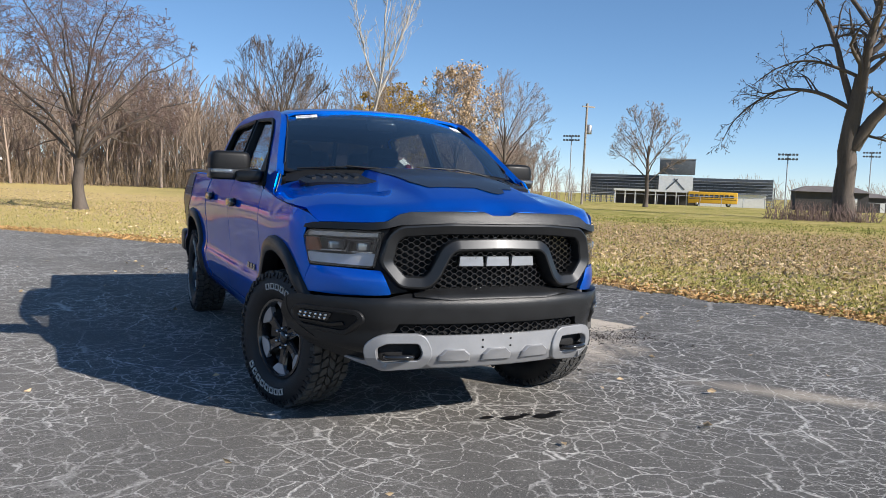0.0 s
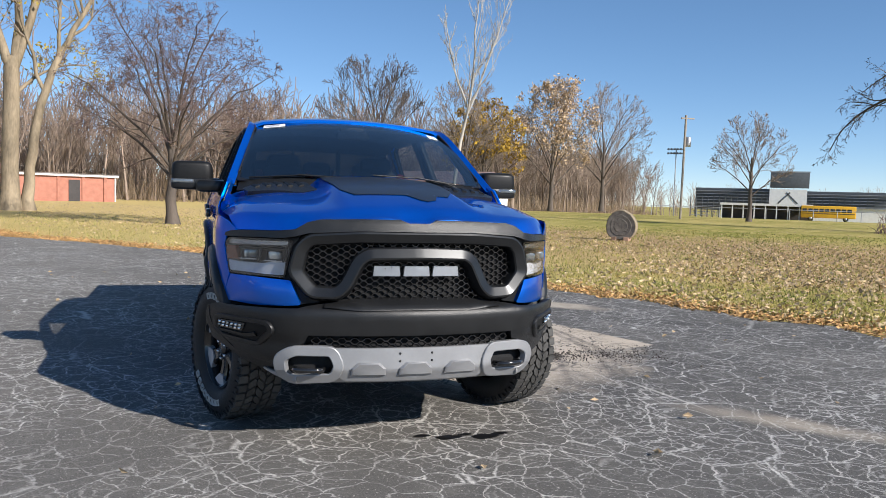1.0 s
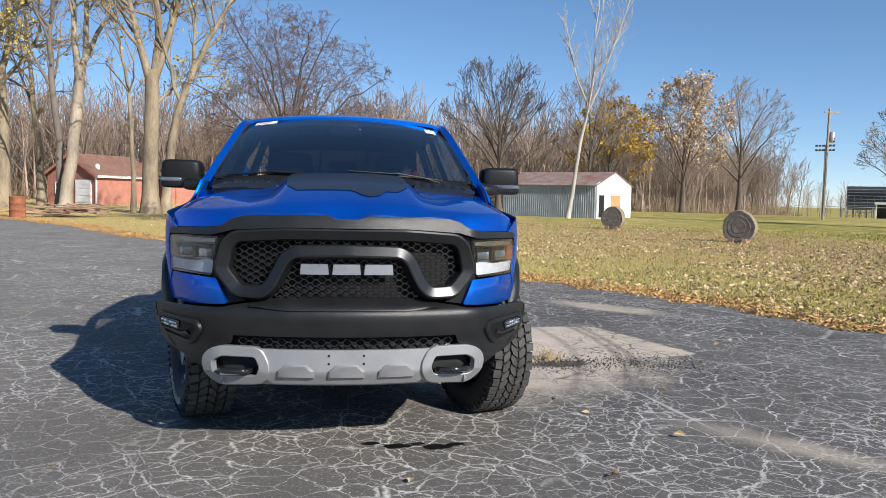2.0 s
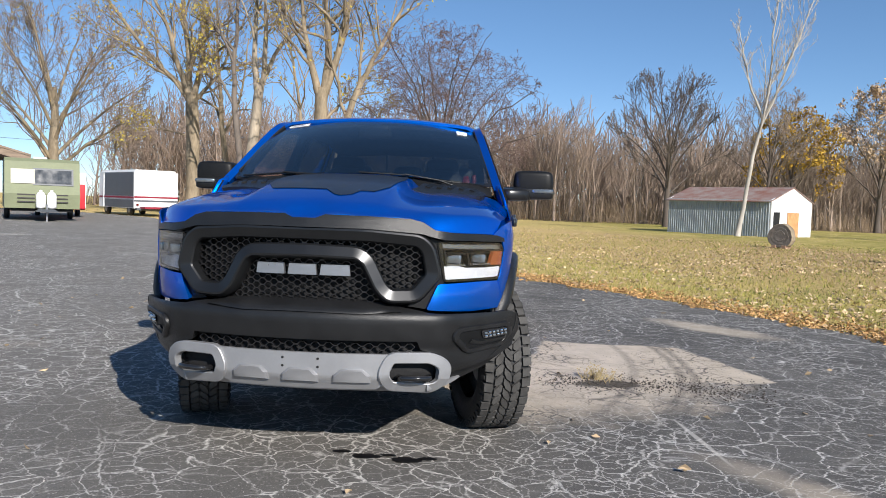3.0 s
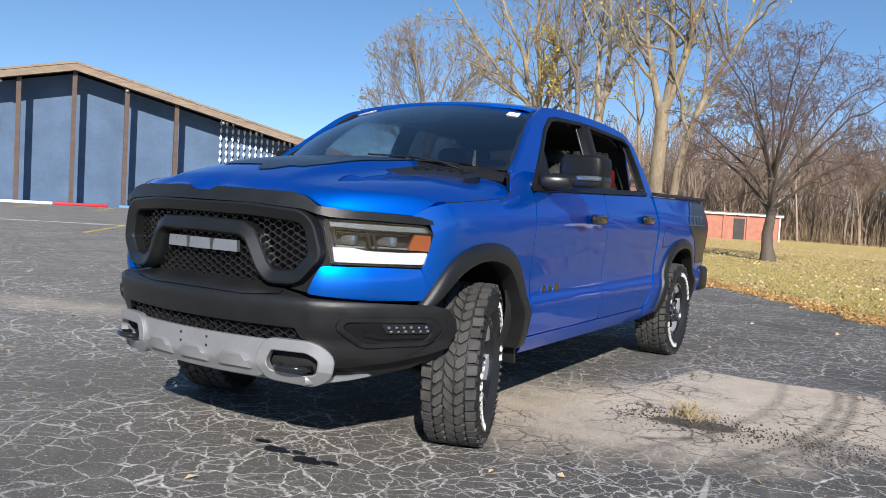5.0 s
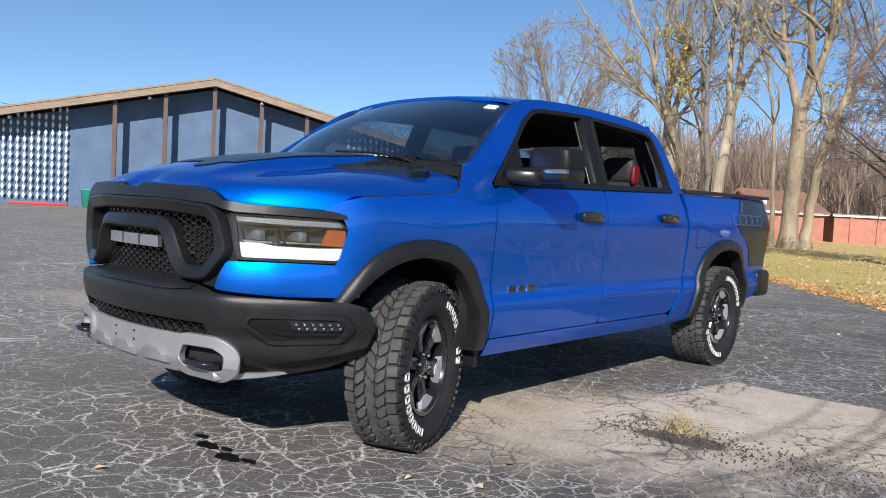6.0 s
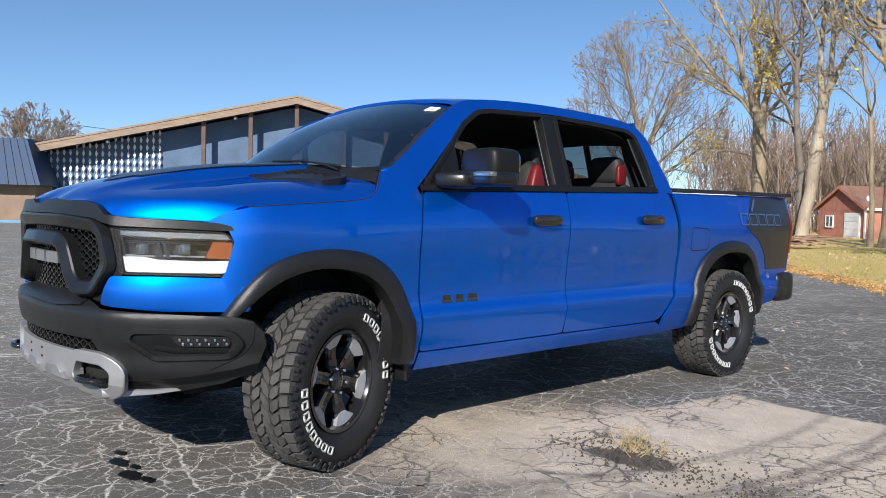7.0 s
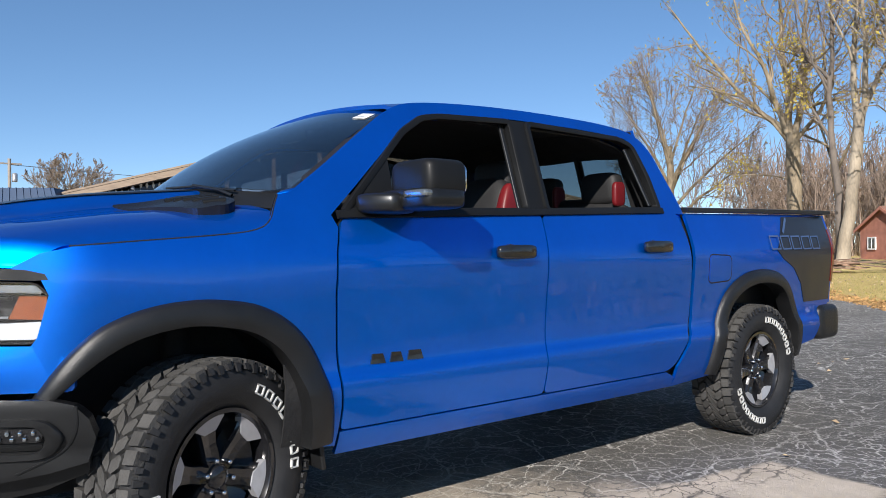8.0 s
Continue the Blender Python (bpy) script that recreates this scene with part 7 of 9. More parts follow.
def raised_pad(parent, poly, f):
    """A bevelled boss on the skid plate."""
    bm = bmesh.new()
    c = Vector((sum(p[0] for p in poly) / len(poly), sum(p[1] for p in poly) / len(poly)))
    r0 = [bm.verts.new(f(x, z, -0.005)) for x, z in poly]
    r1 = [bm.verts.new(f(*(c + (Vector(p) - c) * 0.97), 0.010)) for p in poly]
    r2 = [bm.verts.new(f(*(c + (Vector(p) - c) * 0.84), 0.018)) for p in poly]
    n = len(poly)
    for a, b in ((r0, r1), (r1, r2)):
        for i in range(n):
            bm.faces.new((a[i], a[(i + 1) % n], b[(i + 1) % n], b[i]))
    bm.faces.new(r2)
    bmesh.ops.recalc_face_normals(bm, faces=bm.faces[:])
    ob = part("skid_boss", bm, M["silver"], parent, "raised boss", True)
    mark_sharp(ob, 45)


# ---------- wheels ----------
TR, TW, RIM = 0.422, 0.138, 0.241


def build_wheel(name, label):
    """Wheel about the origin, axle along x, outer face towards +x."""
    w = lathe("wheel", [(0.02, -0.03), (RIM * 0.9, -0.06), (RIM, -0.10), (RIM + 0.006, -0.115), (RIM + 0.006, -0.10), (RIM - 0.02, -0.06), (RIM - 0.026, 0.04), (RIM - 0.012, 0.085), (RIM + 0.004, 0.10), (RIM + 0.004, 0.112), (RIM - 0.012, 0.112), (RIM - 0.022, 0.09), (RIM - 0.03, 0.03), (0.14, -0.015), (0.02, -0.01)], M["wheel"], None, label, axis="x", segs=48)
    mark_sharp(w, 40)
    # six broad dark spokes, each ending in a machined pad against the rim
    for i in range(6):
        a = radians(60 * i + 15)
        R = Matrix.Rotation(a, 4, "X")
        bm = bmesh.new()
        sec = [(0.030, 0.030, 0.072), (0.075, 0.036, 0.070), (0.120, 0.034, 0.070), (0.165, 0.040, 0.077), (0.200, 0.056, 0.086), (0.228, 0.070, 0.090)]
        rings = []
        for r, hw, x in sec:
            rings.append([bm.verts.new(R @ Vector(p)) for p in ((x - 0.075, -hw * 0.9, r), (x - 0.014, -hw, r), (x, -hw * 0.80, r), (x - 0.004, 0, r), (x, hw * 0.80, r), (x - 0.014, hw, r), (x - 0.075, hw * 0.9, r))])
        for r0, r1 in zip(rings, rings[1:]):
            for k in range(7):
                bm.faces.new((r0[k], r0[(k + 1) % 7], r1[(k + 1) % 7], r1[k]))
        bm.faces.new(rings[0][::-1])
        bm.faces.new(rings[-1])
        bmesh.ops.recalc_face_normals(bm, faces=bm.faces[:])
        sp = part("spoke", bm, M["wheel"], w)
        bm = bmesh.new()
        pad = [(0.168, -0.022), (0.166, 0.030), (0.196, 0.062), (0.222, 0.088), (0.236, 0.045), (0.239, 0.0), (0.236, -0.045), (0.222, -0.088), (0.196, -0.054)]
        v0 = [bm.verts.new(R @ Vector((0.0815 + (r - 0.168) * 0.24, t, r))) for r, t in pad]
        v1 = [bm.verts.new(R @ Vector((0.0500 + (r - 0.168) * 0.24, t, r))) for r, t in pad]
        bm.faces.new(v0)
        bm.faces.new(v1[::-1])
        for k in range(len(pad)):
            bm.faces.new((v0[k], v1[k], v1[(k + 1) % len(pad)], v0[(k + 1) % len(pad)]))
        bmesh.ops.recalc_face_normals(bm, faces=bm.faces[:])
        part("machined_pad", bm, M["wheel_face"], sp, "machined silver spoke end")
        b = a + radians(30)
        lathe("lug_nut", [(0.004, -0.01), (0.010, 0.0), (0.010, 0.02), (0.006, 0.028)], M["chrome"], w, axis="x", segs=8, at=(0.068, 0.062 * math.sin(b), 0.062 * math.cos(b)))
    lathe("hub_cap", [(0.005, 0.03), (0.045, 0.03), (0.044, 0.078), (0.036, 0.088), (0.005, 0.09)], M["wheel"], w, axis="x", segs=24)
    lathe("brake_disc", [(0.03, -0.05), (0.175, -0.05), (0.175, -0.025), (0.03, -0.025)], M["steel"], w, axis="x", segs=32)
    # tyre carcass
    tyre = lathe("tyre", [(RIM + 0.004, -0.10), (RIM + 0.03, -0.128), (0.32, -0.142), (0.375, -0.135), (0.398, -0.118), (0.405, -0.09), (0.408, 0.0), (0.405, 0.09), (0.398, 0.118), (0.375, 0.135), (0.32, 0.142), (RIM + 0.03, 0.128), (RIM + 0.004, 0.10)], M["rubber"], w, "black all-terrain tyre with white raised marks", axis="x", segs=64, caps=False)
    # tread blocks: staggered hexagon rows and shoulder lugs
    VV, QQ, base = [], [], 0
    rng = random.Random(3)

    def block(shape, r_top, r_bot, shoulder=0):
        nonlocal base
        n = len(shape)
        c = np.mean(shape, axis=0)
        top, bot = [], []
        for a, x in shape:
            ti = (a, x) - c
            for r, k, lst in ((r_top, 0.93, top), (r_bot, 1.0, bot)):
                aa, xx = c + np.array(ti) * k
                rr = r - 0.10 * max(0, abs(xx) - 0.09) ** 1.5 * 4
                lst.append((xx, rr * math.sin(aa), rr * math.cos(aa)))
        VV.extend(top + bot)
        for i in range(n):
            j = (i + 1) % n
            QQ.append((base + i, base + j, base + n + j, base + n + i))
        ctr = np.mean(top, axis=0)
        VV.append(tuple(ctr))
        for i in range(n):
            QQ.append((base + 2 * n, base + (i + 1) % n, base + i, base + i))
        base += 2 * n + 1

    N = 44
    for i in range(N):
        for row, (x0, off, sk) in enumerate(((-0.052, 0.0, 0.55), (0.0, 0.5, -0.9), (0.052, 0.3, 0.4))):
            a0 = 2 * math.pi * (i + off) / N
            da = 2 * math.pi / N
            hw = 0.0255
            sh = [(a0 - da * 0.49, x0 - hw * 0.4), (a0 - da * 0.22, x0 - hw), (a0 + da * 0.34, x0 - hw * 0.9), (a0 + da * 0.48, x0 + hw * 0.35), (a0 + da * 0.20, x0 + hw), (a0 - da * 0.34, x0 + hw * 0.85)]
            sh = np.array([(a + sk * (x - x0) * 1.2 / 0.42, x) for a, x in sh])
            block(sh, TR + rng.uniform(-0.001, 0.001), 0.402)
            # a sipe splits the block
        for s in (-1, 1):
            for j in range(1):
                a0 = 2 * math.pi * (i + (0.5 if s > 0 else 0.0) + 0.25) / N
                da = 2 * math.pi / N
                ext = 0.135 if i % 2 else 0.128
                sh = np.array([(a0 - da * 0.45, s * 0.083), (a0 + da * 0.38, s * 0.081), (a0 + da * 0.44, s * ext), (a0 - da * 0.36, s * ext)])
                block(sh if s > 0 else sh[::-1], TR, 0.385)
    V = np.array(VV)
    tri = [q[:3] for q in QQ if q[2] == q[3]]
    quad = [q for q in QQ if q[2] != q[3]]
    mesh_np("tread", V, [tri, quad], M["tread"], tyre, "dusty chunky tread blocks")
    # sidewall lugs and white raised marks (plain bars on the sidewall)
    bm = bmesh.new()
    for i in range(60):
        a = 2 * math.pi * i / 60
        R = Matrix.Rotation(a, 3, "X")
        l = 0.030 if i % 2 else 0.020
        for s in (1, -1):
            vs = [R @ Vector((s * x, t, r)) for x, t, r in ((0.136, -0.011, 0.405), (0.136, 0.011, 0.405), (0.146, 0.008, 0.405 - l), (0.146, -0.008, 0.405 - l))]
            vb = [R @ Vector((s * 0.120, t, r)) for t, r in ((-0.012, 0.405), (0.012, 0.405), (0.010, 0.40 - l), (-0.010, 0.40 - l))]
            A, B2 = [bm.verts.new(v) for v in vs], [bm.verts.new(v) for v in vb]
            bm.faces.new(A)
            for k in range(4):
                bm.faces.new((A[k], B2[k], B2[(k + 1) % 4], A[(k + 1) % 4]))
    bmesh.ops.recalc_face_normals(bm, faces=bm.faces[:])
    part("sidewall_texture", bm, M["rubber"], tyre)["kind"] = "stuff"
    for start, count in ((26, 8), (204, 8)):
        for k in range(count):
            a = radians(start + 9.6 * k)
            R = Matrix.Rotation(-a, 3, "X")
            bm = bmesh.new()
            # hollow upright block
            for (t0, t1, r0, r1) in ((-0.019, 0.019, 0.3365, 0.342), (-0.019, 0.019, 0.304, 0.3095), (-0.019, -0.0135, 0.304, 0.342), (0.0135, 0.019, 0.304, 0.342)):
                vs = []
                for x in (0.136, 0.1475):
                    for t, r in ((t0, r0), (t1, r0), (t1, r1), (t0, r1)):
                        vs.append(bm.verts.new(R @ Vector((x, t, r))))
                for q in ((4, 5, 6, 7), (0, 1, 5, 4), (1, 2, 6, 5), (2, 3, 7, 6), (3, 0, 4, 7)):
                    bm.faces.new([vs[i] for i in q])
            bmesh.ops.recalc_face_normals(bm, faces=bm.faces[:])
            part("white_mark", bm, M["white_mark"], tyre, "white raised sidewall mark")
    return w


def build_wheels():
    STEER = 19.0
    w = build_wheel("wheel", "black six-spoke wheel with machined facets")
    w.parent = truck
    w.matrix_local = pose(0.865, 0.01, 0.412, 0, 0, STEER)
    spots = ((0.865, 3.70, 0, 20), (-0.865, 0.0, 180 + STEER, 40), (-0.865, 3.70, 180, 10))
    for x, y, rz, spin in spots:
        copy_thing(w, pose(x, y, 0.412, 0, 0, rz) @ pose(0, 0, 0, spin, 0, 0))


# ---------- bed, tail and underbody ----------
def build_rear():
    for s in (1, -1):
        band("bed_rail", [(2.95, 1.418), (3.8, 1.43), (4.78, 1.44)], lambda y, z, d=0: (s * (0.905 - d * 0 + (d - 0.01)), y, z + 0.012), M["black_plastic"], truck, "black bed rail cap", width=0.03, depth=0.05)
        box("bed_inner_wall", (s * 0.80, 3.85, 1.13), (0.04, 1.8, 0.56), M["black_plastic"], truck)
        # tail graphic and light
        gp = [(4.08, 1.408), (4.74, 1.424), (4.74, 1.0), (4.73, 0.82), (4.30, 0.82), (4.24, 0.95), (4.12, 1.06), (3.96, 1.13), (3.90, 1.18)]
        g = sheet("tail_graphic", gp, side(s, 0.004), M["decal"], truck, "dark matte graphic on the bed side", step=(0.06, 0.06), thick=0.004, flip=s < 0)
        for k in range(5):
            y0 = 3.82 + k * 0.145
            band("graphic_mark", [(y0, 1.19), (y0, 1.275), (y0 + 0.115, 1.277), (y0 + 0.115, 1.192), (y0, 1.19)], lambda y, z, d=0: side(s)(y, z, 0.009 + d), M["decal_line"], g, "grey outlined mark", width=0.010, depth=0.001)
        band("graphic_stripe", [(4.02, 1.30), (4.12, 1.40)], lambda y, z, d=0: side(s)(y, z, 0.009 + d), M["decal_line"], g, "", width=0.02, depth=0.001)
        sheet("tail_light", [(4.745, 1.33), (4.787, 1.33), (4.775, 0.95), (4.735, 0.95)], side(s, 0.008), M["taillight"], truck, "red tail light", step=(0.1, 0.06), thick=0.05, flip=s < 0)
        cushion("rear_bumper_corner", (s * 0.90, 4.66, 0.66), (0.10, 0.16, 0.125), M["black_plastic"], truck, "black rear bumper corner", p=0.4)
        if s > 0:
            fd = rounded([(3.09, 0.99), (3.33, 1.0), (3.33, 1.155), (3.09, 1.165)], 0.04, 4)
            band("fuel_door_gap", fd, side(s), M["under"], truck, "", width=0.007, depth=0.0015, closed=True)
            sheet("fuel_door", rounded([(3.096, 0.996), (3.324, 1.006), (3.324, 1.149), (3.096, 1.159)], 0.036, 4), side(s, 0.003), M["blue"], truck, "round-cornered fuel door", step=(0.1, 0.06), thick=0.004)
    box("rear_bumper", (0, 4.74, 0.66), (1.7, 0.14, 0.18), M["black_plastic"], truck, "black rear bumper", bevel=0.03)
    box("tailgate", (0, 4.74, 1.13), (1.66, 0.07, 0.62), M["blue"], truck, "blue tailgate", bevel=0.015)
    box("bed_floor", (0, 3.84, 0.84), (1.62, 1.78, 0.04), M["black_plastic"], truck)
    box("bed_front_wall", (0, 3.0, 1.1), (1.7, 0.04, 0.58), M["black_plastic"], truck)
    # chassis
    for s in (1, -1):
        box("frame_rail", (s * 0.43, 2.1, 0.50), (0.09, 5.2, 0.16), M["under"], truck)
        box("rocker_inner", (s * 0.80, 1.65, 0.50), (0.16, 2.2, 0.14), M["under"], truck)
        rod("lower_arm", [(s * 0.35, 0.12, 0.38), (s * 0.74, 0.02, 0.30)], 0.035, M["under"], truck, "", 6)
        rod("tie_rod", [(s * 0.25, -0.16, 0.38), (s * 0.72, -0.14, 0.36)], 0.018, M["under"], truck, "", 6)
        rod("coil_strut", [(s * 0.62, 0.02, 0.36), (s * 0.56, 0.02, 0.95)], 0.06, M["under"], truck, "", 8)
        rod("rear_shock", [(s * 0.6, 3.85, 0.40), (s * 0.5, 3.95, 0.85)], 0.035, M["under"], truck, "", 8)
    box("engine_shield", (0, 0.0, 0.52), (1.06, 1.5, 0.10), M["under"], truck, bevel=0.02)
    box("floor_pan", (0, 1.9, 0.60), (1.7, 2.6, 0.06), M["under"], truck)
    box("radiator", (0, -0.70, 0.85), (1.30, 0.12, 0.60), M["under"], truck)
    box("valance", (0, -0.70, 0.50), (1.25, 0.30, 0.16), M["under"], truck, bevel=0.03)
    rod("rear_axle", [(-0.75, 3.70, 0.41), (0.75, 3.70, 0.41)], 0.055, M["under"], truck, "", 10)
    cushion("differential", (0, 3.70, 0.41), (0.16, 0.15, 0.15), M["under"], truck, p=0.8)
    rod("drive_shaft", [(0, 1.2, 0.52), (0, 3.6, 0.43)], 0.04, M["under"], truck, "", 8)
    rod("exhaust_pipe", [(0.3, 1.0, 0.50), (0.35, 2.6, 0.48), (0.5, 4.6, 0.52)], 0.035, M["steel"], truck, "", 8)
    box("fuel_tank", (0.0 + 0.30, 2.35, 0.52), (0.32, 1.0, 0.22), M["under"], truck, bevel=0.03)


build_hood()
build_front()
build_wheels()
build_rear()


# ---------- field things ----------
def log_round(at, r, thick, rz, seed):
    """A huge slice of trunk stood on its edge, on a short wooden bed."""
    rng = random.Random(seed)
    t = thing("log_round", at, "weathered grey log slice standing on edge in the grass", "log", "log slices in the field", rz)
    n = 40
    rad = [r * (1 + 0.035 * math.sin(3 * i * 0.157 + seed) + rng.uniform(-0.02, 0.02)) for i in range(n)]
    bm = bmesh.new()
    rings = []
    for y, k in ((-thick / 2, 0.93), (-thick / 2 + 0.03, 1.0), (0, 1.02), (thick / 2 - 0.03, 1.0), (thick / 2, 0.93)):
        rings.append([bm.verts.new((rad[i] * k * math.sin(i * 2 * math.pi / n), y, r + rad[i] * k * math.cos(i * 2 * math.pi / n))) for i in range(n)])
    for a, b in zip(rings, rings[1:]):
        for i in range(n):
            bm.faces.new((a[i], a[(i + 1) % n], b[(i + 1) % n], b[i]))
    part("bark", bm, M["bark"], t)
    for y, s in ((-thick / 2 - 0.004, 1), (thick / 2 + 0.004, -1)):
        bm = bmesh.new()
        prev = None
        for k, dy in ((0.95, 0.0), (0.7, 0.012), (0.68, 0.0), (0.45, 0.012), (0.43, 0.0), (0.2, 0.01)):
            ring = [bm.verts.new((rad[i] * k * math.sin(i * 2 * math.pi / n), y + s * (dy + 0.006 * noise.noise((i * 0.9, k * 9, seed))), r + rad[i] * k * math.cos(i * 2 * math.pi / n))) for i in range(n)]
            if prev:
                for i in range(n):
                    bm.faces.new((prev[i], prev[(i + 1) % n], ring[(i + 1) % n], ring[i]))
            prev = ring
        bm.faces.new(prev)
        bmesh.ops.recalc_face_normals(bm, faces=bm.faces[:])
        part("cut_face", bm, M["log_face"], t)
    for x in (-0.25, 0.25):
        box("bed_block", (x * r * 1.6, 0, 0.06), (0.16, thick + 0.25, 0.16), M["plank"], t)


log_round((12.75, 30.4, -0.03), 0.53, 0.45, -38, 1)
log_round((13.75, 20.6, -0.03), 0.55, 0.45, -40, 2)


def build_shed():
    t = new("shed")
    u = Vector((0.694, -0.72, 0))
    v = Vector((0.72, 0.694, 0))
    t.matrix_world = Matrix(((u.x, v.x, 0, 12.8), (u.y, v.y, 0, 55.0), (0, 0, 1, -0.05), (0, 0, 0, 1)))
    tagged(t, "old ribbed metal shed with rusty roof and white gable", "shed")
    L, W, H, PK = 7.9, 5.6, 2.5, 3.45
    box("frame_core", (L / 2, W / 2, H / 2), (L - 0.1, W - 0.1, H), M["hut"], t)
    # ribbed sheets on the long side
    n = 44
    for i in range(n):
        x0 = i * L / n
        bm = bmesh.new()
        w = L / n
        pts = [(0, 0), (0.3 * w, 0), (0.42 * w, 0.05), (0.68 * w, 0.05), (0.8 * w, 0), (w, 0)]
        a = [bm.verts.new((x0 + px, -0.02 - py, 0.02)) for px, py in pts]
        b = [bm.verts.new((x0 + px, -0.02 - py, H)) for px, py in pts]
        for k in range(5):
            bm.faces.new((a[k], a[k + 1], b[k + 1], b[k]))
        part("metal_sheet", bm, M["metal_sheet"], t)
        bm = bmesh.new()
        a = [bm.verts.new((x0 + px, W + 0.02 + py, 0.02)) for px, py in pts]
        b = [bm.verts.new((x0 + px, W + 0.02 + py, H)) for px, py in pts]
        for k in range(5):
            bm.faces.new((b[k], b[k + 1], a[k + 1], a[k]))
        part("metal_sheet", bm, M["metal_sheet"], t)
    for s in (0, 1):
        bm = bmesh.new()
        y = -0.25 if s == 0 else W + 0.25
        vs = [bm.verts.new(p) for p in ((-0.2, y, H - 0.1), (L + 0.15, y, H - 0.1), (L + 0.15, W / 2, PK), (-0.2, W / 2, PK), (-0.2, y, H - 0.16), (L + 0.15, y, H - 0.16), (L + 0.15, W / 2, PK - 0.06), (-0.2, W / 2, PK - 0.06))]
        for q in ((0, 1, 2, 3), (7, 6, 5, 4), (0, 4, 5, 1), (1, 5, 6, 2), (2, 6, 7, 3), (3, 7, 4, 0)):
            bm.faces.new([vs[i] for i in q])
        bmesh.ops.recalc_face_normals(bm, faces=bm.faces[:])
        part("roof", bm, M["rust"], t, "rusty metal roof")
    for x, nm in ((L + 0.02, "gable_wall"), (-0.02, "gable_wall")):
        bm = bmesh.new()
        poly = [(0, 0), (W, 0), (W, H), (W / 2, PK - 0.06), (0, H)]
        a = [bm.verts.new((x - 0.04, y, z)) for y, z in poly]
        b = [bm.verts.new((x + 0.06, y, z)) for y, z in poly]
        bm.faces.new(a)
        bm.faces.new(b[::-1])
        for i in range(5):
            bm.faces.new((a[i], a[(i + 1) % 5], b[(i + 1) % 5], b[i]))
        bmesh.ops.recalc_face_normals(bm, faces=bm.faces[:])
        part(nm, bm, M["white_paint"], t, "white painted gable")
    d = box("door", (L + 0.10, 2.9, 0.85), (0.08, 1.5, 1.7), M["orange_door"], t, "weathered orange-brown door")
    box("door_frame", (L + 0.11, 2.9, 1.76), (0.1, 1.8, 0.12), M["white_paint"], t)
    # no hole: a near-black panel on the gable stands in for the shaded doorway
    box("opening", (L + 0.085, 0.7, 0.9), (0.04, 0.8, 1.6), M["under"], t)


build_shed()


def gabled(t, W, D, H, PK, wall, roof, over=0.35):
    """Walls and roof of a small gabled building; front gable along x at y = 0."""
    bm = bmesh.new()
    poly = [(0, 0), (W, 0), (W, H), (W / 2, PK), (0, H)]
    a = [bm.verts.new((x, 0, z)) for x, z in poly]
    b = [bm.verts.new((x, D, z)) for x, z in poly]
    bm.faces.new(a)
    bm.faces.new(b[::-1])
    for i in range(5):
        bm.faces.new((a[i], b[i], b[(i + 1) % 5], a[(i + 1) % 5]))
    bmesh.ops.recalc_face_normals(bm, faces=bm.faces[:])
    w = part("wall", bm, wall, t)
    k = (PK - H) / (W / 2)
    for s in (0, 1):
        x0, x1 = (-over, W / 2) if s == 0 else (W + over, W / 2)
        z0 = H - k * over
        bm = bmesh.new()
        vs = [bm.verts.new((x, y, z + dz)) for y in (-over, D + over) for x, z in ((x0, z0), (x1, PK)) for dz in (0.02, 0.16)]
        for q in ((0, 2, 3, 1), (4, 5, 7, 6), (0, 1, 5, 4), (2, 6, 7, 3), (1, 3, 7, 5), (0, 4, 6, 2)):
            bm.faces.new([vs[i] for i in q])
        bmesh.ops.recalc_face_normals(bm, faces=bm.faces[:])
        r = part("roof", bm, roof, t)
        bm = bmesh.new()
        vs = [bm.verts.new((x, y, z + dz)) for y in (-over - 0.05, -over - 0.003) for x, z in ((x0, z0), (x1, PK)) for dz in (-0.12, 0.14)]
        for q in ((0, 2, 3, 1), (4, 5, 7, 6), (0, 1, 5, 4), (2, 6, 7, 3), (1, 3, 7, 5), (0, 4, 6, 2)):
            bm.faces.new([vs[i] for i in q])
        bmesh.ops.recalc_face_normals(bm, faces=bm.faces[:])
        part("barge_board", bm, M["mortar"], r)
    return w


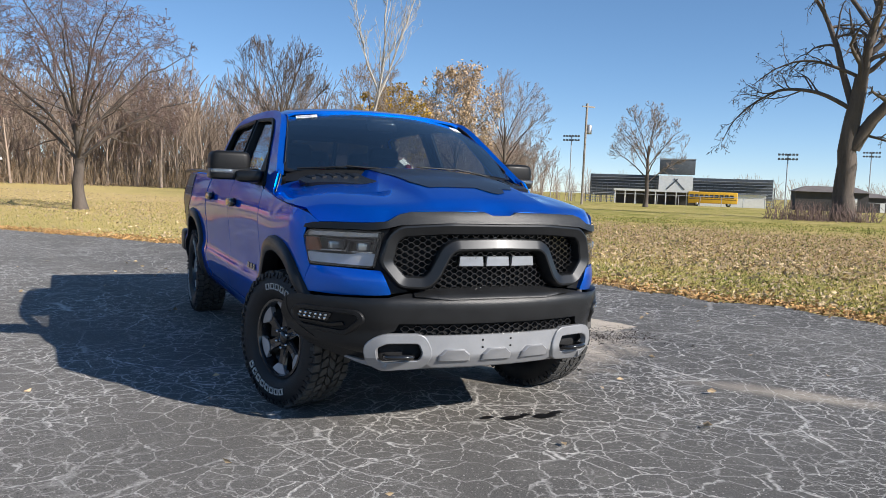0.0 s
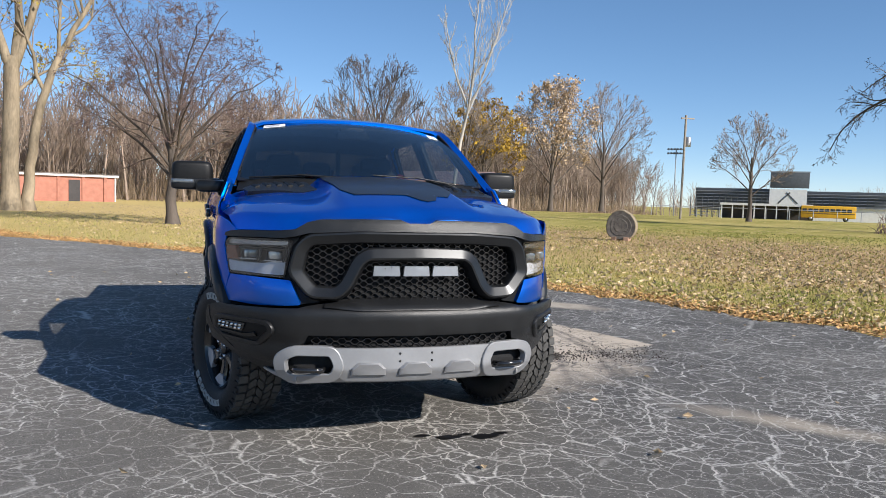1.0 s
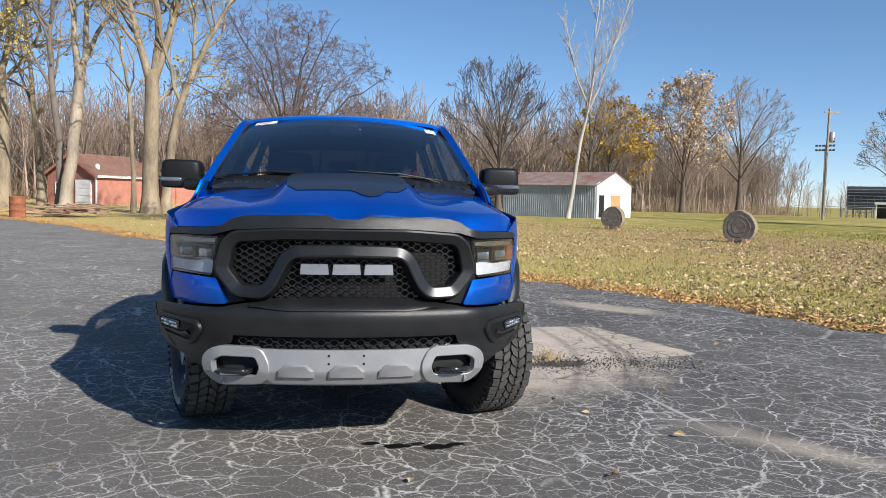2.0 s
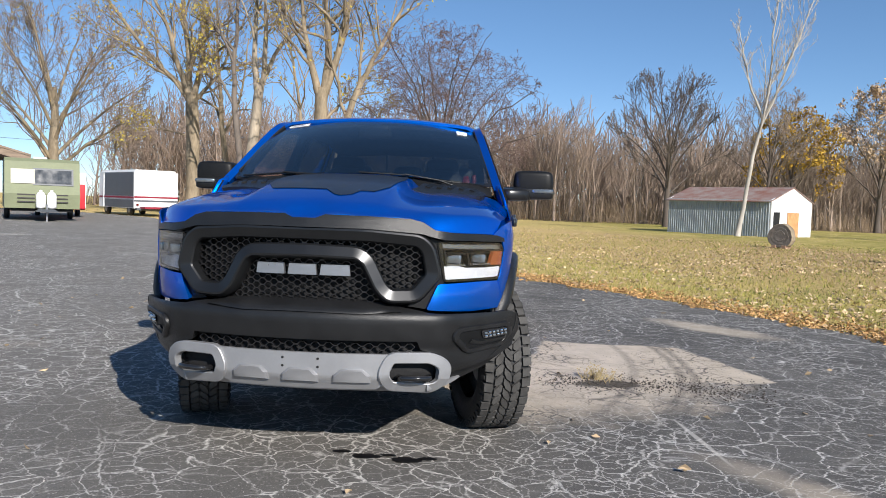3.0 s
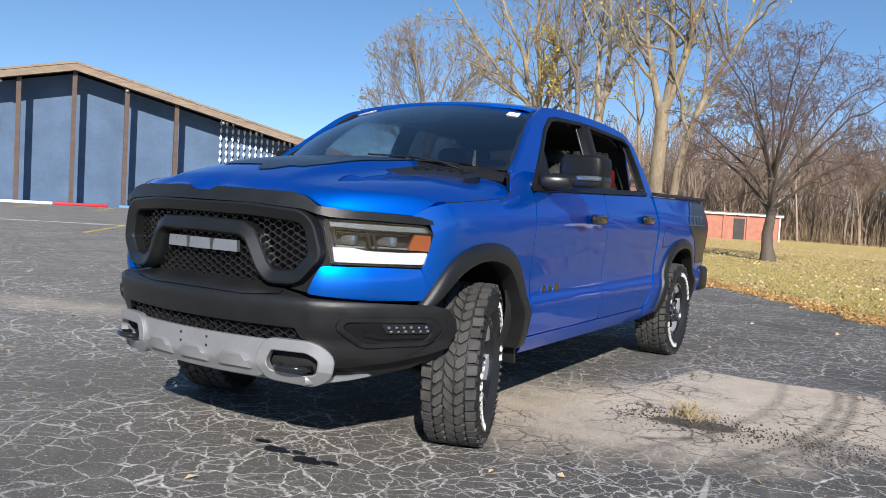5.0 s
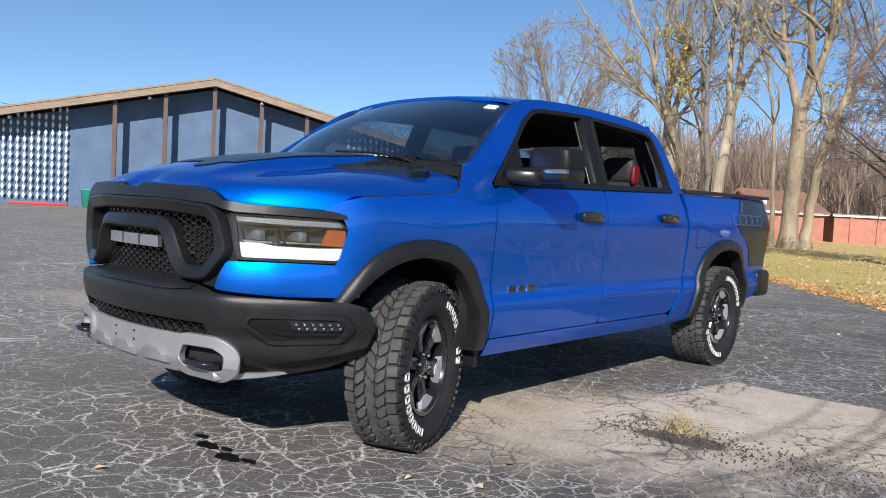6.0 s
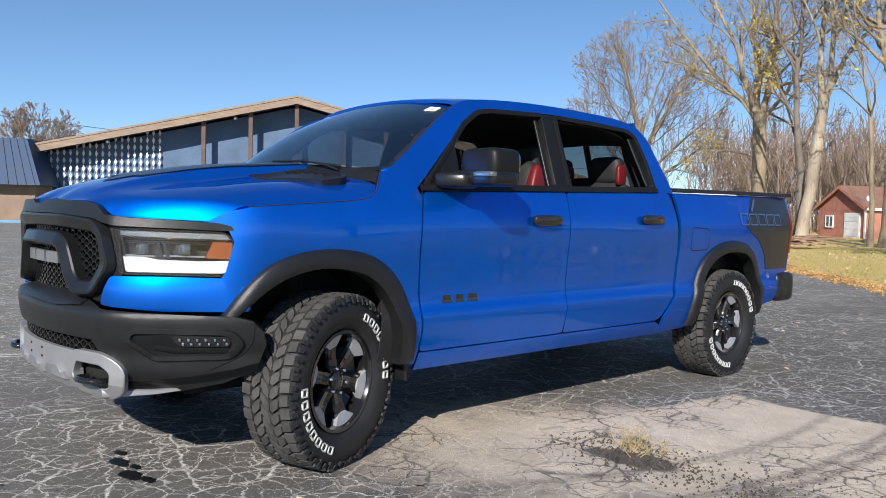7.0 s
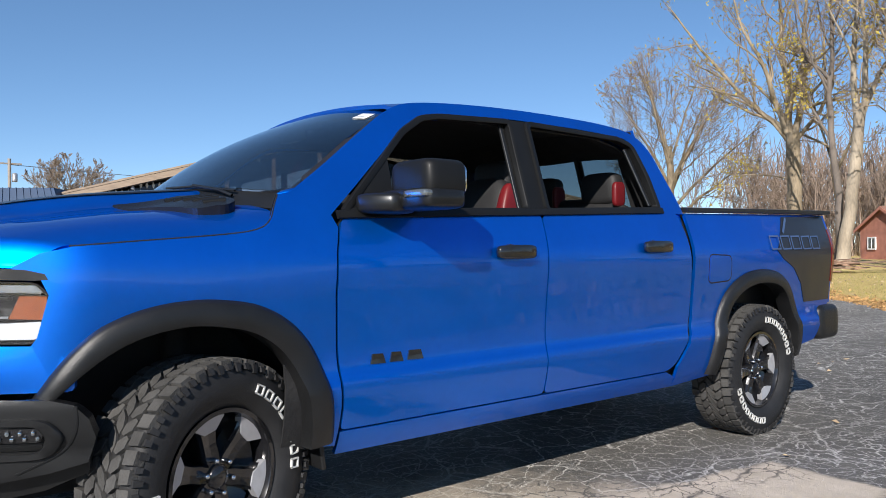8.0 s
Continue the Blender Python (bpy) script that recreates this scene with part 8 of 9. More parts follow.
def build_garage():
    t = new("brick_house")
    e1, e2 = Vector((0.83, -0.55, 0)), Vector((0.55, 0.83, 0))
    o = Vector((-20.9, 66.3, 0)) - e1 * 5.7
    t.matrix_world = Matrix(((e1.x, e2.x, 0, o.x), (e1.y, e2.y, 0, o.y), (0, 0, 1, -0.04), (0, 0, 0, 1)))
    tagged(t, "small red brick house with brown shingle roof and white garage door", "house")
    w = gabled(t, 6.2, 6.4, 2.55, 4.25, M["mortar"], M["shingle"])
    d = box("garage_door", (4.6, -0.03, 1.05), (2.0, 0.1, 2.1), M["white_paint"], t, "white garage door")
    for k in range(3):
        box("door_panel", (4.6, -0.095, 0.40 + 0.62 * k), (1.8, 0.03, 0.5), M["white_paint"], d)
    wd = box("window", (1.6, -0.03, 1.35), (0.9, 0.08, 0.9), M["window_dark"], t, "small white-framed window")
    for x, z, sx, sz in ((1.6, 1.83, 1.06, 0.1), (1.6, 0.87, 1.06, 0.1), (1.11, 1.35, 0.1, 0.9), (2.09, 1.35, 0.1, 0.9), (1.6, 1.35, 0.05, 0.9)):
        box("window_frame", (x, -0.06, z), (sx, 0.1, sz), M["white_paint"], wd)
    box("trim_post", (6.17, -0.05, 1.27), (0.14, 0.12, 2.5), M["white_paint"], t)
    box("eave_board", (6.5, 3.2, 2.40), (0.1, 6.8, 0.2), M["white_paint"], t)
    lathe("dish", [(0.02, 0), (0.25, 0.05), (0.34, 0.14)], M["white_paint"], t, axis="y", segs=14, at=(5.4, 0.6, 3.2), caps=False)


build_garage()


def build_long_brick():
    t = new("brick_store")
    a, b = Vector((-16.5, 72.7, 0)), Vector((-8.7, 76.7, 0))
    u = (b - a).normalized()
    v = Vector((-u.y, u.x, 0))
    t.matrix_world = Matrix(((u.x, v.x, 0, a.x), (u.y, v.y, 0, a.y), (0, 0, 1, -0.04), (0, 0, 0, 1)))
    tagged(t, "low flat-roofed brick building at the woodland edge", "building")
    box("wall", (4.4, 2.2, 1.2), (8.8, 4.4, 2.4), M["mortar"], t)
    box("roof", (4.4, 2.2, 2.5), (9.2, 4.8, 0.18), M["roofing"], t)
    for x in (1.4, 3.6, 5.8, 7.8):
        box("pilaster", (x, -0.06, 1.2), (0.26, 0.14, 2.38), M["mortar"], t)
    box("eave_board", (4.4, -0.22, 2.40), (9.2, 0.08, 0.16), M["white_paint"], t)
    box("corner_post", (8.75, -0.05, 1.15), (0.12, 0.12, 2.3), M["white_paint"], t)
    box("door", (5.0, -0.03, 1.0), (1.0, 0.08, 2.0), M["hut"], t)


build_long_brick()


def wheel_simple(parent, c, r=0.38, w=0.24, axis="x"):
    h = w / 2
    tyre = lathe("wheel", [(0.05, -h), (r * 0.85, -h), (r, -h * 0.6), (r, h * 0.6), (r * 0.85, h), (0.05, h)], M["rubber"], parent, "", axis, 20, c)
    lathe("hub", [(0.03, -h - 0.02), (r * 0.5, -h - 0.01), (r * 0.5, h + 0.01), (0.03, h + 0.02)], M["steel"], tyre, "", axis, 14, c)


def build_van():
    t = new("step_van")
    d, r = Vector((-0.75, 0.66, 0)), Vector((0.66, 0.75, 0))
    o = Vector((-22.5, 42.8, 0))
    t.matrix_world = Matrix(((r.x, d.x, 0, o.x), (r.y, d.y, 0, o.y), (0, 0, 1, -0.03), (0, 0, 0, 1)))
    tagged(t, "old white step van with dark grey sides and maroon stripes", "van")
    W, L, H = 2.85, 5.8, 2.95
    bm = bmesh.new()
    box_bm(bm, (W / 2, L / 2, 1.72), (W, L, H - 0.5))
    bmesh.ops.bevel(bm, geom=[e for e in bm.edges if all(v.co.z > 2 for v in e.verts)], offset=0.12, segments=3, affect="EDGES")
    part("body", bm, M["van_white"], t, "white rear body")
    for x in (-0.012, W + 0.012):
        box("side_panel", (x, L * 0.42, 2.02), (0.03, L * 0.8, 1.5), M["van_dark"], t, "dark grey side panel")
        box("side_stripe", (x * 1.004, L / 2, 1.18), (0.035, L * 0.98, 0.10), M["maroon"], t)
        box("lower_panel", (x, L * 0.42, 0.80), (0.03, L * 0.8, 0.5), M["van_dark"], t)
    box("cab_door", (-0.025, L * 0.86, 1.6), (0.04, 0.12, 2.2), M["van_white"], t)
    box("rear_stripe", (W / 2, -0.012, 1.22), (W, 0.03, 0.10), M["maroon"], t)
    box("rear_stripe", (W / 2, -0.012, 0.98), (W, 0.03, 0.10), M["van_dark"], t)
    box("bumper", (W / 2, -0.15, 0.46), (W * 0.96, 0.3, 0.16), M["dark_steel"], t, bevel=0.02)
    box("tow_frame", (W / 2, -0.55, 0.55), (W * 0.8, 0.8, 0.12), M["maroon"], t)
    box("plate_bar", (W / 2, -0.32, 0.62), (0.5, 0.04, 0.14), M["white_paint"], t)
    for x in (0.25, W - 0.25):
        for y in (1.1, L - 0.9):
            wheel_simple(t, (x, y, 0.40), 0.40)
    box("tail_lamp", (0.2, -0.03, 0.72), (0.14, 0.06, 0.14), M["taillight"], t)
    box("tail_lamp", (W - 0.2, -0.03, 0.72), (0.14, 0.06, 0.14), M["taillight"], t)


build_van()


def build_camper():
    t = new("camper_trailer")
    r, d = Vector((0.82, 0.57, 0)), Vector((-0.57, 0.82, 0))
    o = Vector((-21.3, 28.3, 0))
    t.matrix_world = Matrix(((r.x, d.x, 0, o.x), (r.y, d.y, 0, o.y), (0, 0, 1, 0), (0, 0, 0, 1)))
    tagged(t, "faded olive camper trailer with two white gas bottles", "camper")
    W, L, H = 3.05, 5.6, 2.8
    bm = bmesh.new()
    prof_pts = [(0.0, 0.55), (-0.12, 1.2), (0.0, 1.45), (0.25, 2.65), (0.5, 2.8), (L, 2.8), (L, 0.55)]
    a = [bm.verts.new((0, y, z)) for y, z in prof_pts]
    b = [bm.verts.new((W, y, z)) for y, z in prof_pts]
    bm.faces.new(a)
    bm.faces.new(b[::-1])
    n = len(prof_pts)
    for i in range(n):
        bm.faces.new((a[i], b[i], b[(i + 1) % n], a[(i + 1) % n]))
    bmesh.ops.recalc_face_normals(bm, faces=bm.faces[:])
    body = part("body", bm, M["olive"], t, "faded olive body")
    tilt = Euler((-0.205, 0, 0)).to_matrix()
    box("window", (1.95, 0.085, 1.98), (1.5, 0.05, 0.62), M["window_dark"], t, rot=tilt)
    box("window_frame", (1.95, 0.10, 1.98), (1.66, 0.05, 0.78), M["van_dark"], t, rot=tilt)
    box("pale_panel", (0.72, 0.085, 1.98), (0.95, 0.05, 0.66), M["beige"], t, "pale patch panel", rot=tilt)
    for x in (0.85, 2.2):
        for k in range(3):
            box("vent_slat", (x, -0.11, 0.85 + 0.16 * k), (0.7, 0.04, 0.05), M["hut"], t)
    for x in (1.42, 1.86):
        lathe("gas_bottle", [(0.03, 0.55), (0.18, 0.58), (0.2, 0.66), (0.2, 1.15), (0.12, 1.28), (0.06, 1.3), (0.06, 1.38), (0.02, 1.38)], M["white_paint"], t, "white gas bottle", at=(x, -0.45, 0), segs=16)
    box("tongue", (1.64, -0.75, 0.48), (0.9, 1.3, 0.1), M["dark_steel"], t, taper=0.7)
    rod("jack_post", [(1.64, -1.0, 0.0), (1.64, -1.0, 0.75)], 0.04, M["steel"], t, "", 8)
    box("roof_vent", (1.5, 2.2, 2.86), (0.6, 0.6, 0.14), M["white_paint"], t, bevel=0.03)
    for x in (0.15, W - 0.15):
        wheel_simple(t, (x, 3.2, 0.36), 0.36)
    box("chassis", (W / 2, 2.8, 0.48), (W - 0.5, 5.2, 0.14), M["under"], t)


build_camper()


def build_red_trailer():
    t = thing("box_trailer", (-22.9, 35.4, -0.03), "red and white box trailer parked behind the camper", "trailer", rz=35)
    box("body", (0, 2.0, 1.45), (2.4, 4.5, 1.9), M["white_paint"], t, "white body", bevel=0.05)
    box("front_panel", (0, -0.3, 1.15), (2.3, 0.12, 1.3), M["red_paint"], t, "red front panel", bevel=0.02)
    box("skirt", (0, 2.0, 0.55), (2.3, 4.4, 0.25), M["red_paint"], t)
    for x in (-1.0, 1.0):
        wheel_simple(t, (x, 2.2, 0.36), 0.36)


build_red_trailer()


def build_yard():
    lathe("rusty_barrel", [(0.02, 0), (0.33, 0), (0.345, 0.03), (0.33, 0.06), (0.33, 0.33), (0.345, 0.35), (0.33, 0.37), (0.33, 0.62), (0.345, 0.64), (0.33, 0.66), (0.33, 0.92), (0.345, 0.95), (0.31, 0.95), (0.30, 0.9), (0.02, 0.88)], M["rust_barrel"], None, segs=20, at=(-14.0, 31.9, -0.03))
    tagged(bpy.data.objects["rusty_barrel"], "rusty steel barrel at the edge of the asphalt", "barrel")
    rng = random.Random(8)
    t = thing("plank_pile", (-13.0, 34.2, -0.03), "heap of old planks and broken boards on the grass", "plank pile")
    for i in range(34):
        ln = rng.uniform(1.2, 3.4)
        a = rng.gauss(0.2, 0.45)
        box("plank", (rng.gauss(0, 0.75), rng.gauss(0, 0.6), 0.08 + 0.016 * i * rng.random() + 0.1 * rng.random()), (ln, rng.uniform(0.08, 0.2), 0.04), M["plank"], t, rot=Euler((rng.gauss(0, 0.05), rng.gauss(0, 0.10), a)).to_matrix())
    t = thing("waste_bin", tuple(HALL_C - HALL_R * 7.2 - HALL_H * 1.2), "teal plastic waste bin beside the hall wall", "bin")
    lathe("bin_body", [(0.02, 0), (0.42, 0), (0.52, 1.05), (0.56, 1.07), (0.56, 1.12), (0.50, 1.12), (0.02, 1.1)], M["green_plastic"], t, segs=16)


build_yard()


def build_sports_ground():
    # utility pole with transformer
    t = thing("utility_pole", (42.0, 58.6, -0.07), "weathered wooden utility pole with a transformer", "pole")
    rod("pole", [(0, 0, 0), (0.05, 0, 5), (0.12, 0, 9.7)], 0.11, M["pole_wood"], t, "", 10)
    lathe("transformer", [(0.02, 0), (0.26, 0), (0.28, 0.1), (0.28, 0.8), (0.2, 0.9), (0.02, 0.92)], M["steel"], t, "grey transformer can", at=(0.45, 0, 6.8), segs=14)
    box("cross_arm", (0.3, 0, 9.4), (1.4, 0.1, 0.12), M["pole_wood"], t)
    # scoreboard
    gz = land(123.4, 138)
    t = thing("scoreboard", (123.4, 138, gz), "dark scoreboard above a white banner panel", "scoreboard", rz=-42)
    box("board", (0, 0, 7.3 - gz), (7.9, 0.5, 3.4), M["dark_steel"], t, "dark score panel", bevel=0.05)
    box("top_rail", (0, 0, 9.15 - gz), (8.1, 0.6, 0.25), M["steel"], t)
    pn = box("banner", (-0.2, -0.1, 3.5 - gz), (7.6, 0.3, 3.6), M["white_paint"], t, "white banner with dark crossed shapes")
    for a in (0.5, -0.5):
        box("banner_shape", (-0.2 + a * 1.6, -0.28, 3.4 - gz), (3.4, 0.06, 0.3), M["dark_steel"], pn, rot=Euler((0, 0.8 if a > 0 else -0.8, 0)).to_matrix())
    for x in (-3.2, 3.2):
        box("leg", (x, 0.3, 2.6 - gz / 2), (0.35, 0.35, 5.4), M["dark_steel"], t)
    # stands
    for (x, y, w, top) in ((135.5, 133.6, 19, 5.2), (112.5, 144.0, 16, 5.4)):
        gz = land(x, y)
        t = thing("bleachers", (x, y, gz), "dark steel stands of the sports field", "bleachers", "stands of the sports field", -44)
        n = 9
        hh = top - gz
        for k in range(n):
            box("bench_row", (0, 4 - 0.75 * k, 0.5 + (hh - 1.2) * (1 - k / (n - 1))), (w, 0.75, 0.12), M["steel"], t)
        box("back_screen", (0, 4.6, hh * 0.62), (w, 0.12, hh * 0.75), M["dark_steel"], t)
        for k in range(14):
            box("upright", (-w / 2 + w * k / 13, -2.2, hh * 0.35), (0.16, 0.16, hh * 0.7), M["dark_steel"], t)
            box("rail_post", (-w / 2 + w * k / 13, 4.7, hh * 0.5), (0.14, 0.14, hh), M["steel"], t)
    # long white canopy and bus
    gz = land(114, 126.5)
    t = thing("canopy", (107.0, 125.4, gz), "long low white roofed dugout", "shelter", rz=-43)
    box("roof", (0, 0, 1.75 - gz), (17, 3.2, 0.45), M["white_paint"], t)
    box("rear_wall", (0, 1.4, (1.6 - gz) / 2), (17, 0.2, 1.6 - gz), M["hut"], t)
    for k in range(9):
        box("post", (-8.2 + 2.05 * k, -1.4, (1.6 - gz) / 2), (0.2, 0.2, 1.6 - gz), M["white_paint"], t)
    gz = land(113.5, 116.0)
    t = thing("school_bus", (113.5, 116.0, gz), "yellow school bus parked behind the field", "bus", rz=-43)
    box("body", (0, 0, 1.75), (9.4, 2.4, 2.3), M["bus_yellow"], t, "yellow body", bevel=0.15)
    for k in range(9):
        box("window", (-4.0 + 0.95 * k, -1.21, 2.05), (0.75, 0.05, 0.6), M["window_dark"], t)
    box("side_rail", (0, -1.215, 1.45), (9.0, 0.05, 0.1), M["hut"], t)
    for x in (-3.0, 3.0):
        wheel_simple(t, (x, -1.05, 0.5), 0.5, axis="y")
    gz = land(126, 124)
    t = thing("long_shed", (124.0, 122.5, gz), "long low white shed behind the school bus", "shed", rz=-43)
    box("wall", (0, 0, 1.35), (15, 3.0, 2.7), M["white_paint"], t)
    box("roof", (0, 0, 2.78), (15.6, 3.6, 0.16), M["steel"], t)
    # huts
    for (x, y, w, top) in ((95.5, 73.9, 9.6, 3.1), (145, 104, 6, 2.6)):
        gz = land(x, y)
        t = thing("field_hut", (x, y, gz), "dark boarded hut with a low pitched roof", "hut", "huts by the field", -40)
        box("wall", (0, 2, (top - 0.8 - gz) / 2), (w, 4, top - 0.8 - gz), M["hut"], t)
        bm = bmesh.new()
        h0, h1 = top - 0.85 - gz, top - gz
        vs = [bm.verts.new(p) for p in ((-w / 2 - 0.4, -0.5, h0), (w / 2 + 0.4, -0.5, h0), (w / 2 + 0.4, 4.5, h0), (-w / 2 - 0.4, 4.5, h0), (-w / 2 + 1.5, 2, h1), (w / 2 - 1.5, 2, h1))]
        for q in ((0, 1, 5, 4), (1, 2, 5), (2, 3, 4, 5), (3, 0, 4), (3, 2, 1, 0)):
            bm.faces.new([vs[i] for i in q])
        part("roof", bm, M["roofing"], t)
        box("door", (w * 0.3, -0.03, 1.0), (0.9, 0.08, 1.9), M["white_paint"], t)
    # floodlight masts
    for x, y, top in ((121.5, 179, 16.2), (155, 135, 11.8), (205, 150, 15), (60 + 120, 92, 13)):
        gz = land(x, y)
        t = thing("floodlight_mast", (x, y, gz), "tall floodlight mast of the sports field", "light mast", "floodlight masts", -45)
        rod("mast", [(0, 0, 0), (0, 0, top - gz)], 0.15, M["steel"], t, "", 8)
        for r in range(2):
            box("lamp_bar", (0, 0, top - gz - 0.2 - 1.1 * r), (4.6, 0.18, 0.18), M["steel"], t)
            for k in range(6):
                box("lamp", (-2 + 0.8 * k, -0.25, top - gz - 0.15 - 1.1 * r), (0.5, 0.4, 0.5), M["dark_steel"], t)
    # chain-link fence along the sports ground
    t = thing("chain_fence", (0, 0, 0), "thin steel fence along the sports ground", "fence")
    for k in range(34):
        x, y = 70 + 3.2 * k, 108 - 1.6 * k
        rod("post", [(x, y, land(x, y)), (x, y, land(x, y) + 1.7)], 0.06, M["steel"], t, "", 6)
    pts = [(70 + 3.2 * k, 108 - 1.6 * k, land(70 + 3.2 * k, 108 - 1.6 * k) + 1.65) for k in range(34)]
    rod("top_rail", pts, 0.05, M["steel"], t, "", 5)
    # brush round the old tree's foot
    rng = random.Random(4)
    paths = []
    for i in range(420):
        a, r = rng.random() * 6.28, 0.6 + 2.2 * rng.random()
        p0 = np.array([40.3 + r * 1.5 * math.cos(a), 30.0 + r * math.sin(a), -0.05])
        h = 0.4 + 0.9 * rng.random()
        p1 = p0 + [rng.gauss(0, 0.2), rng.gauss(0, 0.2), h * 0.6]
        paths.append(([p0, p1, p1 + np.array([rng.gauss(0, 0.25), rng.gauss(0, 0.25), h * 0.4])], [0.022, 0.018, 0.008]))
    V, F = tubes(paths, 3)
    tagged(mesh_np("dry_shrub", V, [F], M["twig_red"], smooth=True), "dry reddish brush round the old tree", "shrub", kind="stuff")


build_sports_ground()


# ---------- lines, leaves, grass and small things on the ground ----------
def build_lines():
    """Worn parking-bay lines near the hall."""
    t = new("parking_lines")
    tagged(t, "worn yellow and white parking-bay lines", "road marking", kind="structure")
    def line(a, b, w, key):
        p, q = (HALL_C + HALL_R * v[0] + HALL_H * v[1] for v in (a, b))
        m, d = (p + q) / 2, q - p
        box("bay_line", (m.x, m.y, 0.004), (d.length, w, 0.006), M[key], t, rot=Euler((0, 0, math.atan2(d.y, d.x))).to_matrix())

    for k in range(-5, 4):
        line((1.0 + 3.65 * k, -9.8), (2.3 + 3.65 * k, -1.6), 0.13, "yellow_paint")
    line((-0.2, -31.0), (3.0, -19.3), 0.14, "yellow_paint")
    line((3.1, -32.4), (6.6, -20.0), 0.14, "yellow_paint")
    line((-4.2, -23.9), (8.6, -28.4), 0.14, "white_line")
    line((3.4, -17.8), (9.5, -20.6), 0.12, "white_line")


build_lines()


def on_grass(x, y, poly=tuple(EDGE)):
    """Signed rough distance outwards from the asphalt edge."""
    best = 1e9
    sgn = 1
    for (x0, y0), (x1, y1) in zip(poly, poly[1:]):
        dx, dy = x1 - x0, y1 - y0
        t = max(0.0, min(1.0, ((x - x0) * dx + (y - y0) * dy) / (dx * dx + dy * dy)))
        ex, ey = x - x0 - t * dx, y - y0 - t * dy
        d = ex * ex + ey * ey
        if d < best:
            best = d
            sgn = 1 if dx * ey - dy * ex < 0 else -1
    return sgn * math.sqrt(best)


def scatter(n, seed, far):
    """Places on the grass, denser towards the camera's side."""
    rng = random.Random(seed)
    out = []
    while len(out) < n:
        r = 5 + far * rng.random() ** 1.5
        a = rng.uniform(-0.35, 2.5)
        x, y = 2 + r * math.cos(a), r * math.sin(a)
        d = on_grass(x, y)
        if d > -0.05:
            out.append((x, y, d))
    return out


def build_litter():
    rng = random.Random(12)
    C = []
    for x, y, d in scatter(80000, 31, 66):
        w = noise.noise((x * 0.12, y * 0.12, 2.0)) + 0.45 * noise.noise((x * 0.5, y * 0.5, 5.0))
        s = 0.857 * x + 0.515 * y - 5.66
        if s > 22 and rng.random() < 0.85 or s < 5 and rng.random() < 0.62:
            continue
        if w > -0.12 - 0.3 * rng.random():
            C.append((x, y, land(x, y) + 0.02 + 0.02 * rng.random()))
    V, F = leaves_at(np.array(C), 0.040, 77, flat=0.62)
    tagged(mesh_np("leaf_litter", V, [F], M["litter"]), "pale dry fallen leaves over the grass", "leaves", kind="stuff")
    # straw fringe of leaves and dead grass along the asphalt
    C = []
    for x, y in edge_points(0.02):
        if -4 < y < 34:
            for k in range(8):
                o = abs(rng.gauss(0, 0.46)) - 0.06
                C.append((x + o * 0.8 + rng.gauss(0, 0.06), y + o * 0.6 + rng.gauss(0, 0.06), 0.005 + 0.02 * rng.random()))
    V, F = leaves_at(np.array(C), 0.028, 78, flat=0.6)
    tagged(mesh_np("edge_leaves", V, [F], M["edge_litter"]), "drift of dry leaves along the asphalt edge", "leaves", kind="stuff")
    # grass blades
    VV = []
    for x, y, d in scatter(60000, 32, 34):
        if d < 0.02:
            continue
        a = rng.random() * 6.283
        h = rng.uniform(0.03, 0.075)
        w = 0.007 + 0.0006 * d
        c, s = math.cos(a), math.sin(a)
        z = land(x, y)
        lx, ly = rng.gauss(0, 0.03), rng.gauss(0, 0.03)
        VV += [(x - w * c, y - w * s, z), (x + w * c, y + w * s, z), (x + lx, y + ly, z + h)]
    F = np.arange(len(VV)).reshape(-1, 3)
    tagged(mesh_np("grass_blades", VV, [F], M["blade"]), "short mixed green and straw grass", "grass", kind="stuff")
    # single leaves and grit on the asphalt
    C = []
    for i in range(170):
        C.append((rng.uniform(-5, 6), rng.uniform(-5, 9), 0.012))
    C = [c for c in C if not (-1.1 < c[0] < 1.1 and -1.1 < c[1] < 4.9)]
    V, F = leaves_at(np.array(C), 0.028, 79, flat=0.75)
    tagged(mesh_np("stray_leaves", V, [F], M["litter"]), "stray dry leaves on the asphalt", "leaves", kind="stuff")
    # pale grit all over, dark crumbs where the patch breaks up
    for name, key, count, label in (("gravel", "stone", 1500, "loose pale grit on the asphalt"), ("crumbs", "crumb", 1100, "dark crumbs of broken asphalt round the worn patch")):
        VV, FF = [], []
        for i in range(count):
            if key == "crumb":
                u = rng.random()
                cx, cy = 1.35 + 1.5 * u + rng.gauss(0, 0.12), 1.32 - 0.05 * u + rng.gauss(0, 0.11 + 0.10 * u)
            else:
                cx, cy = (rng.gauss(2.0, 0.9), rng.gauss(1.7, 0.7)) if i < 900 else (rng.uniform(-4, 5), rng.uniform(-4, 7))
            r = rng.uniform(0.002, 0.006) if key == "stone" else rng.uniform(0.003, 0.011)
            b = len(VV)
            for dx, dy, dz in ((1, 0, 0), (-0.5, 0.87, 0), (-0.5, -0.87, 0), (0, 0, 1.1)):
                VV.append((cx + dx * r * rng.uniform(0.7, 1.2), cy + dy * r * rng.uniform(0.7, 1.2), dz * r))
            FF += [(b, b + 1, b + 3), (b + 1, b + 2, b + 3), (b + 2, b, b + 3)]
        tagged(mesh_np(name, VV, [FF], M[key]), label, "gravel", kind="stuff")


build_litter()


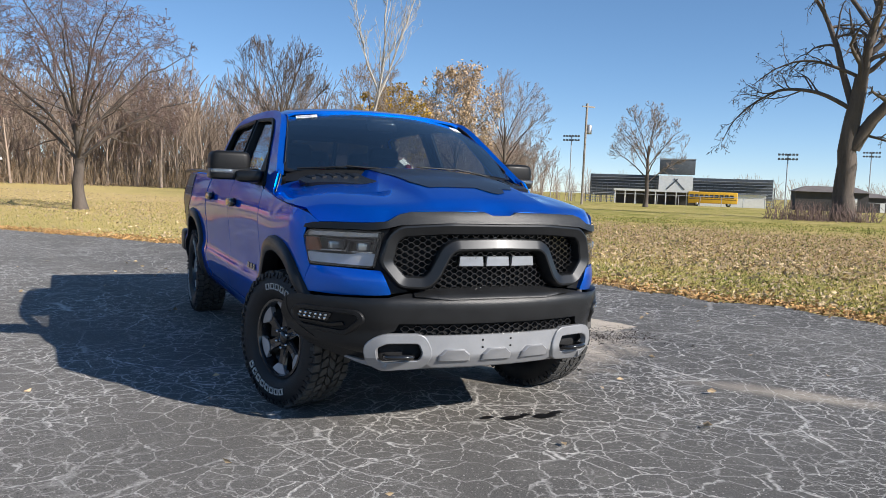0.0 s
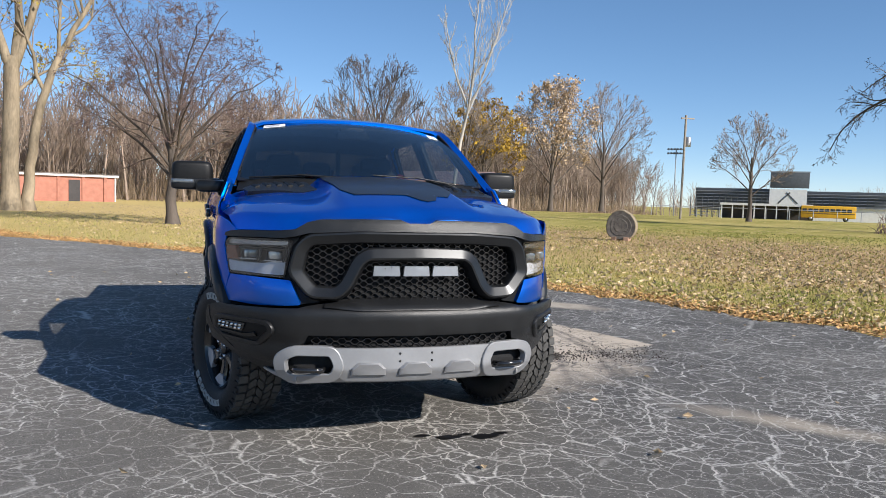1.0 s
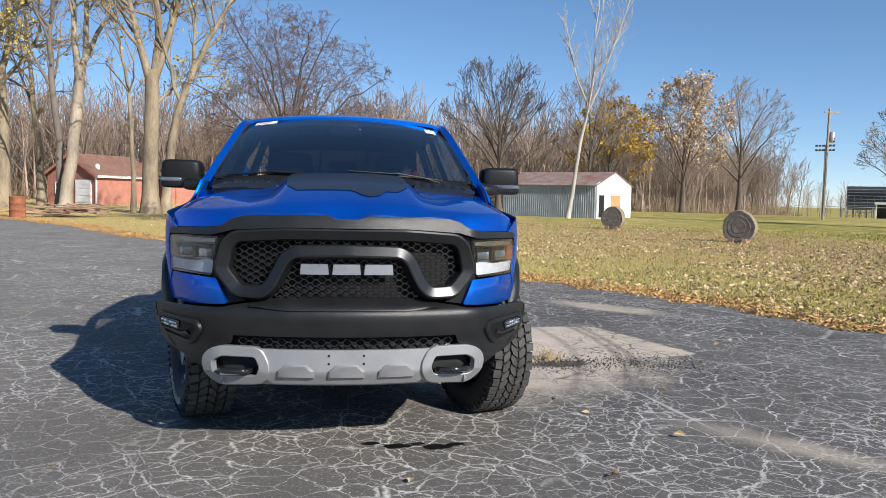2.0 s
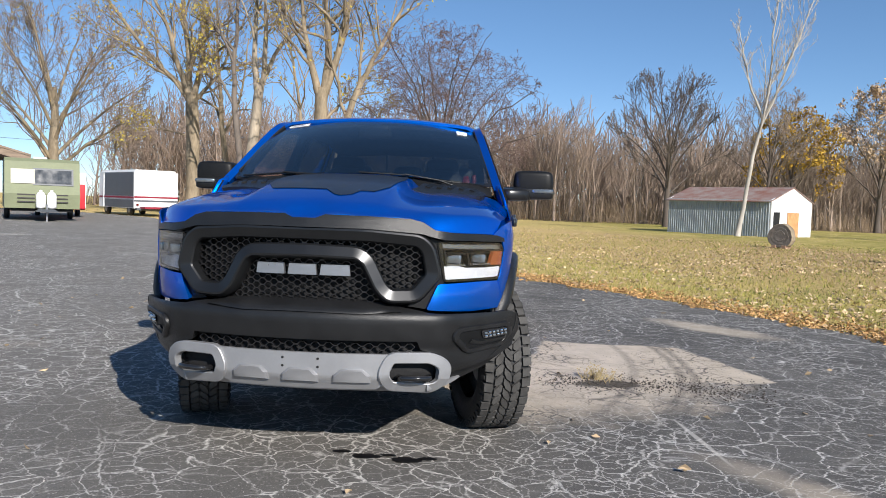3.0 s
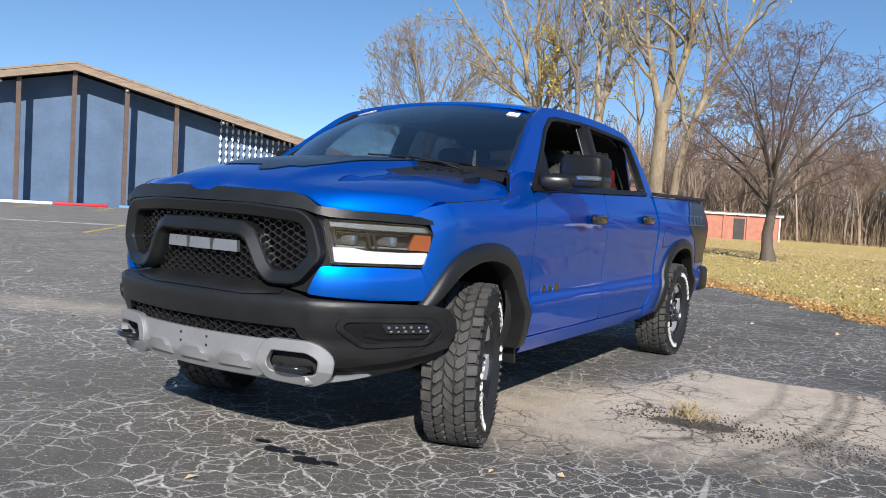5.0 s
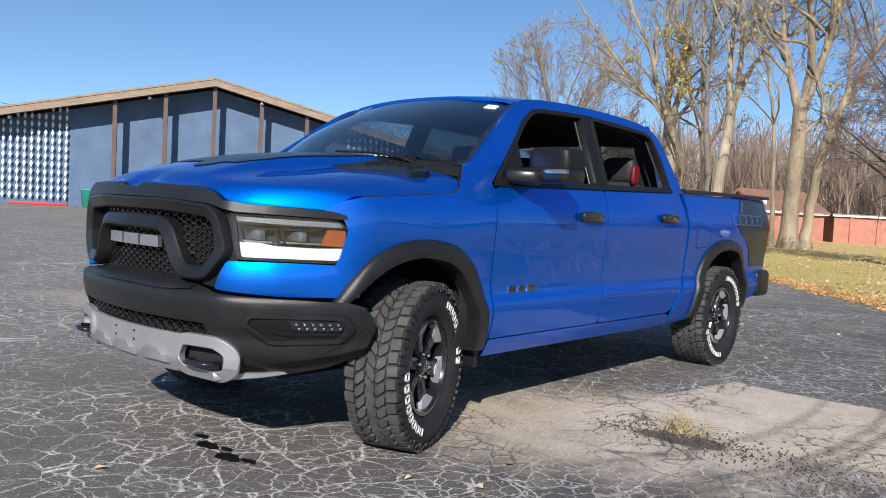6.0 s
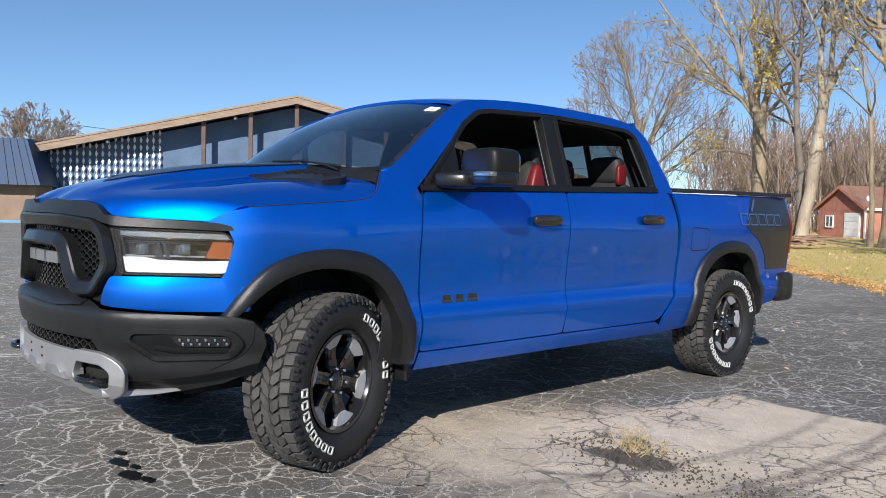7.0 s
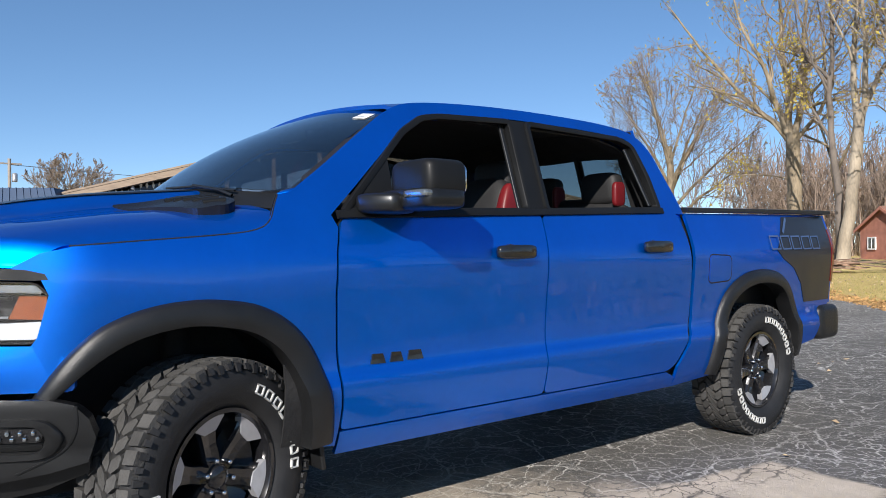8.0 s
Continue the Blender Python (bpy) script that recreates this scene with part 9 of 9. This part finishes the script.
def build_spots():
    """Oil drips, a dead leaf and the weed in the worn patch."""
    rng = random.Random(6)
    for x, y, r in ((0.26, -0.755, 0.075), (0.475, -0.78, 0.085), (0.37, -0.72, 0.04), (0.58, -0.74, 0.05), (0.12, -0.70, 0.05)):
        bm = bmesh.new()
        n = 18
        vs = [bm.verts.new((x + r * (1 + 0.35 * noise.noise((i * 0.8, x * 9, y * 9))) * math.cos(i * 6.283 / n), y + 0.5 * r * (1 + 0.4 * noise.noise((i * 0.9, y * 7, 1))) * math.sin(i * 6.283 / n), 0.0035)) for i in range(n)]
        bm.faces.new(vs)
        tagged(part("oil_stain", bm, M["oil"]), "small dark oil stain on the asphalt", "stain", "oil stains", kind="structure")
    C = np.array([(1.87, -0.71, 0.02), (1.265, -1.31, 0.02), (1.9, -0.72, 0.03)])
    for i, c in enumerate(C[:2]):
        V, F = leaves_at(np.array([c, c + [0.015, 0.01, 0.005]]), 0.030, 90 + i, flat=0.8)
        tagged(mesh_np("dead_leaf", V, [F], M["litter"]), "pale curled dead leaf on the asphalt", "leaf", "single leaves")
    t = thing("weed_tuft", (1.66, 1.42, 0), "dry tan weed growing through the worn patch", "weed")
    paths = []
    for i in range(60):
        a, r = rng.random() * 6.28, abs(rng.gauss(0, 0.065))
        p0 = np.array([r * math.cos(a) * 1.4, r * math.sin(a), 0.0])
        h = rng.uniform(0.02, 0.085) * (1.2 - min(1, r * 3))
        p1 = p0 + [rng.gauss(0, 0.03), rng.gauss(0, 0.03), h]
        paths.append(([p0, (p0 + p1) / 2 + [rng.gauss(0, 0.01), rng.gauss(0, 0.01), 0], p1], [0.003, 0.0025, 0.001]))
    V, F = tubes(paths, 3)
    mesh_np("stems", V, [F], M["weed"], t)["kind"] = "stuff"
    C = np.array([p[0][2] + [rng.gauss(0, 0.015) for _ in range(3)] for p in paths for _ in range(2)])
    C[:, 2] = np.maximum(C[:, 2], 0.008)
    V, F = leaves_at(C, 0.010, 91)
    mesh_np("leaves", V, [F], M["weed"], t)


build_spots()


def build_wires():
    t = thing("power_line", (-84, 15.3, 0), "utility poles and a thin overhead wire beyond the hall", "power line")
    for x, y in ((0, 0), (-10, 62)):
        p = rod("pole", [(x, y, 0), (x, y, 10.5)], 0.16, M["pole_wood"], t, "", 8)
        box("cross_arm", (x, y, 10), (0.15, 2.2, 0.15), M["pole_wood"], p)
    rod("wire", [(0, 0, 9.9), (-3, 20, 9.4), (-7, 42, 9.4), (-10, 62, 9.9)], 0.03, M["dark_steel"], t, "", 4)
    rod("wire", [(-10, 62, 9.9), (-2, 85, 9.4), (10, 110, 9.9)], 0.03, M["dark_steel"], t, "", 4)
    lathe("transformer", [(0.02, 0), (0.24, 0), (0.26, 0.1), (0.26, 0.8), (0.02, 0.9)], M["steel"], t, "grey transformer can", at=(0.1, 0.45, 8.2), segs=12)


build_wires()


def build_trestles():
    """White folding frames stacked by the hall's red door."""
    t = new("folding_frames")
    o = HALL_C + HALL_R * 15.6 - HALL_H * 0.2
    t.matrix_world = Matrix(((HALL_R.x, HALL_H.x, 0, o.x), (HALL_R.y, HALL_H.y, 0, o.y), (0, 0, 1, 0), (0, 0, 0, 1)))
    tagged(t, "white tubular folding frames stacked by the hall door", "frame stack")
    for k in range(4):
        x = -0.9 + 0.6 * k
        rod("frame_tube", [(x, 0, 0.02), (x + 0.06, 0.05, 0.95), (x + 0.55, 0.1, 0.95), (x + 0.6, 0.05, 0.02)], 0.035, M["white_paint"], t, "", 8)
    box("panel_board", (0.1, 0.25, 0.5), (1.6, 0.06, 0.55), M["van_dark"], t)


build_trestles()
